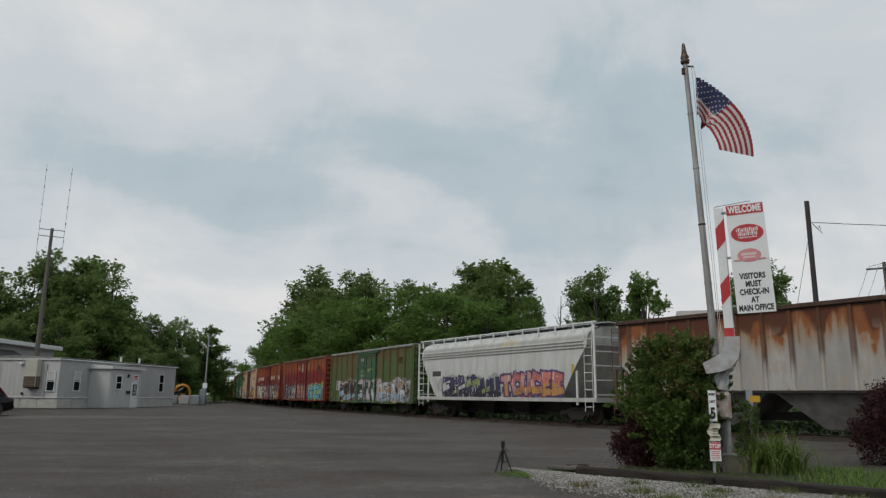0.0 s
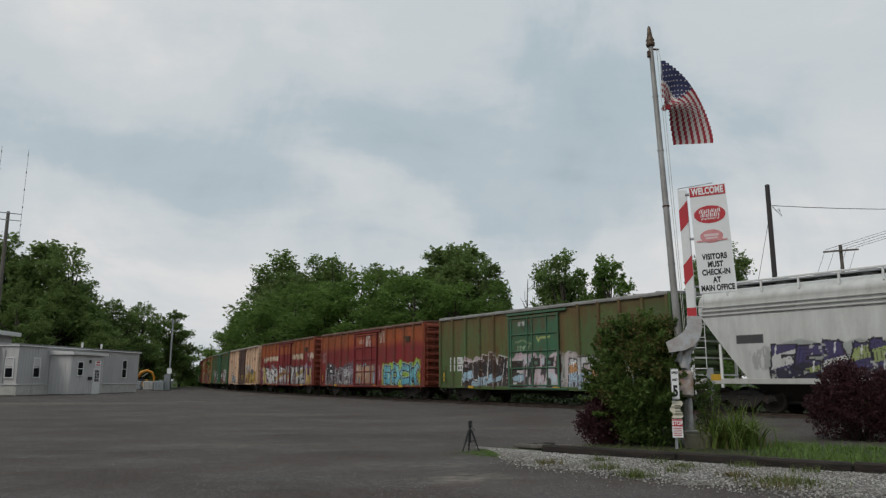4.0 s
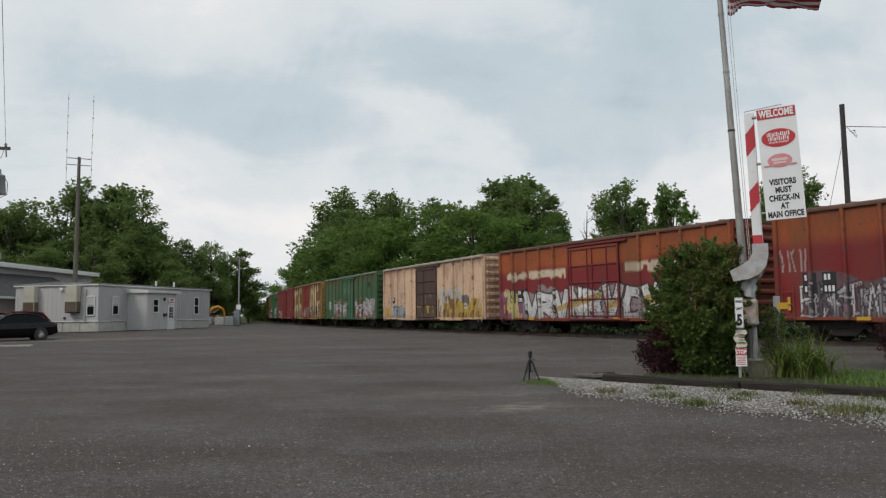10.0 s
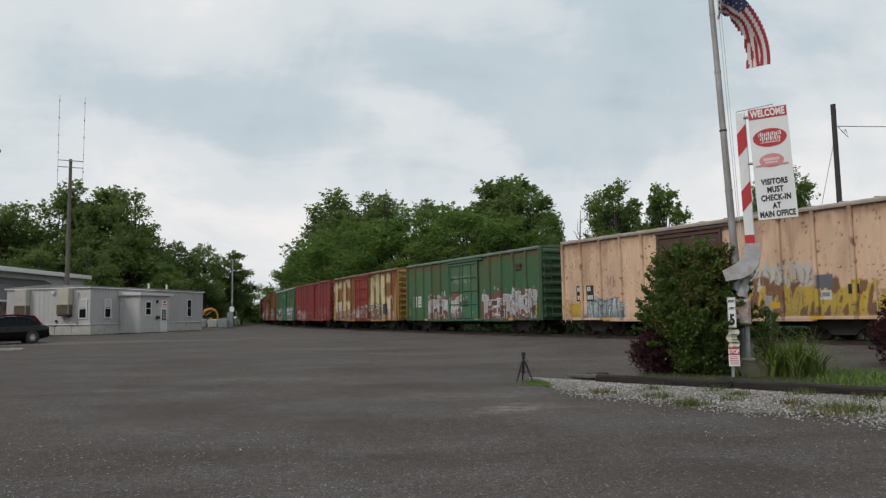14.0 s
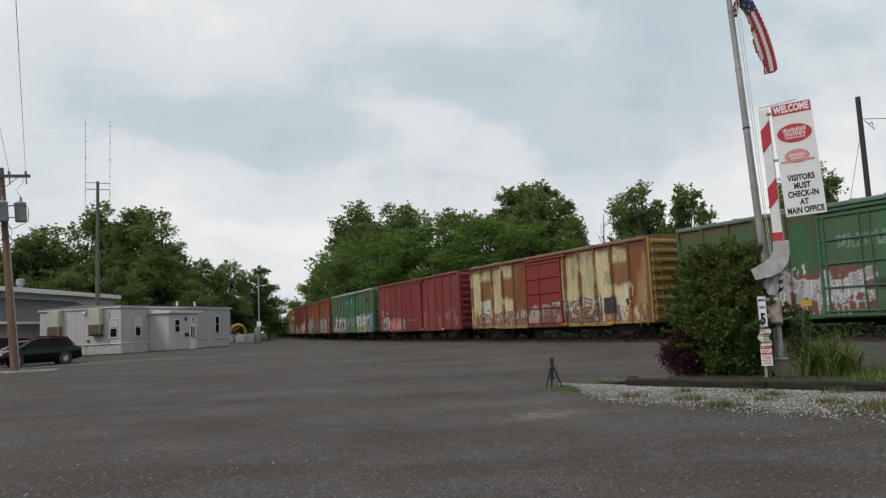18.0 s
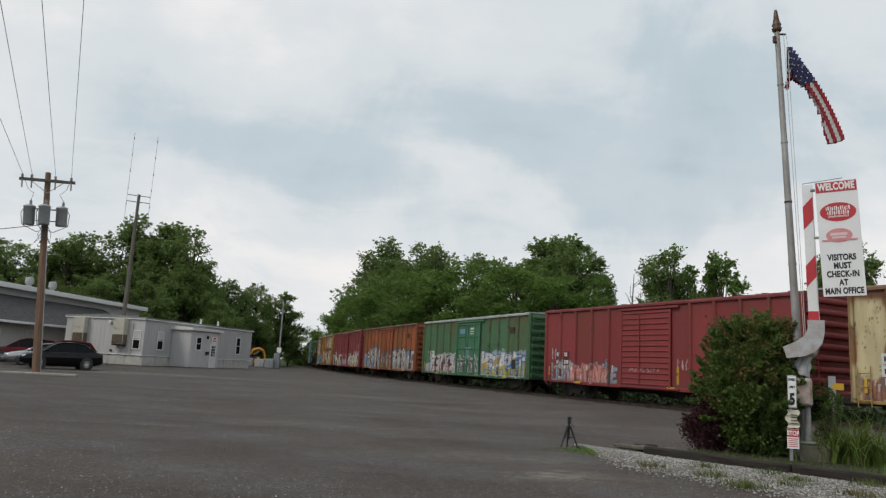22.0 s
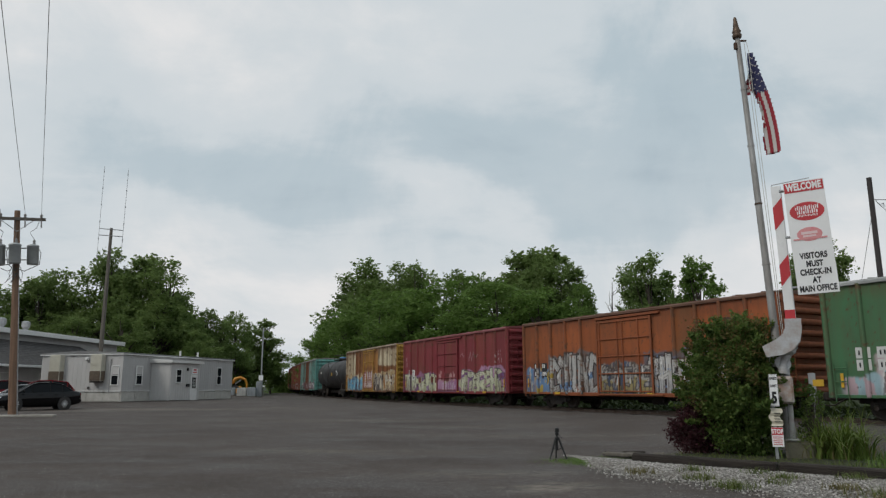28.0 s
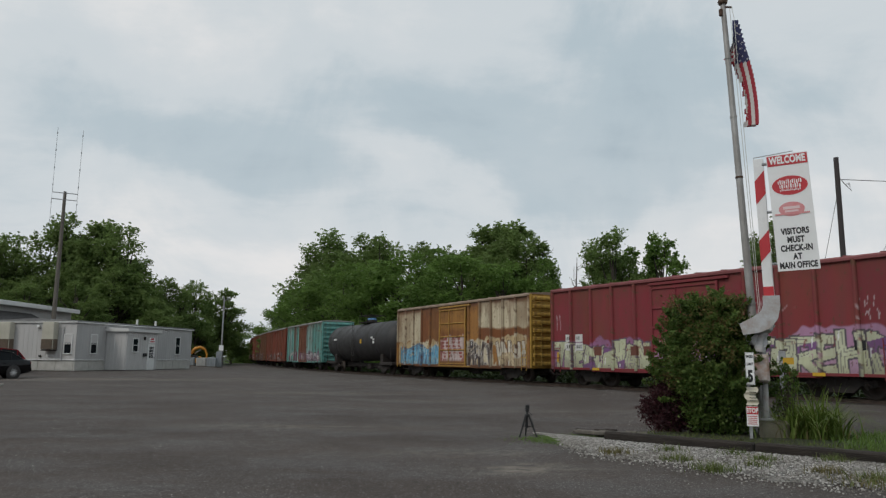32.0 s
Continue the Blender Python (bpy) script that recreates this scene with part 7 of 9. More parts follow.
def make_greenery():
    rng = np.random.RandomState(7)
    # grass over the bed
    u, f = 3.0 + 12 * rng.rand(13000) ** 1.15, rng.uniform(0.02, 1.0, 13000)
    pts = np.array([(*island(a, 0.1 + b * (bed_depth(a) - 0.2)), BED_Z - 0.02) for a, b in zip(u, f)])
    pts = pts[pts[:, 0] > 0.52 * pts[:, 1] + 0.05 + 0.25 * rng.randn(len(pts))]
    V, F = blade_mesh(rng, pts, 0.21, 0.014, 1.1, 3)
    tagged(new("grass", quads("grass", V, F, LEAF_GRASS)), "rough green grass behind the timber edge", "grass", kind="stuff")
    u, f = rng.uniform(0.9, 6.4, 2200), rng.uniform(0.0, 1.0, 2200) ** 1.3
    pts = np.array([(*island(a, 0.1 + b * 1.2), BED_Z - 0.02) for a, b in zip(u, f)])
    V, F = blade_mesh(rng, pts, 0.12, 0.010, 1.2, 3)
    tagged(new("grass", quads("grass", V, F, LEAF_TUFT)), "short grass round the shrub's foot", "grass", kind="stuff")
    # tall strap-leaved clump
    pts = np.stack([rng.normal(0, 0.26, 420), rng.normal(0, 0.2, 420), np.zeros(420)], 1)
    V, F = blade_mesh(rng, pts, 1.14, 0.034, 1.10, 8, 0.62)
    t = thing("daylily", pose(6.62, 13.80, BED_Z - 0.02), "tall clump of arching strap leaves beside the gate", "plant")
    part("leaves", quads("leaves", V, F, LEAF_LILY), None, t)
    pts = np.stack([rng.normal(0, 0.3, 120), rng.normal(0, 0.22, 120), np.zeros(120)], 1)
    V, F = blade_mesh(rng, pts, 0.8, 0.02, 1.1, 5)
    part("dry_leaves", quads("dry_leaves", V, F, LEAF_DRY), None, t)
    # low weeds rooted in gravel
    for x, y, r, k in ((2.6, 11.89, 0.14, 60), (3.34, 11.23, 0.12, 50), (3.49, 10.32, 0.13, 90), (3.55, 12.28, 0.14, 40), (4.44, 11.98, 0.13, 36), (4.58, 11.3, 0.11, 40), (4.87, 10.15, 0.12, 60), (5.23, 9.47, 0.24, 150), (5.0, 9.3, 0.22, 60), (5.6, 11.3, 0.13, 50), (6.2, 10.6, 0.14, 40), (4.2, 10.7, 0.10, 30)):
        pts = np.stack([x + rng.normal(0, r, k * 2), y + rng.normal(0, r, k * 2), np.full(k * 2, 0.018)], 1)
        V, F = blade_mesh(rng, pts, 0.15, 0.015, 1.3, 3)
        tagged(new("weed", quads("weed", V, F, LEAF_TUFT if k != 60 else LEAF_DRY)), "low weeds growing through the gravel", "weed", "weeds in the gravel", "stuff")
    pts = np.stack([rng.normal(2.30, 0.40, 4200), rng.normal(13.98, 0.36, 4200), np.full(4200, -0.005)], 1)
    V, F = blade_mesh(rng, pts, 0.040, 0.020, 1.6, 2)
    tagged(new("weed", quads("weed", V, F, LEAF_GRASS)), "thin green growth on the asphalt by the tripod", "weed", "weeds in the gravel", "stuff")

    def shrub(name, x, y, height, rad, leaf, size, n, label, seed, z=BED_Z, taper=0.5):
        r = np.random.RandomState(seed)
        t = thing(name, pose(x, y, z), label, "shrub")
        s, blobs = Shape(), []

        def girth(f):
            """Narrower at the foot, fullest at two fifths, rounding in to an uneven top."""
            return rad * (0.80 + 0.20 * min(1, f / 0.3)) * (1.0 if f < 0.45 else 1.0 - taper * ((f - 0.45) / 0.55) ** 1.5)

        for k in range(54):
            a, f = r.uniform(0, 6.28), (k + 0.5) / 54
            b = rad * r.uniform(0.20, 0.36)
            zz = 0.05 + height * 0.90 * f
            wide = max(0.0, girth(f) - b * 0.8) * math.sqrt(r.uniform(0.1, 1.0))
            c = (wide * math.cos(a), wide * math.sin(a), zz)
            blobs.append((*c, b))
            s.tube([(c[0] * 0.15, c[1] * 0.15, -0.05), (c[0] * 0.6, c[1] * 0.6, zz * 0.55), c], [0.02, 0.014, 0.005], 5)
            blobs.append((c[0] * 1.12, c[1] * 1.12, zz + b * 0.6, b * 0.5))
        # loose shoots standing out of the outline
        for k in range(int(rad * 110)):
            a, f = r.uniform(0, 6.28), r.uniform(0.1, 1.0) ** 0.8
            g = girth(f) * 0.8
            root = np.array([g * math.cos(a), g * math.sin(a), height * (0.08 + 0.80 * f)])
            out = np.array([math.cos(a), math.sin(a), r.uniform(0.1, 1.6) * (0.3 + f)])
            tip = root + out / np.linalg.norm(out) * rad * r.uniform(0.22, 0.48) * (1.0 if height > 2 else 0.62)
            s.tube([tuple(root), tuple(tip)], [0.006, 0.002], 3)
            for j in range(5):
                blobs.append((*(root + (tip - root) * (0.35 + 0.16 * j)), rad * 0.05))
        part("stem", s, BARK, t)
        V, F = leaf_quads(r, crown_points(r, blobs, n), size, 0.6)
        part("foliage", quads("foliage", V, F, leaf), None, t)
        return t

    tall = shrub("shrub", 5.17, 14.72, 2.62, 1.02, LEAF_BUSH, 0.066, 62000, "tall dense green shrub with reddish tips beside the gate", 5)
    a, f = rng.uniform(0, 6.28, 90), rng.uniform(0.25, 1.0, 90) ** 0.7
    g = 0.98 * (1.0 - 0.42 * np.clip((f - 0.45) / 0.55, 0, 1) ** 1.5)
    tips = np.stack([g * np.cos(a), g * np.sin(a), 2.55 * f], 1)
    pts = np.repeat(tips, 34, 0) + rng.normal(0, 0.085, (90 * 34, 3))
    V, F = leaf_quads(rng, pts, 0.06, 0.6)
    part("new_growth", quads("new_growth", V, F, leaf_material("reddish_leaves", (0.115, 0.075, 0.030), (0.17, 0.155, 0.048), 0.6, 0.35)), None, tall, "reddish-brown and yellow young leaves")
    shrub("purple_shrub", 4.50, 15.0, 0.90, 0.66, LEAF_PURPLE, 0.046, 15000, "low dark purple-leaved shrub under the green one", 6)
    shrub("purple_shrub", 10.45, 15.6, 1.58, 1.08, LEAF_PURPLE, 0.052, 26000, "rounded dark purple-leaved shrub", 8)
    shrub("vine", 6.38, 14.1, 1.35, 0.30, LEAF_BUSH, 0.06, 1300, "thin climbing weeds round the gate's foot", 9)
    # low undergrowth on the bank beyond the rails
    k = 15000
    s, o = rng.uniform(-34, 75, k), 4.3 + 8.7 * rng.rand(k) ** 1.5
    P = np.array([on_track(a, b)[:2] for a, b in zip(s, o)])
    hump = 0.25 + 0.55 * value_noise(s * 0.35, o * 0.5, 31)
    pts = np.stack([P[:, 0], P[:, 1], ground_z(P[:, 0], P[:, 1]) + hump * rng.rand(k) ** 0.7], 1)
    V, F = leaf_quads(rng, pts, 0.30, 0.5)
    tagged(new("undergrowth", quads("undergrowth", V, F, LEAF_WEED)), "low dark green undergrowth on the bank behind the track", "undergrowth", kind="stuff")
    # weeds beyond the rails
    k = 1600
    s, o = rng.uniform(-30, 70, k), rng.uniform(3.9, 8.0, k)
    P = np.array([on_track(a, b)[:2] for a, b in zip(s, o)])
    pts = np.stack([P[:, 0], P[:, 1], ground_z(P[:, 0], P[:, 1])], 1)
    V, F = blade_mesh(rng, pts, 0.3, 0.05, 0.9, 3)
    tagged(new("grass", quads("grass", V, F, LEAF_WEED)), "tall weeds along the far side of the track", "grass", kind="stuff")


make_greenery()

def stone_material():
    """Crushed stone: each piece its own grey, a few nearly white and a few nearly black."""
    m, nt, b = material("grey_crushed_stone")
    g = nt.nodes.new("ShaderNodeNewGeometry")
    r = nt.nodes.new("ShaderNodeValToRGB")
    r.color_ramp.interpolation = "LINEAR"
    for k, (f, c) in enumerate(((0.0, (0.11, 0.103, 0.095)), (0.35, (0.24, 0.228, 0.212)), (0.75, (0.42, 0.40, 0.375)), (1.0, (0.66, 0.64, 0.61)))):
        e = r.color_ramp.elements[k] if k < 2 else r.color_ramp.elements.new(f)
        e.position, e.color = f, (*c, 1)
    nt.links.new(g.outputs["Random Per Island"], r.inputs[0])
    c = blend(nt, times(nt, noise_fac(nt, 1.1, 4), 0.45), r.outputs[0], (0.15, 0.13, 0.105))
    nt.links.new(c, b.inputs["Base Color"])
    b.inputs["Roughness"].default_value = 0.92
    bump(nt, b, noise_fac(nt, 60, 3), 0.4, 0.004)
    return m


STONE = stone_material()


def stones(rng, pts, size):
    """Rough eight-cornered stones at the points."""
    n = len(pts)
    c = np.array([(x, y, z) for x in (-1, 1) for y in (-1, 1) for z in (-1, 1)], float)
    v = c[None] * rng.uniform(0.45, 1.0, (n, 8, 3)) * (size * rng.uniform(0.4, 1.3, (n, 1, 1)) * 0.5)
    a = rng.uniform(0, 6.28, n)
    R = np.zeros((n, 3, 3))
    R[:, 0, 0], R[:, 0, 1], R[:, 1, 0], R[:, 1, 1], R[:, 2, 2] = np.cos(a), -np.sin(a), np.sin(a), np.cos(a), 0.7
    v = np.einsum("nij,nkj->nki", R, v) + pts[:, None]
    f = np.array([(0, 1, 3, 2), (4, 6, 7, 5), (0, 4, 5, 1), (2, 3, 7, 6), (0, 2, 6, 4), (1, 5, 7, 3)])
    return v.reshape(-1, 3), (np.arange(n)[:, None, None] * 8 + f[None]).reshape(-1, 4)


def make_gravel():
    rng = np.random.RandomState(11)

    def depth(u):
        return 0.15 + 2.3 * smooth_step(-1.0, 2.2, u) + 0.12 * np.sin(u * 2.1) + 0.22 * np.clip(u - 3, 0, 9)

    us, ws = np.arange(-0.8, 13, 0.2), np.linspace(0, 1, 14)
    vs = []
    for u in us:
        for w in ws:
            x, y = island(u, 0.0 - w * float(depth(u)))
            vs.append((x, y, gz(x, y) + 0.012 + 0.012 * float(value_noise(np.array(u * 3), np.array(w * 9), 3)) - 0.045 * max(0, w - 0.72 - 0.14 * float(value_noise(np.array(u * 1.9), np.array(0.0), 5))) / 0.28 - (0.03 if u < -0.7 else 0)))
    grit = surface("crushed_stone_bed", (0.30, 0.284, 0.262), (0.14, 0.132, 0.12), 22, 75, 0.95, 0, 1.0, 0.02, 0.9)
    tagged(new("gravel", quads("gravel", np.array(vs), grid_faces(len(us), len(ws))[:, ::-1], grit)), "pale crushed-stone strip along the timber edge", "gravel", kind="structure")
    n = 36000
    u, w = rng.uniform(-0.9, 11, n), rng.beta(1.0, 1.25, n) * (0.95 + 0.22 * rng.rand(n) ** 2)
    p = np.array([island(a, -b * float(depth(a)) + 0.0) for a, b in zip(u, w)])
    V, F = stones(rng, np.stack([p[:, 0], p[:, 1], ground_z(p[:, 0], p[:, 1]) + 0.004 + 0.018 * smooth_step(1.0, 0.82, w) + 0.006 * rng.rand(n)], 1), 0.026)
    tagged(new("loose_stones", quads("loose_stones", V, F, STONE)), "loose grey crushed stones", "stones", kind="stuff")
    n = 6000
    r, a = 2.2 + 20 * rng.rand(n) ** 1.3, np.radians(rng.uniform(-40, 40, n))
    x, y = r * np.sin(a), r * np.cos(a)
    keep = value_noise(x * 0.5, y * 0.5, 9) > 0.48
    x, y = x[keep], y[keep]
    V, F = stones(rng, np.stack([x, y, ground_z(x, y) + 0.001], 1), 0.014)
    tagged(new("loose_stones", quads("loose_stones", V, F, STONE)), "small loose grit scattered over the asphalt", "stones", kind="stuff")


make_gravel()

# ---- lettering ----
def words(text, size, mat, parent, m, name="lettering", wide=1.0, thick=0.0015, spacing=1.06, heavy=0.046):
    """A line of block letters as a mesh, centred, standing in the x-z plane and facing -y."""
    cu = bpy.data.curves.new(name, "FONT")
    cu.body, cu.size, cu.align_x, cu.align_y, cu.extrude, cu.offset = text, size, "CENTER", "CENTER", thick, size * heavy
    cu.space_character = spacing
    tmp = bpy.data.objects.new(name, cu)
    scene.collection.objects.link(tmp)
    me = bpy.data.meshes.new_from_object(tmp.evaluated_get(bpy.context.evaluated_depsgraph_get()))
    bpy.data.objects.remove(tmp)
    me.materials.clear()
    me.materials.append(mat)
    me.transform(Matrix.Rotation(radians(90), 4, "X") @ Matrix.Diagonal((wide, 1, 1, 1)))
    return part(name, me, None, parent, m=m)


def ellipse(cx, cz, rx, rz, y0, y1, n=36):
    return Shape().prism([(cx + rx * math.cos(2 * math.pi * i / n), cz + rz * math.sin(2 * math.pi * i / n)) for i in range(n)], y0, y1, "y")


# ---- crossing gate with the welcome sign ----
def make_gate():
    paint_grey = surface("chipped_grey_paint", (0.47, 0.50, 0.53), (0.24, 0.15, 0.09), 5, 30, 0.55, 0.05, 0.15, 0.004, 0.5)
    gate = thing("crossing_gate", pose(5.90, 13.95, 0.06, 0, 0, -24), "grey railway crossing gate with its striped arm raised", "crossing gate")
    part("base", Shape().box((0.10, 0.15, 0.11), (0.50, 0.50, 0.40), 0.05), surface("mossy_concrete", (0.22, 0.195, 0.15), (0.11, 0.11, 0.07), 4, 40, 0.95, 0, 0.4, 0.006, 0.8), gate)
    part("mast", Shape().cyl((-0.02, 0.05, 0.2), (-0.02, 0.05, 2.05), 0.055, n=14).box((-0.02, 0.05, 0.33), (0.26, 0.26, 0.04), 0.01), paint_grey, gate)
    part("relay_box", Shape().box((-0.12, -0.06, 1.24), (0.38, 0.28, 0.50), 0.03).box((-0.12, -0.21, 1.24), (0.32, 0.02, 0.44), 0.01), surface("rusting_grey_box", (0.50, 0.51, 0.51), (0.26, 0.10, 0.03), 4, 25, 0.6, 0.1, 0.15, 0.004, 0.7), gate)
    # curved counterweight plates sweeping up to the gate arm
    pts = [(-0.36, 1.94, 0.105), (-0.24, 1.975, 0.125), (-0.10, 2.02, 0.15), (0.03, 2.09, 0.165), (0.12, 2.20, 0.155), (0.165, 2.36, 0.14), (0.165, 2.54, 0.14)]
    left, right = [], []
    for i, (x, z, w) in enumerate(pts):
        a, b = pts[max(i - 1, 0)], pts[min(i + 1, len(pts) - 1)]
        t = Vector((b[0] - a[0], b[1] - a[1])).normalized()
        left.append((x - t.y * w, z + t.x * w))
        right.append((x + t.y * w, z - t.x * w))
    for y0, y1 in ((-0.36, -0.22), (0.05, 0.17)):
        part("counterweight_arm", Shape().prism(left + right[::-1], y0, y1, "y"), paint_grey, gate)
    part("lower_limb", Shape().tube([(0.14, -0.1, 2.06), (0.04, -0.12, 1.92), (-0.05, -0.12, 1.76), (-0.08, -0.1, 1.55)], [0.09, 0.075, 0.08, 0.10], 10), paint_grey, gate)
    part("crank_hub", Shape().box((0.0, -0.1, 1.98), (0.34, 0.28, 0.20), 0.05), paint_grey, gate)
    part("gear_case", Shape().cyl((-0.06, -0.16, 1.72), (-0.06, 0.2, 1.72), 0.13, n=18).box((-0.15, 0.0, 1.8), (0.3, 0.3, 0.26), 0.05), paint_grey, gate)
    # raised arm with slanting red bands
    z0, z1, xc, y0 = 2.48, 5.1, 0.22, -0.28
    arm = part("gate_arm", Shape().box((xc - 0.085, y0, (z0 + z1) / 2), (0.17, 0.05, z1 - z0), 0.008).box((xc - 0.02, y0 + 0.06, (z0 + z1) / 2), (0.06, 0.06, z1 - z0)), WHITE_SIGN, gate, "white and red striped gate arm")
    arm.matrix_basis = pose(0.05, 0, 0, 0, -1.2, 0)
    for zc, hh in ((2.62, 0.17), (3.45, 0.40), (4.55, 0.44)):
        sh = 0.10 if hh > 0.2 else 0.0
        part("red_band", Shape().prism([(xc - 0.172, zc - hh / 2 - sh), (xc + 0.002, zc - hh / 2 + sh), (xc + 0.002, zc + hh / 2 + sh), (xc - 0.172, zc + hh / 2 - sh)], y0 - 0.031, y0 - 0.026, "y"), RED_SIGN, arm)
    s = Shape()
    s.tube([(xc - 0.21, y0, 5.13), (xc + 0.45, y0, 5.20)], 0.008)
    s.tube([(xc - 0.21, y0, 5.13), (xc - 0.21, y0, 4.95)], 0.006)
    s.tube([(xc - 0.21, y0, 5.13), (xc - 0.17, y0, 2.7)], 0.004)
    part("wire_frame", s, GALV, gate)
    return gate


make_gate()


def make_welcome_sign():
    """Tall white board fixed to the gate arm."""
    a, b = Vector((5.96, 13.33)), Vector((6.56, 13.05))
    ang = math.degrees(math.atan2(b.y - a.y, b.x - a.x))
    w, h = 0.675, 2.13
    sg = thing("welcome_sign", pose((a.x + b.x) / 2, (a.y + b.y) / 2, 3.02, 0, -2.4, ang), "tall white welcome board with red panels on the gate arm", "sign")
    part("board", Shape().box((0, 0, h / 2), (w, 0.012, h), 0.003), WHITE_SIGN, sg)
    part("welcome_panel", Shape().box((0.0, -0.009, h - 0.115), (w - 0.02, 0.005, 0.19)), RED_SIGN, sg)
    words("WELCOME", 0.185, WHITE_SIGN, sg, pose(0, -0.0135, h - 0.115), wide=0.63)
    e = part("oval_badge", ellipse(0, 1.54, 0.29, 0.175, -0.011, -0.006), RED_SIGN, sg, "plain red oval badge")
    for z, ww, hh, n in ((1.605, 0.40, 0.075, 12), (1.525, 0.36, 0.075, 10), (1.455, 0.34, 0.035, 14)):
        for k in range(n):
            part("badge_bar", Shape().box((-ww / 2 + ww * (k + 0.5) / n, -0.013, z + (0.006 if k % 3 else -0.004)), (ww / n * (0.66 if k % 2 else 0.38), 0.004, hh * (1 if k % 3 else 0.8))), WHITE_SIGN, e)
    e = part("oval_badge", ellipse(-0.01, 1.105, 0.21, 0.13, -0.011, -0.006), PINK_SIGN, sg, "faded pink oval badge over a long shape")
    pale = (surface("pale_pink_film", (0.70, 0.50, 0.50), (0.74, 0.62, 0.62), 5, 30, 0.4, 0, 0, 0.001, 0.5))
    part("badge_bar", Shape().box((-0.015, -0.013, 1.13), (0.27, 0.004, 0.05)).box((-0.015, -0.013, 1.07), (0.22, 0.004, 0.035)), pale, e)
    part("badge_bar", Shape().box((-0.01, -0.0145, 1.02), (0.56, 0.004, 0.028)), PINK_SIGN, e)
    for k, (t, sz) in enumerate((("VISITORS", 0.150), ("MUST", 0.150), ("CHECK-IN", 0.150), ("AT", 0.150), ("MAIN OFFICE", 0.150))):
        words(t, sz, INK, sg, pose(0.0, -0.0085, 0.700 - k * 0.152), wide=0.70 if k < 4 else 0.64)
    for z in (0.15, 1.1, 2.0):
        part("bracket", Shape().box((-0.37, 0.06, z), (0.10, 0.10, 0.035), 0.006), GALV, sg)


make_welcome_sign()


def make_small_signs():
    p = thing("sign_post", pose(5.44, 13.62, BED_Z - 0.06, 0, 0, -20), "galvanised post carrying three small signs", "sign post")
    part("post", Shape().box((0, 0, 0.76), (0.055, 0.03, 1.60), 0.004), GALV, p)
    a = thing("speed_limit_sign", pose(5.43, 13.55, -0.026, 0, 0, -20) @ Matrix.Diagonal((0.82, 1, 0.912, 1)), "narrow white speed limit sign", "sign")
    part("plate", Shape().box((0.02, 0, 1.45), (0.18, 0.004, 0.63), 0.001), WHITE_SIGN, a)
    words("SPEED", 0.066, INK, a, pose(0.02, -0.004, 1.68), wide=0.74)
    words("LIMIT", 0.066, INK, a, pose(0.02, -0.004, 1.535), wide=0.76)
    words("5", 0.30, INK, a, pose(0.02, -0.004, 1.295), wide=0.75)
    s = Shape()
    for k in (-1, 1):
        s.box((0.02, -0.003, 1.45 + k * 0.305), (0.168, 0.002, 0.006)).box((0.02 + k * 0.083, -0.003, 1.45), (0.006, 0.002, 0.60))
    part("border", s, INK, a)
    b = thing("notice", pose(5.43, 13.55, -0.026, 0, 0, -20) @ Matrix.Diagonal((0.82, 1, 0.912, 1)), "creased cream notice with unreadable lines", "sign")
    s, n = Shape(), 7
    for i in range(n):
        z0, z1 = 0.755 + 0.345 * i / n, 0.755 + 0.345 * (i + 1) / n
        o0, o1 = 0.035 * math.sin(i * 1.3), 0.035 * math.sin((i + 1) * 1.3)
        d0, d1 = 0.012 * math.sin(i * 2.1), 0.012 * math.sin((i + 1) * 2.1)
        s.add([(-0.10 + o0, d0, z0), (0.13 + o0, d0 - 0.02, z0), (0.13 + o1, d1 - 0.02, z1), (-0.10 + o1, d1, z1),
               (-0.10 + o0, d0 + 0.004, z0), (0.13 + o0, d0 - 0.016, z0), (0.13 + o1, d1 - 0.016, z1), (-0.10 + o1, d1 + 0.004, z1)], [(0, 1, 2, 3), (7, 6, 5, 4), (0, 4, 5, 1), (2, 6, 7, 3)])
    part("sheet", s, surface("cream_notice", (0.62, 0.58, 0.46), (0.50, 0.45, 0.34), 6, 40, 0.6, 0, 0, 0.001, 0.5), b)
    s = Shape()
    for i in range(4):
        s.box((0.045, -0.040, 0.84 + i * 0.055), (0.13, 0.004, 0.014))
    part("bars", s, INK, b)
    c = thing("stop_sign", pose(5.43, 13.55, -0.026, 0, 0, -20) @ Matrix.Diagonal((0.82, 1, 0.912, 1)), "small red and white stop notice", "sign")
    part("plate", Shape().box((0.02, 0, 0.545), (0.235, 0.004, 0.375), 0.001), WHITE_SIGN, c)
    part("red_panel", Shape().box((0.02, -0.004, 0.655), (0.225, 0.003, 0.145)), RED_SIGN, c)
    words("STOP", 0.115, WHITE_SIGN, c, pose(0.02, -0.0075, 0.65), wide=0.80)
    s = Shape()
    for i in range(5):
        s.box((0.02, -0.004, 0.545 - i * 0.036), (0.19 - 0.02 * (i % 2), 0.003, 0.013))
    part("bars", s, RED_SIGN, c)
    d = thing("delineator_post", pose(8.25, 18.15, gz(8.25, 18.15), 0, 0, -24), "grey steel post with a yellow reflector", "post")
    part("post", Shape().box((0, 0, 0.8), (0.16, 0.06, 1.64), 0.008), GALV, d)
    part("reflector", Shape().box((0.13, -0.035, 1.38), (0.24, 0.006, 0.16)), REFLECT, d)


make_small_signs()

FLAG_TOP = Vector((5.85, 14.30, 8.29))


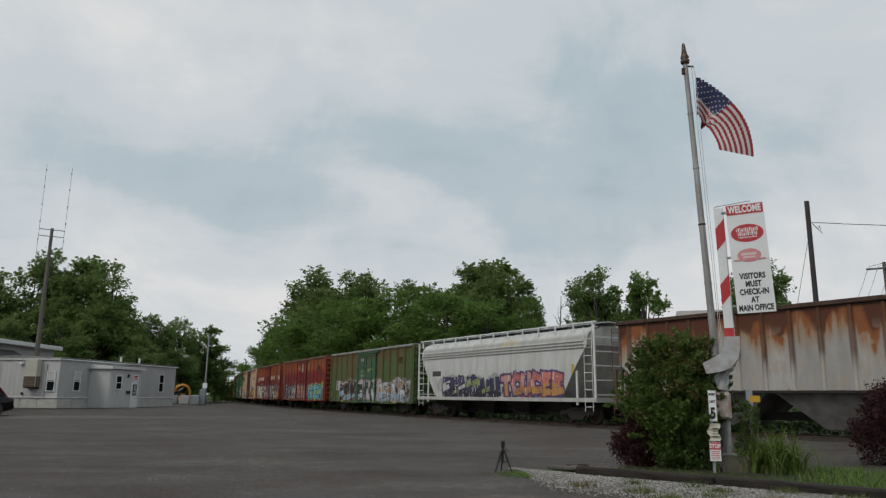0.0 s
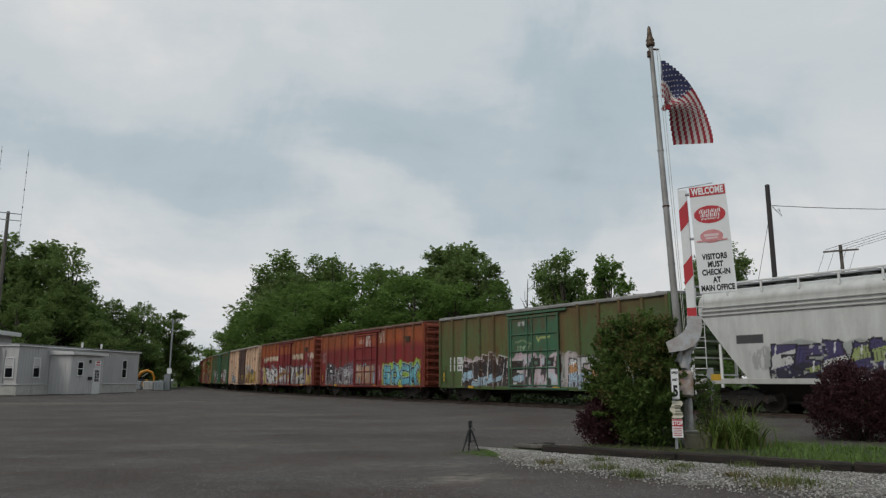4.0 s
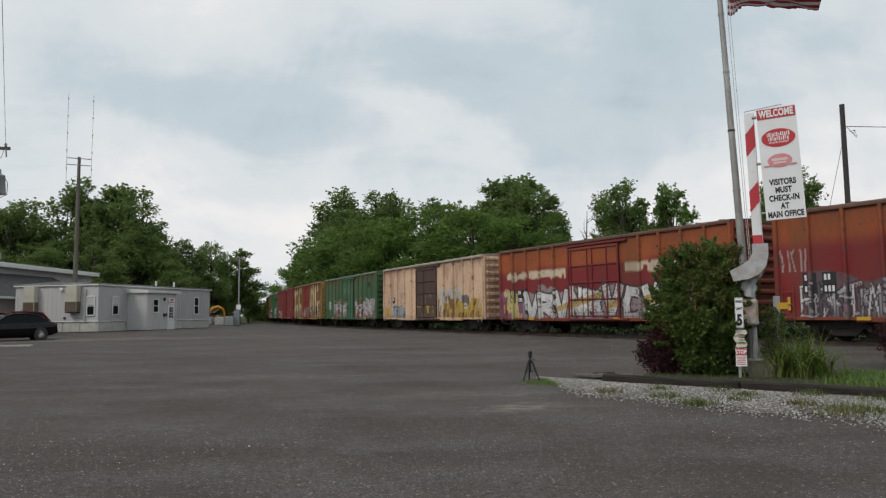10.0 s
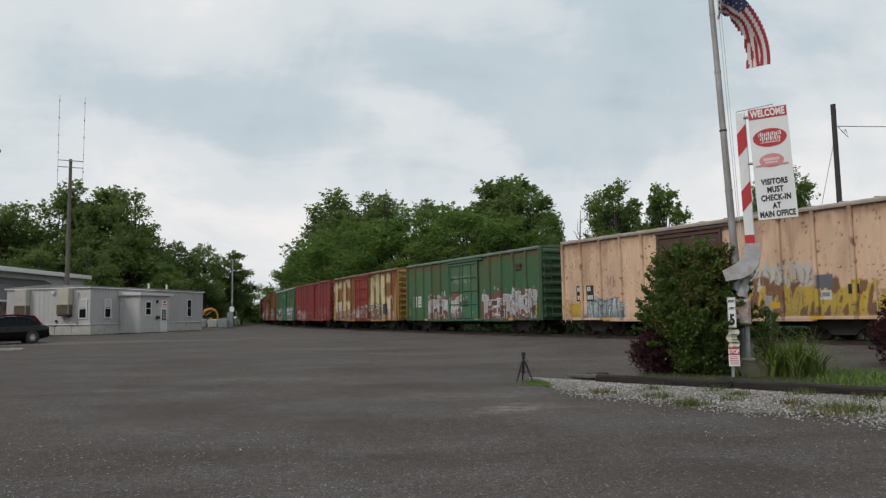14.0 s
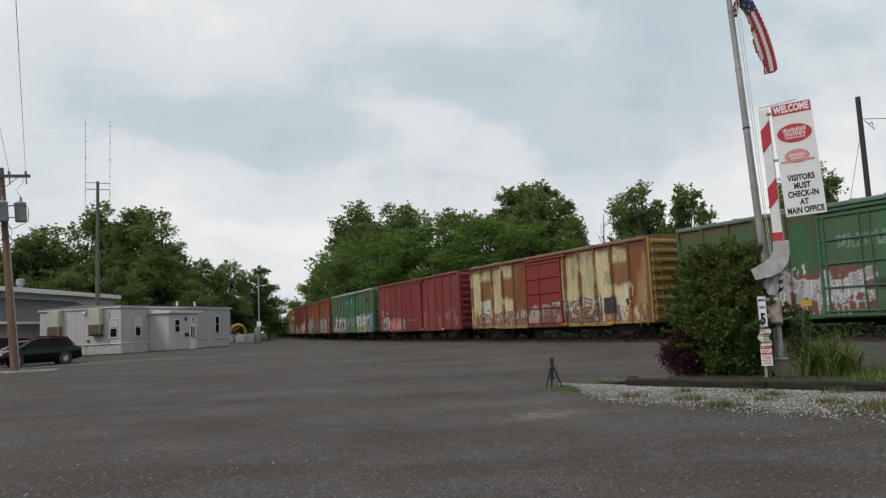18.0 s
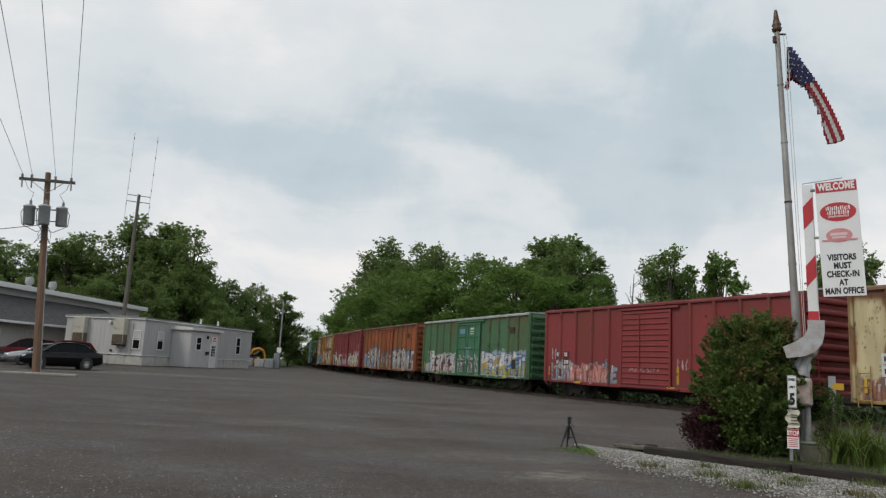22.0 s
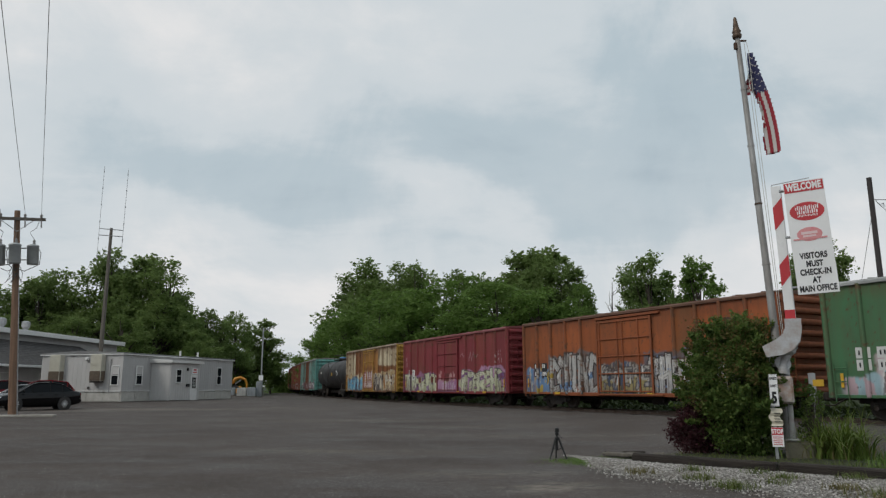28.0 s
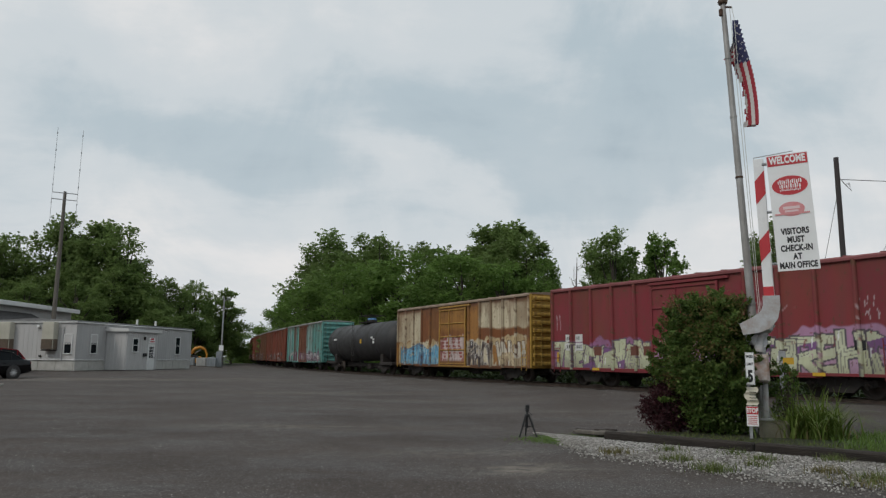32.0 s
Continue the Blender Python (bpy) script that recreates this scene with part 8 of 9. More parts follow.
def make_flagpole():
    base, top = Vector((5.95, 14.27, 0.05)), Vector((5.665, 14.40, 8.72))
    fp = thing("flagpole", Matrix.Translation(base), "tall tapering steel flagpole with a dark finial", "flagpole")
    ax = top - base
    steel = surface("mottled_pole_steel", (0.40, 0.39, 0.38), (0.20, 0.185, 0.17), 4, 30, 0.55, 0.35, 0.1, 0.003, 0.7, (1, 1, 0.35))
    n = 7
    for i in range(n):
        a, b = ax * (i / n), ax * ((i + 1) / n)
        part("pole_section", Shape().cyl(a, b, 0.083 - 0.034 * i / n, 0.083 - 0.034 * (i + 0.9) / n, 16), steel, fp)
        part("collar", Shape().cyl(b - ax.normalized() * 0.035, b, 0.088 - 0.034 * i / n, n=16), RUSTY if i % 3 == 0 else steel, fp)
    t = Matrix.Translation(ax) @ ax.to_track_quat("Z", "Y").to_matrix().to_4x4()
    part("finial", Shape().lathe([(0.05, -0.10), (0.085, -0.08), (0.10, -0.02), (0.07, 0.02), (0.095, 0.06), (0.075, 0.10), (0.06, 0.16), (0.035, 0.36), (0.02, 0.40), (0.001, 0.41)], 14, t), surface("dark_bronze", (0.13, 0.085, 0.055), (0.06, 0.045, 0.035), 8, 40, 0.6, 0.5, 0.1, 0.002, 0.6), fp)
    part("pulley", Shape().box(ax + Vector((-0.06, -0.03, -0.28)), (0.07, 0.06, 0.16), 0.015).box(ax + Vector((0.10, -0.03, -0.16)), (0.16, 0.03, 0.04), 0.01), RUSTY, fp)
    h = FLAG_TOP - base
    s = Shape()
    s.tube([ax + Vector((0.16, -0.04, -0.15)), h + Vector((-0.02, -0.02, 0.0)), h + Vector((0.0, -0.03, -0.95)), ax * 0.5 + Vector((0.15, -0.06, 0)), ax * 0.18 + Vector((0.13, -0.05, 0))], 0.006, 5)
    s.tube([ax + Vector((0.12, -0.04, -0.15)), ax * 0.5 + Vector((0.11, -0.05, 0)), ax * 0.18 + Vector((0.11, -0.04, 0))], 0.006, 5)
    part("halyard", s, plain("halyard_rope", (0.55, 0.55, 0.52), 0.8), fp)


make_flagpole()

# ---- the flag, in small stiff patches that ride on one bending sheet ----
FLY, HOIST, COLS = 2.25, 0.84, 24
FLAG_PIECES = []


def make_flag():
    red = surface("flag_red", (0.33, 0.022, 0.036), (0.24, 0.020, 0.032), 4, 60, 0.8, 0, 0.05, 0.002, 0.4)
    white = surface("flag_white", (0.62, 0.585, 0.56), (0.50, 0.47, 0.45), 4, 60, 0.8, 0, 0.05, 0.002, 0.3)
    blue = surface("flag_blue", (0.036, 0.040, 0.115), (0.028, 0.03, 0.085), 4, 60, 0.8, 0, 0.05, 0.002, 0.4)
    fl = thing("flag", None, "striped red and white flag with a starred blue corner", "flag")
    w, h = FLY / COLS, HOIST / 13

    def patch(name, mat, star=None):
        sh = Shape().add([(-w * 0.62, 0, -h * 0.515), (w * 0.62, 0, -h * 0.515), (w * 0.62, 0, h * 0.515), (-w * 0.62, 0, h * 0.515)], [(0, 1, 2, 3)])
        if star:
            pts = []
            for q in range(10):
                rr, aa = (0.021 if q % 2 == 0 else 0.009), math.pi / 2 + q * math.pi / 5
                pts.append((rr * math.cos(aa), rr * math.sin(aa)))
            sh.prism(pts, -0.004, 0.004, "y", 1)
            return sh.mesh(name, [mat, star])
        return sh.mesh(name, mat)

    stripes, starred, canton = (patch("patch", red), patch("patch", white)), patch("patch", blue, white), patch("patch", blue)
    for k in range(COLS):
        for r in range(13):
            corner = r < 7 and k < COLS * 0.4
            FLAG_PIECES.append((k, r, part("patch", (starred if (k + r) % 2 else canton) if corner else stripes[r % 2], None, fl)))


make_flag()

# seconds, heading of the fly to the right of the picture and away, slope of the top edge at the hoist and at the fly end, fold at the hoist and at the fly end
FLAG_AIR = (
    (0.0, 4, 28, 96, 16, 12), (0.3, 0, 28, 38, 40, 62), (0.6, 0, 18, 34, 10, 25), (0.9, 6, 26, 42, 15, 45), (1.2, 8, 14, 30, 6, 10), (1.5, 34, 18, 32, 10, 20), (1.8, 42, 32, 36, 4, 10),
    (2.1, 40, 34, 38, 4, 10), (2.4, 30, 34, 46, 16, 26), (3.4, 12, 34, 84, 20, 20), (4.5, 4, 30, 92, 20, 8), (4.8, 0, 26, 74, 15, 10), (5.1, -4, 20, 50, 12, 15), (5.4, -8, 14, 26, 10, 40),
    (5.7, -6, -12, -16, 10, 20), (6.0, -2, -18, -24, 8, 20), (6.3, 5, -12, -18, 8, 20), (6.6, 0, -11, -14, 6, 10), (7.0, -6, -9, -10, 4, 8), (7.5, 30, -14, -16, 10, 30), (8.0, 90, -14, -10, 8, 10),
    (8.5, 150, 6, 30, 40, 50), (9.0, 176, 34, 58, 20, 25), (9.5, 62, 12, 50, 30, 40), (10.0, 6, 4, 2, 40, 55), (10.5, 4, 6, 22, 45, 64), (11.0, 4, 28, 44, 56, 74), (12.0, 4, 44, 52, 60, 76),
    (13, 0, 2, 100, 24, 20), (14.3, 0, 50, 92, 55, 60), (15.5, 0, 68, 91, 70, 66), (16, 0, 70, 91, 70, 66), (17, 0, 68, 85, 70, 70), (18, 0, 68, 83, 70, 70), (19, 0, 66, 79, 72, 74),
    (20, 0, 66, 79, 72, 72), (21, 0, 64, 71, 74, 72), (22, 0, 56, 71, 66, 52), (22.5, 0, 60, 75, 70, 66), (23, 0, 64, 81, 70, 62), (24, 0, 68, 85, 70, 70), (25, 0, 68, 93, 70, 66),
    (27.5, 0, 72, 87, 76, 76), (28, 0, 72, 87, 74, 74), (29, 0, 70, 85, 72, 72), (30, 0, 70, 87, 72, 72), (31, 0, 68, 95, 70, 66), (31.5, 0, 70, 93, 72, 70), (32, 0, 74, 89, 74, 74))


def key_flag():
    w, h = FLY / COLS, HOIST / 13
    at = [r[0] for r in FLAG_AIR]
    rows = {(k, r): [] for k, r, _ in FLAG_PIECES}
    for i in range(161):
        t = i * 0.2
        head, d0, d1, r0, r1 = (float(np.interp(t, at, [r[q] for r in FLAG_AIR])) for q in range(1, 6))
        slack = min(1.0, max(0.0, (r0 - 30) / 30))
        # the cloth stands upright along the hoist and leans over with the droop further out
        lean = radians(float(np.interp(d1, (-30, 0, 30, 50, 70, 90), (-10, 0, 10, 58, 84, 95))))
        p = FLAG_TOP.copy()
        edge, down = [], []
        for k in range(COLS + 1):
            f = k / COLS
            a = Matrix.Rotation(radians(head + (8 + 12 * f) * (1 - 0.6 * slack) * math.sin(4.2 * t - 5.2 * f)), 3, "Z")
            b = radians(d0 + (d1 - d0) * f + 4 * math.sin(3.1 * t - 3 * f))
            turn = lean * float(smooth_step(0.0, 0.8 - 0.35 * slack, f))
            fold = radians(r0 + (r1 - r0) * f + 6 * math.sin(10 * f + 1.3 * t)) * float(smooth_step(-0.1, 0.25, f)) * (1 - 0.55 * slack)
            edge.append(p.copy())
            down.append(a @ Matrix.Rotation(turn, 3, "Y") @ Matrix.Rotation(fold, 3, "X") @ Vector((0, 0, -1)))
            p = p + a @ Matrix.Rotation(b, 3, "Y") @ Vector((w, 0, 0))
        for k, r, _ in FLAG_PIECES:
            v = (r + 0.5) * h
            # slack cloth falls into pleats a hand's breadth wide beside the halyard
            wide = 0.19 + 0.04 * math.sin(1.1 * t + 0.4 * k)
            m = v / wide % 2
            pleat = wide * (m if m < 1 else 2 - m)
            g0, g1 = (slack * float(smooth_step(0.03, 0.30, q / COLS)) for q in (k, k + 1))
            q0 = edge[k] + down[k] * (v + (pleat - v) * g0) + Vector((0, 0.22 * v * g0, 0))
            q1 = edge[k + 1] + down[k + 1] * (v + (pleat - v) * g1) + Vector((0, 0.22 * v * g1, 0))
            up = -(down[k] + down[k + 1]).normalized()
            along = q1 - q0
            along = along - up * along.dot(up)
            if along.length < 1e-4:
                along = edge[k + 1] - edge[k]
                along = along - up * along.dot(up)
            along.normalize()
            m = Matrix((along, up.cross(along), up)).transposed().to_4x4()
            rows[k, r].append((t, Matrix.Translation((q0 + q1) / 2) @ m))
    for k, r, ob in FLAG_PIECES:
        # no step of more than a quarter turn from row to row
        kept, last = [], None
        for t, m in rows[k, r]:
            q = m.to_quaternion()
            if last is not None and last.rotation_difference(q).angle > radians(80):
                q = last.slerp(q, 0.3)
                m = Matrix.LocRotScale(m.translation, q, None)
            last = q
            kept.append((t, m))
        walk(ob, kept)


def make_tripod():
    t = thing("camera_tripod", pose(1.60, 14.45, gz(1.60, 14.45), 0, 0, 8), "small black tripod with a head, standing on the asphalt", "tripod")
    for k in range(3):
        a = radians(-155 + 120 * k)
        d = Vector((math.cos(a), math.sin(a), 0))
        up = lambda q, z: d * q + Vector((0, 0, z))
        part("leg", Shape().tube([up(0.035, 0.385), up(0.11, 0.19)], 0.021, 8).tube([up(0.105, 0.20), up(0.155, 0.08)], 0.017, 8).tube([up(0.15, 0.09), up(0.185, 0.008)], 0.013, 8).box(up(0.105, 0.20), (0.045, 0.045, 0.03), 0.008).box(up(0.187, 0.009), (0.034, 0.034, 0.018), 0.005), BLACK, t)
        part("brace", Shape().tube([up(0.098, 0.20), Vector((0, 0, 0.175))], 0.009), BLACK, t)
    part("centre_column", Shape().cyl((0, 0, 0.16), (0, 0, 0.46), 0.02, n=10).box((0, 0, 0.385), (0.085, 0.085, 0.06), 0.015), BLACK, t)
    h = part("head", Shape().box((0, 0, 0.475), (0.07, 0.07, 0.055), 0.014).box((0.0, 0, 0.515), (0.085, 0.08, 0.02), 0.005), BLACK, t)
    part("mount", Shape().box((0.005, 0, 0.552), (0.075, 0.05, 0.055), 0.012), BLACK, h)
    part("pan_handle", Shape().tube([(0, 0, 0.48), (0.05, -0.10, 0.42), (0.065, -0.13, 0.40)], [0.008, 0.008, 0.012]), BLACK, h)


make_tripod()


# ---- poles and wires ----
def wire(a, b, sag, r=0.012, n=14):
    a, b = Vector(a), Vector(b)
    return Shape().tube([a.lerp(b, k / n) - Vector((0, 0, sag * 4 * (k / n) * (1 - k / n))) for k in range(n + 1)], r, 4)


def make_poles():
    wire_mat = plain("weathered_wire", (0.10, 0.10, 0.10), 0.6, 0.4)
    porcelain = surface("grey_porcelain", (0.26, 0.25, 0.24), (0.14, 0.13, 0.12), 8, 40, 0.4, 0, 0, 0.001, 0.4)
    tank = surface("transformer_grey", (0.36, 0.38, 0.38), (0.24, 0.25, 0.25), 4, 40, 0.45, 0.2, 0.05, 0.002, 0.4)
    # transformer pole by the parked cars
    x, y = -22.61, 35.28
    z = gz(x, y)
    up = thing("utility_pole", pose(x, y, z, 0, -4.15, 32), "brown wooden utility pole with three transformers", "utility pole")
    H = 10.29
    part("pole", Shape().cyl((0, 0, -0.3), (0, 0, H), 0.20, 0.135, 14), POLE_WOOD, up)
    part("conduit", Shape().cyl((0.2, -0.06, 0), (0.14, -0.05, 6.3), 0.035, n=8), GALV, up)
    part("crossarm", Shape().box((0, -0.16, H - 0.45), (2.56, 0.11, 0.15), 0.01), GREY_WOOD, up)
    s = Shape()
    for k in (-1, 1):
        s.tube([(k * 0.75, -0.16, H - 0.5), (0, -0.14, H - 1.1)], 0.018)
    part("brace", s, GALV, up)
    tips = []
    for xx in (-1.14, -0.72, 0.35, 1.08):
        part("insulator", Shape().lathe([(0.03, 0), (0.07, 0.03), (0.045, 0.08), (0.075, 0.12), (0.05, 0.19), (0.01, 0.22)], 10, Matrix.Translation((xx, -0.16, H - 0.385))), porcelain, up)
        part("cutout", Shape().cyl((xx, -0.24, H - 0.9), (xx, -0.2, H - 0.5), 0.035, n=8), porcelain, up)
        tips.append(up.matrix_basis @ Vector((xx, -0.16, H - 0.17)))
    for xx, yy in ((-0.74, -0.12), (-0.06, -0.46), (0.73, -0.14)):
        tr = part("transformer", Shape().lathe([(0.02, 0.0), (0.25, 0.0), (0.27, 0.04), (0.27, 0.90), (0.285, 0.91), (0.285, 0.96), (0.24, 1.0), (0.10, 1.05), (0.02, 1.06)], 20, Matrix.Translation((xx, yy, H - 2.80))), tank, up)
        part("bushing", Shape().lathe([(0.05, 0), (0.075, 0.06), (0.045, 0.1), (0.075, 0.16), (0.02, 0.27)], 10, Matrix.Translation((xx + 0.05, yy, H - 1.76))), porcelain, tr)
        part("lead", Shape().tube([(xx + 0.05, yy, H - 1.5), (xx * 0.8, yy, H - 1.15), (xx * 1.2, -0.2, H - 0.9), (xx * 1.35, -0.2, H - 0.55)], 0.012), wire_mat, up)
        part("bracket", Shape().tube([(xx, yy, H - 1.95), (0, 0, H - 1.95)], 0.035).tube([(xx, yy, H - 2.55), (0, 0, H - 2.55)], 0.03), GALV, up)
        sg_ = -1 if xx < 0 else 1
        part("lead", Shape().tube([(xx + sg_ * 0.2, yy, H - 1.85), (xx + sg_ * 0.36, yy - 0.05, H - 2.2), (xx + sg_ * 0.30, yy - 0.05, H - 2.8), (xx * 0.5, -0.2, H - 3.15), (0.05, -0.2, H - 3.0)], 0.018), wire_mat, up)
    s = Shape()
    for k in range(5):
        a = k * 1.1
        s.tube([(0.1 * math.cos(a), -0.1, H - 2.7), (0.3 * math.cos(a), -0.35, H - 3.3), (0.45 * math.cos(a + 1), -0.3, H - 3.75), (0.05, -0.2, H - 3.2)], 0.014)
    part("drip_loop", s, wire_mat, up)
    for k, t in enumerate(tips):
        end = ((-1.9, 0.5, 1.5, 3.0)[k], -6.0, 10.9)
        ws = wire(t, end, 0.15, 0.010, 20)
        tagged(part("overhead_wire", ws, wire_mat), "thin black overhead power line", "wire", "wires to the transformer pole")
    tagged(part("overhead_wire", wire(up.matrix_basis @ Vector((-0.1, -0.1, H - 2.75)), (-52, 40, 6.6), 0.5, 0.022), wire_mat), "thick service cable to the building", "wire", "wires to the transformer pole")
    # stone and slab at its foot
    tagged(part("boulder", Shape().lathe([(0.02, -0.1), (0.55, -0.05), (0.62, 0.2), (0.45, 0.42), (0.02, 0.48)], 11, pose(-24.2, 33.4, z, 4, 6, 20) @ Matrix.Diagonal((1.35, 0.8, 0.85, 1))), CONCRETE), "pale boulder at the foot of the utility pole", "boulder")
    tagged(part("kerb_slab", Shape().box((0, 0, 0.06), (3.4, 0.5, 0.12), 0.03), CONCRETE, m=pose(-21.6, 34.0, z - 0.02, 0, 0, 14)), "low concrete kerb slab beside the parked cars", "kerb", kind="structure")
    # radio mast behind the office
    x, y = -33.4, 63.9
    z = gz(x, y)
    rm = thing("radio_mast", pose(x, y, z, 0, 0, 28), "grey wooden radio mast with two whip antennas", "mast")
    top = 15.6
    part("pole", Shape().cyl((0, 0, -0.3), (0, 0, top), 0.22, 0.13, 14), GREY_WOOD, rm)
    part("crossarm", Shape().tube([(-1.0, -0.1, top - 0.15), (1.0, -0.1, top - 0.15)], 0.04).tube([(-1.0, -0.1, top - 0.75), (1.0, -0.1, top - 0.75)], 0.04), GALV, rm)
    for k in (-1, 1):
        s = Shape().tube([(k * 1.0, -0.1, top - 3.3), (k * 1.03, -0.1, top + 5.8)], 0.018)
        for j in range(6):
            s.box((k * 1.02, -0.1, top - 2.7 + j * 1.6), (0.09, 0.06, 0.16))
        part("whip_antenna", s, GALV, rm)
    # lamp pole at the far end of the lot
    x, y = -26.6, 91.0
    lp = thing("lamp_pole", pose(x, y, gz(x, y)), "thin pale grey pole with a small white notice", "pole")
    part("pole", Shape().cyl((0, 0, -0.2), (0, 0, 8.7), 0.12, 0.08, 10), GALV, lp)
    part("notice", Shape().box((0.0, -0.14, 2.4), (0.55, 0.03, 0.62)), WHITE_SIGN, lp)
    part("lamp_arm", Shape().tube([(0, 0, 8.2), (0.6, -0.3, 8.5)], 0.04).box((0.7, -0.35, 8.5), (0.4, 0.2, 0.14), 0.03), GALV, lp)
    # dark pole and cable beyond the train
    x, y = 19.6, 34.9
    dp = thing("utility_pole", pose(x, y, gz(x, y)), "dark bare utility pole behind the train", "utility pole")
    dtop = 1.35 + 40 * math.tan(radians(14.15)) - gz(x, y)
    part("pole", Shape().cyl((0, 0, -0.3), (0, 0, dtop), 0.14, 0.12, 12), surface("black_pole", (0.035, 0.030, 0.030), (0.06, 0.05, 0.05), 3, 30, 0.85, 0, 0.2, 0.005, 0.6), dp)
    part("guy_wire", Shape().tube([(0, 0, dtop - 1.6), (-0.9, 0.2, dtop - 5.5)], 0.012), wire_mat, dp)
    s = Shape()
    for k in range(4):
        s.tube([(0.15, -0.05, dtop - 1.15), (0.3 + 0.1 * k, -0.1, dtop - 1.4 - 0.1 * k), (0.5, -0.1, dtop - 1.3)], 0.012)
    part("cable_loop", s, wire_mat, dp)
    tagged(part("overhead_wire", wire((x, y, gz(x, y) + dtop - 1.1), (44, 30, 11.2), 0.8, 0.02), wire_mat), "sagging black cable behind the train", "wire", "wires beyond the train")
    # farther pole with a crossarm
    d = 78
    x, y = d * math.sin(radians(33.7)), d * math.cos(radians(33.7))
    z = gz(x, y)
    fp = thing("utility_pole", pose(x, y, z, 0, 0, -35), "distant wooden utility pole with a crossarm", "utility pole")
    ftop = 1.35 + d * math.tan(radians(9.4)) - z
    part("pole", Shape().cyl((0, 0, -0.3), (0, 0, ftop), 0.2, 0.15, 10), GREY_WOOD, fp)
    part("crossarm", Shape().box((0, -0.2, ftop - 0.6), (3.0, 0.14, 0.16), 0.01), GREY_WOOD, fp)
    for k in (-1.3, -0.5, 0.5, 1.3):
        a = fp.matrix_basis @ Vector((k, -0.2, ftop - 0.4))
        tagged(part("overhead_wire", wire(a, (a.x + 16, a.y - 50, a.z + 7.5), 0.6, 0.02), wire_mat), "distant thin overhead power line", "wire", "wires beyond the train")
        tagged(part("overhead_wire", wire(a, ((a.y + 46) * (a.x / a.y - 0.045), a.y + 46, a.z - 0.3), 0.8, 0.02), wire_mat), "distant thin overhead power line", "wire", "wires beyond the train")
    # signal with a white light far along the line
    x, y = on_track(96, 5.2)[:2]
    x, y = 120 * math.sin(radians(-13.05)), 120 * math.cos(radians(-13.05))
    sg = thing("railway_signal", pose(x, y, gz(x, y)), "slim railway signal showing a white light", "signal")
    part("mast", Shape().cyl((0, 0, -0.2), (0, 0, 5.6), 0.08, n=10), DARK_STEEL, sg)
    part("target", Shape().cyl((0, -0.02, 5.2 - gz(x, y)), (0, 0.05, 5.2 - gz(x, y)), 0.35, n=18), BLACK, sg)
    part("lens", Shape().cyl((0, -0.10, 5.2 - gz(x, y)), (0, -0.02, 5.2 - gz(x, y)), 0.17, n=16), plain("lit_lens", (1.0, 0.98, 0.94), 0.4, 0, 1.6), sg)


make_poles()

# ---- buildings ----
SIDING = surface("grey_siding", (0.42, 0.415, 0.41), (0.31, 0.305, 0.30), 1.2, 30, 0.6, 0, 0.08, 0.004, 0.4, (1, 1, 0.3))
SIDING_LIGHT = surface("pale_grey_siding", (0.50, 0.49, 0.48), (0.37, 0.36, 0.35), 1.2, 30, 0.6, 0, 0.08, 0.004, 0.4, (1, 1, 0.3))
SKIRT = surface("whitewashed_skirting", (0.50, 0.49, 0.46), (0.33, 0.32, 0.29), 2, 25, 0.85, 0, 0.2, 0.005, 0.6)
ROOF_WHITE = surface("white_metal_roof", (0.66, 0.66, 0.65), (0.46, 0.45, 0.43), 0.6, 20, 0.5, 0.1, 0.1, 0.01, 0.5)
SHINGLE = surface("dark_shingles", (0.060, 0.056, 0.055), (0.038, 0.036, 0.036), 3, 30, 0.9, 0, 0.3, 0.01, 0.6)
TRIM = surface("white_trim", (0.70, 0.70, 0.69), (0.52, 0.52, 0.50), 3, 40, 0.5, 0, 0.05, 0.002, 0.35)
CREAM = surface("cream_metal", (0.52, 0.50, 0.42), (0.40, 0.38, 0.31), 3, 40, 0.5, 0.1, 0.05, 0.002, 0.4)


def wall_window(parent, m, w, h, bars=1, blind=0.0):
    """A sash window standing on a wall: its face is -y of the pose m."""
    f = part("window_frame", Shape().box((0, -0.02, h / 2 + 0.03), (w + 0.14, 0.06, 0.07), 0.006).box((0, -0.02, -h / 2 - 0.03), (w + 0.16, 0.09, 0.07), 0.006)
             .box((-w / 2 - 0.035, -0.02, 0), (0.07, 0.06, h), 0.006).box((w / 2 + 0.035, -0.02, 0), (0.07, 0.06, h), 0.006), TRIM, parent, m=m)
    part("pane", Shape().box((0, 0.0, 0), (w, 0.02, h)), GLASS_DARK, f)
    s = Shape()
    for k in range(bars):
        s.box((0, -0.025, -h / 2 + h * (k + 1) / (bars + 1)), (w, 0.04, 0.05))
    part("glazing_bar", s, TRIM, f)
    if blind:
        part("blind", Shape().box((0, -0.014, h / 2 - h * blind / 2), (w, 0.006, h * blind)), SIDING_LIGHT, f)
    return f


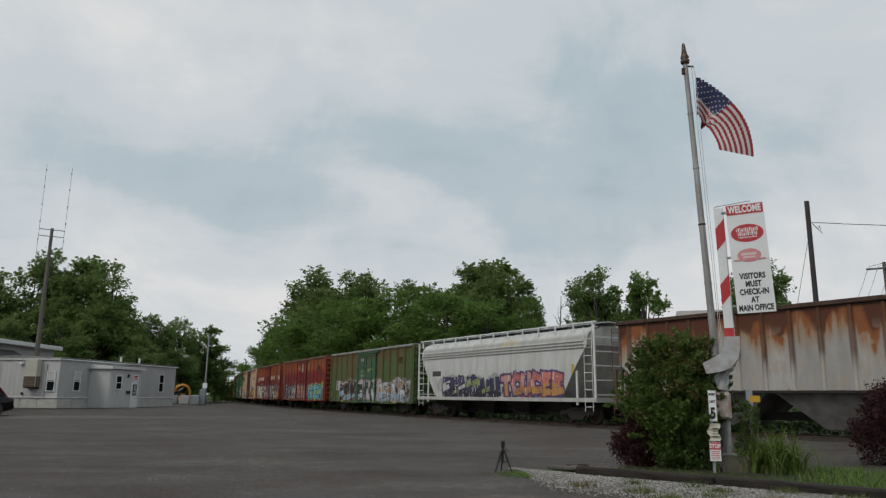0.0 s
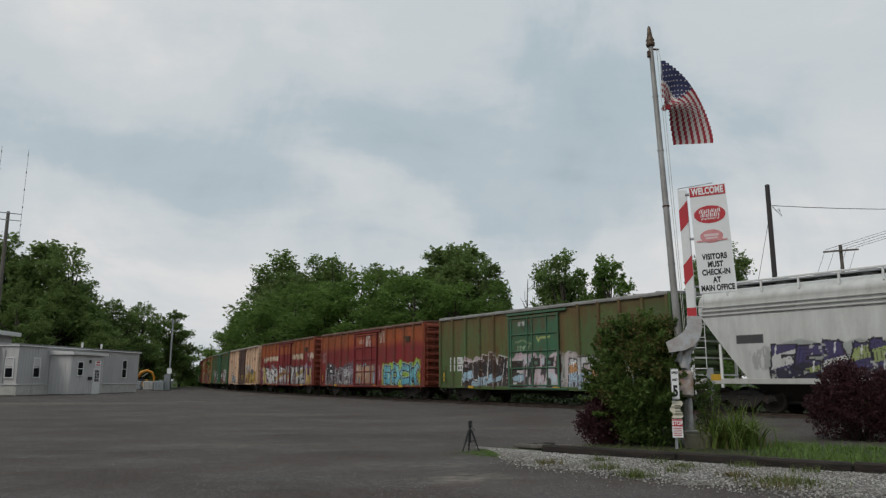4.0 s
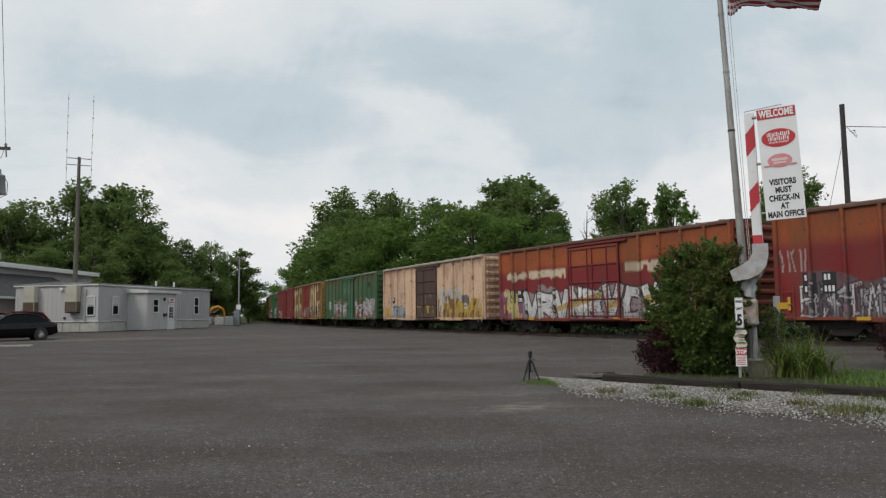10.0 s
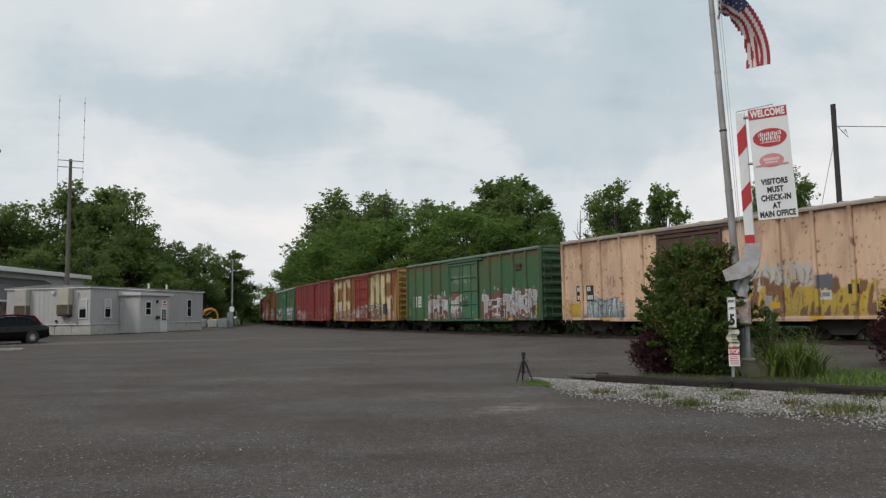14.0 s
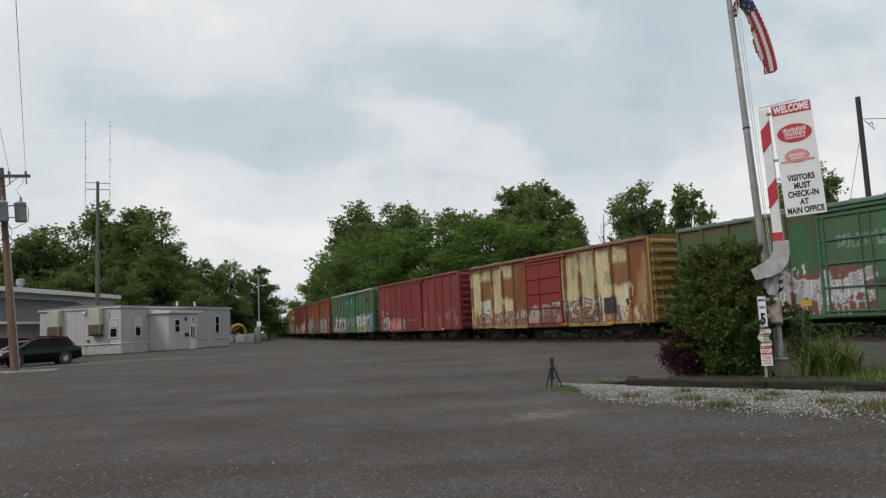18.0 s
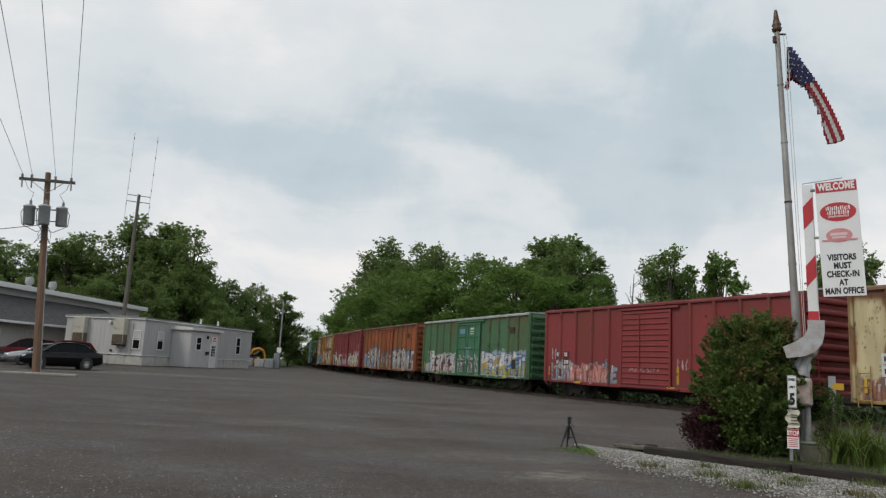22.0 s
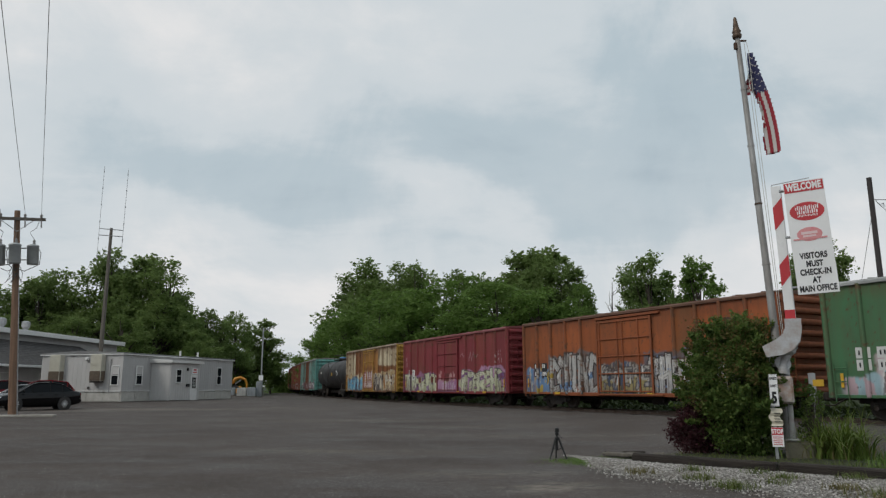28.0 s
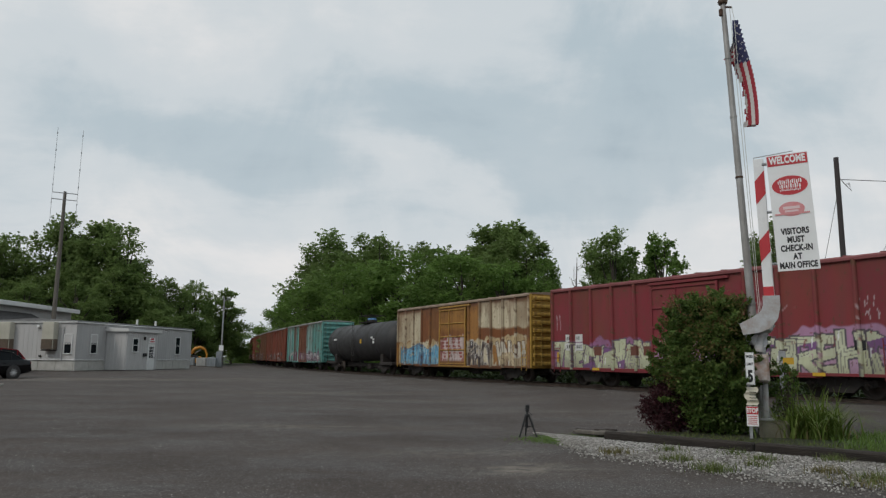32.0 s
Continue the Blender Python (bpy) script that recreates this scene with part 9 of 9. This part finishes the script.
def clad(s, a, b, z0, z1, step=0.30, d=0.02):
    """Ribbed siding on a wall from a to b, outside to the right of a-b, as one folded sheet."""
    a, b = Vector(a), Vector(b)
    t = (b - a).normalized()
    n = Vector((t.y, -t.x))
    ln = (b - a).length
    pts = [a - n * 0.01]
    for k in range(int(ln / step)):
        c = (k + 0.5) * step
        for o, h in ((-0.03, 0.004), (-0.018, d), (0.018, d), (0.03, 0.004)):
            pts.append(a + t * (c + o) + n * h)
    pts.append(b - n * 0.01)
    m = len(pts)
    s.add([(p.x, p.y, z0) for p in pts] + [(p.x, p.y, z1) for p in pts], [(i, i + 1, m + i + 1, m + i) for i in range(m - 1)])


def make_office():
    """Double-wide office trailer with a porch, and a second unit behind it."""
    c = Vector((-26.35, 53.9))
    e = Vector((0.227, 0.974)).normalized()
    z = gz(-25, 56)
    ang = math.degrees(math.atan2(e.y, e.x))
    # local x runs away along the long face, local y to the building's inside (left), origin at the near corner
    of = thing("office_trailer", pose(c.x, c.y, z, 0, 0, ang), "long grey office trailer with a white-roofed porch", "office building")
    L, W, H, sk = 15.2, 7.5, 3.56, 0.78
    s = Shape().box((L / 2, W / 2, (H + sk) / 2), (L, W, H - sk))
    clad(s, (0, 0), (L, 0), sk, H - 0.05, 0.3)
    part("long_wall", s, SIDING, of)
    s = Shape().box((-0.012, W / 2, (H + sk) / 2), (0.03, W - 0.02, H - sk))
    clad(s, (-0.027, W), (-0.027, 0), sk, H - 0.05, 0.4)
    part("end_wall", s, SIDING_LIGHT, of)
    s = Shape().box((L / 2, W / 2, sk / 2), (L - 0.06, W - 0.06, sk))
    for k in range(9):
        s.box((0.7 + k * 1.55, 0.02, sk / 2), (1.35, 0.05, sk - 0.04), 0.01)
    for k in range(4):
        s.box((0.02, 0.8 + k * 1.5, sk / 2), (0.05, 1.35, sk - 0.04), 0.01)
    part("skirting", s, SKIRT, of)
    part("skirting_cap", Shape().box((-0.03, W / 2, sk), (0.10, W, 0.06), 0.01).box((L / 2, -0.03, sk), (L, 0.08, 0.05), 0.01), TRIM, of)
    part("roof", Shape().box((L / 2, W / 2, H + 0.05), (L + 0.3, W + 0.3, 0.12), 0.02).prism([(-0.15, H + 0.1), (W + 0.15, H + 0.1), (W / 2, H + 0.28)], -0.1, L + 0.1, "x"), surface("grey_roof_edge", (0.20, 0.20, 0.20), (0.12, 0.12, 0.12), 2, 30, 0.7, 0, 0.1, 0.003, 0.5), of)
    part("eaves_trim", Shape().box((L / 2, -0.13, H - 0.02), (L + 0.2, 0.04, 0.09), 0.005).box((-0.13, W / 2, H - 0.02), (0.04, W + 0.2, 0.09), 0.005), TRIM, of)
    for k in range(2):
        part("roof_vent", Shape().cyl((8.6 + 2.6 * k, 1.2, H + 0.1), (8.6 + 2.6 * k, 1.2, H + 0.62), 0.09, n=10), WHITE_PAINT, of)
    # near end: two wall air conditioners, a window, meter boxes
    face = lambda y, zz: pose(-0.05, y, zz, 0, 0, -90)
    for yy in (5.80, 2.02):
        ac = part("air_conditioner", Shape().box((0, -0.25, 0.0), (1.0, 0.50, 2.0), 0.03), CREAM, of, m=face(yy, 2.54))
        s = Shape().box((0, -0.503, -0.62), (0.95, 0.02, 0.72)).box((0.503, -0.25, -0.62), (0.02, 0.40, 0.72))
        for k in range(9):
            s.box((0, -0.52, -0.94 + k * 0.08), (0.93, 0.03, 0.035))
        part("grille", s, surface("brown_grille", (0.16, 0.12, 0.085), (0.10, 0.08, 0.06), 4, 40, 0.7, 0, 0.1, 0.002, 0.5), ac)
        s = Shape()
        for k in range(4):
            s.box((-0.15, -0.505, 0.15 + k * 0.06), (0.55, 0.015, 0.025))
        part("louvre", s, CREAM, ac)
        part("support", Shape().box((0, -0.24, -1.06), (0.95, 0.48, 0.10), 0.01), DARK_STEEL, ac)
    wall_window(of, face(0.62, 1.95), 0.58, 1.35, 1, 0.45)
    part("conduit", Shape().tube([(-0.09, 1.05, 0.7), (-0.09, 1.05, 3.2)], 0.035), GALV, of)
    part("wall_lamp", Shape().box((-0.14, 3.2, 3.22), (0.16, 0.26, 0.22), 0.03), TRIM, of)
    part("meter", Shape().box((-0.10, 2.9, 1.05), (0.12, 0.16, 0.16), 0.02), DARK_STEEL, of)
    side = lambda x, zz: pose(x, -0.03, zz, 0, 0, 0)
    wall_window(of, side(1.85, 1.98), 0.62, 1.35, 1, 0.45)
    wall_window(of, side(12.9, 2.05), 0.62, 1.45, 1, 0.0)
    # porch
    px, pd, pl, ph = 3.25, 1.86, 3.9, 2.98
    pr = part("porch", Shape().box((px + pl / 2, -pd / 2, ph / 2 + 0.02), (pl, pd - 0.02, ph - 0.04)), SIDING, of)
    s = Shape()
    clad(s, (px, 0), (px, -pd), 0.05, ph - 0.1, 0.3)
    clad(s, (px, -pd), (px + pl, -pd), 0.05, ph - 0.1, 0.3)
    part("porch_cladding", s, SIDING_LIGHT, pr)
    part("porch_roof", Shape().prism([(-pd - 0.22, ph), (0.05, ph), (0.05, ph + 0.34), (-pd - 0.22, ph + 0.22)], px - 0.2, px + pl + 0.25, "x"), ROOF_WHITE, of)
    wall_window(of, pose(px + 1.0, -pd - 0.02, 1.95), 0.6, 0.98, 1, 0.0)
    dm = pose(px + 3.05, -pd - 0.03, 0)
    dr = part("door", Shape().box((0, 0, 1.05), (0.92, 0.06, 2.06), 0.01), TRIM, of, m=dm)
    part("door_pane", Shape().box((0, -0.035, 1.42), (0.5, 0.02, 0.88)), GLASS_DARK, dr)
    s = Shape()
    for k in range(2):
        s.box((-0.08 + 0.17 * k, -0.05, 1.42), (0.03, 0.02, 0.88))
    for k in range(3):
        s.box((0, -0.05, 1.2 + 0.22 * k), (0.5, 0.02, 0.03))
    part("door_bar", s, TRIM, dr)
    part("door_handle", Shape().cyl((0.36, -0.04, 1.0), (0.36, -0.10, 1.0), 0.03, n=10), GALV, dr)
    sgn = part("door_notice", Shape().box((0.05, -0.02, 2.36), (0.74, 0.03, 0.44)), WHITE_SIGN, of, m=dm)
    part("notice_bars", Shape().box((0.05, -0.04, 2.47), (0.4, 0.01, 0.14)).box((0.05, -0.04, 2.27), (0.55, 0.01, 0.09)), RED_SIGN, sgn)
    part("mailbox", Shape().box((px + 2.2, -pd - 0.09, 1.22), (0.40, 0.14, 0.24), 0.02), BLACK, of)
    part("porch_lamp", Shape().box((px + 2.1, -pd - 0.08, 2.5), (0.16, 0.14, 0.26), 0.03), DARK_STEEL, of)


make_office()


def make_shop():
    """Big grey steel building with a shingled lean-to."""
    x0, y0, y1 = -40.0, 20.0, 80.0
    z = gz(-36, 55)
    H = 5.7
    sh = thing("shop_building", pose(x0, y0, z), "large grey steel shop with a white roof edge and shingled lean-to", "building")
    L = y1 - y0
    s = Shape().box((-9, L / 2, H / 2), (18, L, H))
    clad(s, (0, L), (0, 0), 4.0, H - 0.05, 0.9, 0.04)
    part("wall", s, SIDING, sh)
    part("roof", Shape().prism([(-18.6, H), (0.6, H), (0.6, H + 0.28), (-9, H + 1.5), (-18.6, H + 0.28)], -0.5, L + 0.5, "y"), ROOF_WHITE, sh)
    part("fascia", Shape().box((0.62, L / 2, H + 0.16), (0.16, L + 1, 0.42), 0.02), TRIM, sh)
    for yy in (41.9, 45.4):
        v = part("roof_vent", Shape().cyl((-1.5, yy, H + 0.3), (-1.5, yy, H + 0.8), 0.20, n=18).cyl((-1.5, yy, H + 0.72), (-1.5, yy, H + 0.92), 0.20, 0.36, 18).cyl((-1.5, yy, H + 0.92), (-1.5, yy, H + 1.35), 0.36, 0.36, 18).cyl((-1.5, yy, H + 1.35), (-1.5, yy, H + 1.45), 0.36, 0.2, 18), GALV, sh)
    # lean-to
    ly0, ly1, d = 4.0, 52.0, 4.6
    top, eave = 5.05, 2.70
    part("lean_to_wall", Shape().box((d / 2 - 0.5, (ly0 + ly1) / 2, eave / 2), (d - 1.1, ly1 - ly0, eave)), SIDING_LIGHT, sh)
    rf = part("lean_to_roof", Shape().prism([(0.0, top), (d + 0.25, eave + 0.02), (d + 0.25, eave + 0.12), (0.0, top + 0.10)], ly0 - 0.2, ly1 + 0.2, "y"), SHINGLE, sh)
    s = Shape()
    for k in range(14):
        f = (k + 0.5) / 14
        s.box((f * (d + 0.25), (ly0 + ly1) / 2, top + 0.10 + f * (eave - top) + 0.012), (0.03, ly1 - ly0 + 0.3, 0.03))
    part("shingle_course", s, SHINGLE, rf)
    part("fascia", Shape().box((d + 0.28, (ly0 + ly1) / 2, eave + 0.05), (0.06, ly1 - ly0 + 0.4, 0.18), 0.01), TRIM, sh)
    for yy in (31.2, 35.4, 40.5):
        wall_window(sh, pose(d - 1.02, yy, 1.45, 0, 0, 90), 1.1, 1.5, 1, 0.4)


make_shop()


def make_far_house():
    d = 96
    x, y = d * math.sin(radians(22.7)), d * math.cos(radians(22.7))
    z = gz(x, y)
    h = thing("warehouse", pose(x, y, z, 0, 0, -24), "distant low building with a pale grey roof", "building")
    top = 1.35 + d * math.tan(radians(6.9)) - z
    part("wall", Shape().box((0, 4, (top - 2.0) / 2), (9.5, 8, top - 2.0)), SIDING_LIGHT, h)
    part("roof", Shape().prism([(-0.6, top - 2.2), (8.6, top - 2.2), (4, top)], -5.2, 5.2, "x"), surface("pale_roof", (0.36, 0.33, 0.31), (0.24, 0.22, 0.21), 0.6, 10, 0.8, 0, 0.1, 0.01, 0.6), h)
    for k in (-3, 0, 3):
        wall_window(h, pose(k, -0.01, top - 3.4), 1.0, 1.2)


make_far_house()


# ---- vehicles ----
def car_body(kind):
    """Side outline stations: x, sill z, belt z, half width; front is +x."""
    if kind == "sedan":
        belt = [(-2.42, 0.50, 0.78, 0.72), (-2.36, 0.33, 0.94, 0.83), (-1.9, 0.24, 1.00, 0.90), (-1.2, 0.20, 0.97, 0.915), (-0.2, 0.19, 0.95, 0.92), (0.8, 0.19, 0.93, 0.915), (1.4, 0.20, 0.88, 0.90), (2.0, 0.24, 0.78, 0.86), (2.32, 0.30, 0.68, 0.76), (2.42, 0.42, 0.60, 0.64)]
        roof = [(-1.95, 1.00, 0.74), (-1.25, 1.38, 0.60), (-0.55, 1.465, 0.585), (0.1, 1.45, 0.58), (0.45, 1.36, 0.60), (1.25, 0.93, 0.74)]
        wheels = (-1.42, 1.36)
    else:
        belt = [(-2.25, 0.50, 0.95, 0.74), (-2.20, 0.36, 1.08, 0.85), (-1.7, 0.30, 1.10, 0.91), (-0.9, 0.27, 1.08, 0.925), (0.0, 0.26, 1.06, 0.925), (0.9, 0.26, 1.04, 0.92), (1.4, 0.28, 1.00, 0.90), (1.9, 0.32, 0.92, 0.86), (2.18, 0.38, 0.80, 0.76), (2.26, 0.50, 0.70, 0.66)]
        roof = [(-2.12, 1.10, 0.74), (-1.75, 1.58, 0.64), (-0.8, 1.69, 0.63), (0.0, 1.67, 0.62), (0.45, 1.54, 0.64), (1.20, 1.04, 0.76)]
        wheels = (-1.36, 1.32)
    return belt, roof, wheels


def vehicle(kind, paint_mat, m, label, name="car"):
    belt, roof, wheels = car_body(kind)
    v = thing(name, m, label, "car", "parked cars")
    R = 0.325 if kind == "sedan" else 0.35
    s = Shape()
    vs = []
    for x, lo, hi, w in belt:
        mid = lo + (hi - lo) * 0.58
        vs += [(x, -w * 0.80, lo), (x, -w * 0.96, lo + (hi - lo) * 0.18), (x, -w, mid), (x, -w * 0.96, hi - 0.05), (x, -w * 0.86, hi), (x, 0, hi + 0.045), (x, w * 0.86, hi), (x, w * 0.96, hi - 0.05), (x, w, mid), (x, w * 0.96, lo + (hi - lo) * 0.18), (x, w * 0.80, lo)]
    k = 11
    fs = [(i * k + j, (i + 1) * k + j, (i + 1) * k + j + 1, i * k + j + 1) for i in range(len(belt) - 1) for j in range(k - 1)]
    fs += [(i * k + k - 1, (i + 1) * k + k - 1, (i + 1) * k, i * k) for i in range(len(belt) - 1)]
    s.add(vs, fs, 0, True)
    s.add(vs, [tuple(range(k)), tuple(range(len(vs) - k, len(vs)))[::-1]])
    part("body", s, paint_mat, v)
    # cabin: glass sides with painted roof and pillars
    bx = np.array([b[0] for b in belt])
    hi, ww = np.array([b[2] for b in belt]), np.array([b[3] for b in belt])
    g, rf = Shape(), Shape()
    lower = [(x, np.interp(x, bx, ww) * 0.86, float(np.interp(x, bx, hi))) for x, _, _ in roof]
    up = [(x, w, zz) for x, zz, w in roof]
    for sy in (-1, 1):
        for i in range(len(roof) - 1):
            q = [(lower[i][0], sy * lower[i][1], lower[i][2] - 0.01), (lower[i + 1][0], sy * lower[i + 1][1], lower[i + 1][2] - 0.01), (up[i + 1][0], sy * up[i + 1][1], up[i + 1][2] - 0.03), (up[i][0], sy * up[i][1], up[i][2] - 0.03)]
            g.add(q if sy < 0 else q[::-1], [(0, 1, 2, 3)])
        for i in (1, 2, 4):
            a, b = lower[i], up[i]
            rf.tube([(a[0], sy * a[1], a[2]), (b[0], sy * (b[1] + 0.01), b[2] - 0.02)], 0.035)
        rf.tube([(x, sy * (w + 0.005), zz - 0.02) for x, w, zz in up], 0.035)
    for i in (0, len(roof) - 2):
        a, b = up[i], up[i + 1]
        g.add([(a[0], -a[1], a[2]), (b[0], -b[1], b[2]), (b[0], b[1], b[2]), (a[0], a[1], a[2])], [(0, 1, 2, 3)], 0, True)
    for i in range(1, len(roof) - 2):
        a, b = up[i], up[i + 1]
        rf.add([(a[0], -a[1], a[2] - 0.02), (b[0], -b[1], b[2] - 0.02), (b[0], 0, b[2] + 0.03), (a[0], 0, a[2] + 0.03), (b[0], b[1], b[2] - 0.02), (a[0], a[1], a[2] - 0.02)], [(0, 1, 2, 3), (3, 2, 4, 5)], 0, True)
    part("glazing", g, GLASS_DARK, v)
    part("roof", rf, paint_mat, v)
    for x in wheels:
        for sy in (-1, 1):
            part("wheel_arch", Shape().cyl((x, sy * 0.70, R), (x, sy * 0.926, R), R + 0.065, n=24), BLACK, v)
            w = part("wheel", Shape().lathe([(R * 0.66, -0.10), (R * 0.94, -0.11), (R, -0.07), (R, 0.07), (R * 0.94, 0.11), (R * 0.66, 0.10)], 26, Matrix.Translation((x, sy * 0.845, R)) @ Matrix.Rotation(radians(90), 4, "X")), RUBBER, v)
            rim = Shape().cyl((x, sy * 0.86, R), (x, sy * 0.935, R), R * 0.64, n=20)
            part("rim", rim, plain("rim_back", (0.10, 0.10, 0.105), 0.5, 0.5), w)
            sp = Shape().cyl((x, sy * 0.93, R), (x, sy * 0.955, R), R * 0.14, n=10)
            for q in range(10):
                a = 2 * math.pi * q / 10
                d = Vector((math.cos(a), 0, math.sin(a)))
                c = Vector((x, sy * 0.945, R))
                sp.tube([c + d * R * 0.12, c + d * R * 0.62], 0.016, 5)
            part("spokes", sp, plain("alloy", (0.66, 0.67, 0.68), 0.35, 0.5), w)
    xr, xf = belt[0][0], belt[-1][0]
    for sy in (-1, 1):
        part("tail_light", Shape().box((xr + 0.09, sy * 0.66, belt[1][2] - 0.12), (0.16, 0.28, 0.15), 0.04), plain("tail_lens", (0.28, 0.01, 0.012), 0.2), v)
        part("headlight", Shape().box((xf - 0.16, sy * 0.62, belt[-2][2] - 0.02), (0.26, 0.28, 0.13), 0.04), plain("head_lens", (0.62, 0.64, 0.66), 0.12), v)
        part("mirror", Shape().box((roof[-1][0] - 0.28, sy * 0.98, belt[5][2] + 0.07), (0.12, 0.20, 0.13), 0.04), paint_mat, v)
    part("bumper", Shape().box((xf - 0.02, 0, 0.42), (0.14, 1.25, 0.20), 0.05), paint_mat, v)
    part("bumper", Shape().box((xr + 0.02, 0, 0.48), (0.14, 1.4, 0.22), 0.05), paint_mat, v)
    part("grille", Shape().box((xf + 0.045, 0, 0.50), (0.03, 0.8, 0.10), 0.01), BLACK, v)
    part("number_plate", Shape().box((xr - 0.055, 0, 0.72), (0.012, 0.31, 0.15)), WHITE_PAINT, v)
    for sy in (-1, 1):
        for xx in (-0.55, 0.35):
            part("door_handle", Shape().box((xx - 0.35, sy * 0.925, belt[4][2] - 0.14), (0.17, 0.03, 0.03), 0.006), paint_mat, v)
    return v


def car_paint_gloss(name, col, metal=0.3):
    m = plain(name, col, 0.10, metal)
    m.node_tree.nodes["Principled BSDF"].inputs["Specular IOR Level"].default_value = 0.28
    return m


def park(x, y, ang):
    return pose(x, y, gz(x, y), 0, 0, ang)


vehicle("sedan", car_paint_gloss("black_car_paint", (0.004, 0.0043, 0.005), 0.0), park(-26.30, 43.32, 221) @ Matrix.Diagonal((0.93, 1, 1.12, 1)), "glossy black sedan parked by the utility pole")
vehicle("sedan", car_paint_gloss("silver_car_paint", (0.42, 0.43, 0.44), 0.6), park(-29.44, 46.76, 214), "silver sedan parked beyond the black sedan")
vehicle("suv", car_paint_gloss("maroon_car_paint", (0.10, 0.008, 0.012)), park(-32.90, 49.76, 212), "maroon crossover parked near the lean-to")
vehicle("suv", car_paint_gloss("red_car_paint", (0.16, 0.008, 0.012)), park(-30.15, 49.60, 216), "dark red hatchback parked by the office")


def make_loader():
    x, y = -30.4, 91.6
    ld = thing("backhoe_loader", pose(x, y, gz(x, y), 0, 0, 18), "orange-yellow backhoe loader parked behind the office", "loader")
    part("chassis", Shape().box((-0.4, 0, 0.95), (3.0, 1.3, 0.5), 0.08), YELLOW, ld)
    part("engine_hood", Shape().box((-0.9, 0, 1.55), (1.1, 1.1, 0.9), 0.14), YELLOW, ld)
    cab = part("cab", Shape().box((-0.75, 0, 2.28), (0.95, 1.2, 0.16), 0.04).box((-1.18, 0, 1.9), (0.10, 1.15, 0.75), 0.02).box((-0.32, 0, 1.9), (0.10, 1.15, 0.75), 0.02), YELLOW, ld)
    part("cab_glass", Shape().box((-0.75, 0, 1.9), (0.78, 1.05, 0.62)), GLASS_DARK, cab)
    part("boom", Shape().tube([(-0.1, -0.1, 1.5), (0.25, -0.1, 2.1), (0.9, -0.1, 2.3), (1.45, -0.1, 2.05)], [0.20, 0.20, 0.18, 0.16], 8), YELLOW, ld)
    part("dipper", Shape().tube([(1.45, -0.1, 2.1), (1.75, -0.1, 1.5), (1.7, -0.1, 0.8)], [0.15, 0.13, 0.11], 8), YELLOW, ld)
    part("ram", Shape().cyl((0.3, -0.1, 1.5), (1.0, -0.1, 2.0), 0.06, n=8), GALV, ld)
    part("bucket", Shape().prism([(1.4, 0.25), (1.95, 0.25), (1.95, 0.85), (1.7, 0.9), (1.5, 0.6)], -0.5, 0.3, "y"), DARK_STEEL, ld)
    for xx, r in ((-1.5, 0.48), (0.3, 0.66)):
        for sy in (-1, 1):
            w = part("wheel", Shape().cyl((xx, sy * 0.70, r), (xx, sy * 1.02, r), r, n=22), RUBBER, ld)
            part("rim", Shape().cyl((xx, sy * 1.0, r), (xx, sy * 1.05, r), r * 0.5, n=16), YELLOW, w)


make_loader()


def make_bins():
    grey = surface("bin_grey", (0.30, 0.33, 0.34), (0.20, 0.22, 0.23), 3, 30, 0.6, 0.2, 0.1, 0.003, 0.5)
    for x, y, w, h, mat, lab in ((-29.8, 88.5, 1.5, 0.95, grey, "grey steel storage tote"), (-28.15, 88.4, 1.15, 1.0, SKIRT, "white liquid tote with a label"), (-27.0, 88.6, 1.1, 1.1, grey, "grey plastic liquid tote"), (-26.4, 89.6, 0.7, 1.9, grey, "tall grey utility cabinet")):
        t = thing("storage_tote", pose(x, y, gz(x, y), 0, 0, 12), lab + " at the lot's end", "container", "containers at the lot's end")
        part("tank", Shape().box((0, 0, h / 2 + 0.06), (w, 1.1, h), 0.08), mat, t)
        part("pallet", Shape().box((0, 0, 0.05), (w + 0.1, 1.2, 0.1)), GREY_WOOD, t)
        s = Shape()
        for k in range(4):
            s.box((-w / 2 + w * (k + 0.5) / 4, -0.57, h / 2 + 0.06), (0.05, 0.03, h))
        part("cage_bar", s, GALV, t)


make_bins()


def motions():
    key_train()
    key_wheels()
    key_flag()


motions()
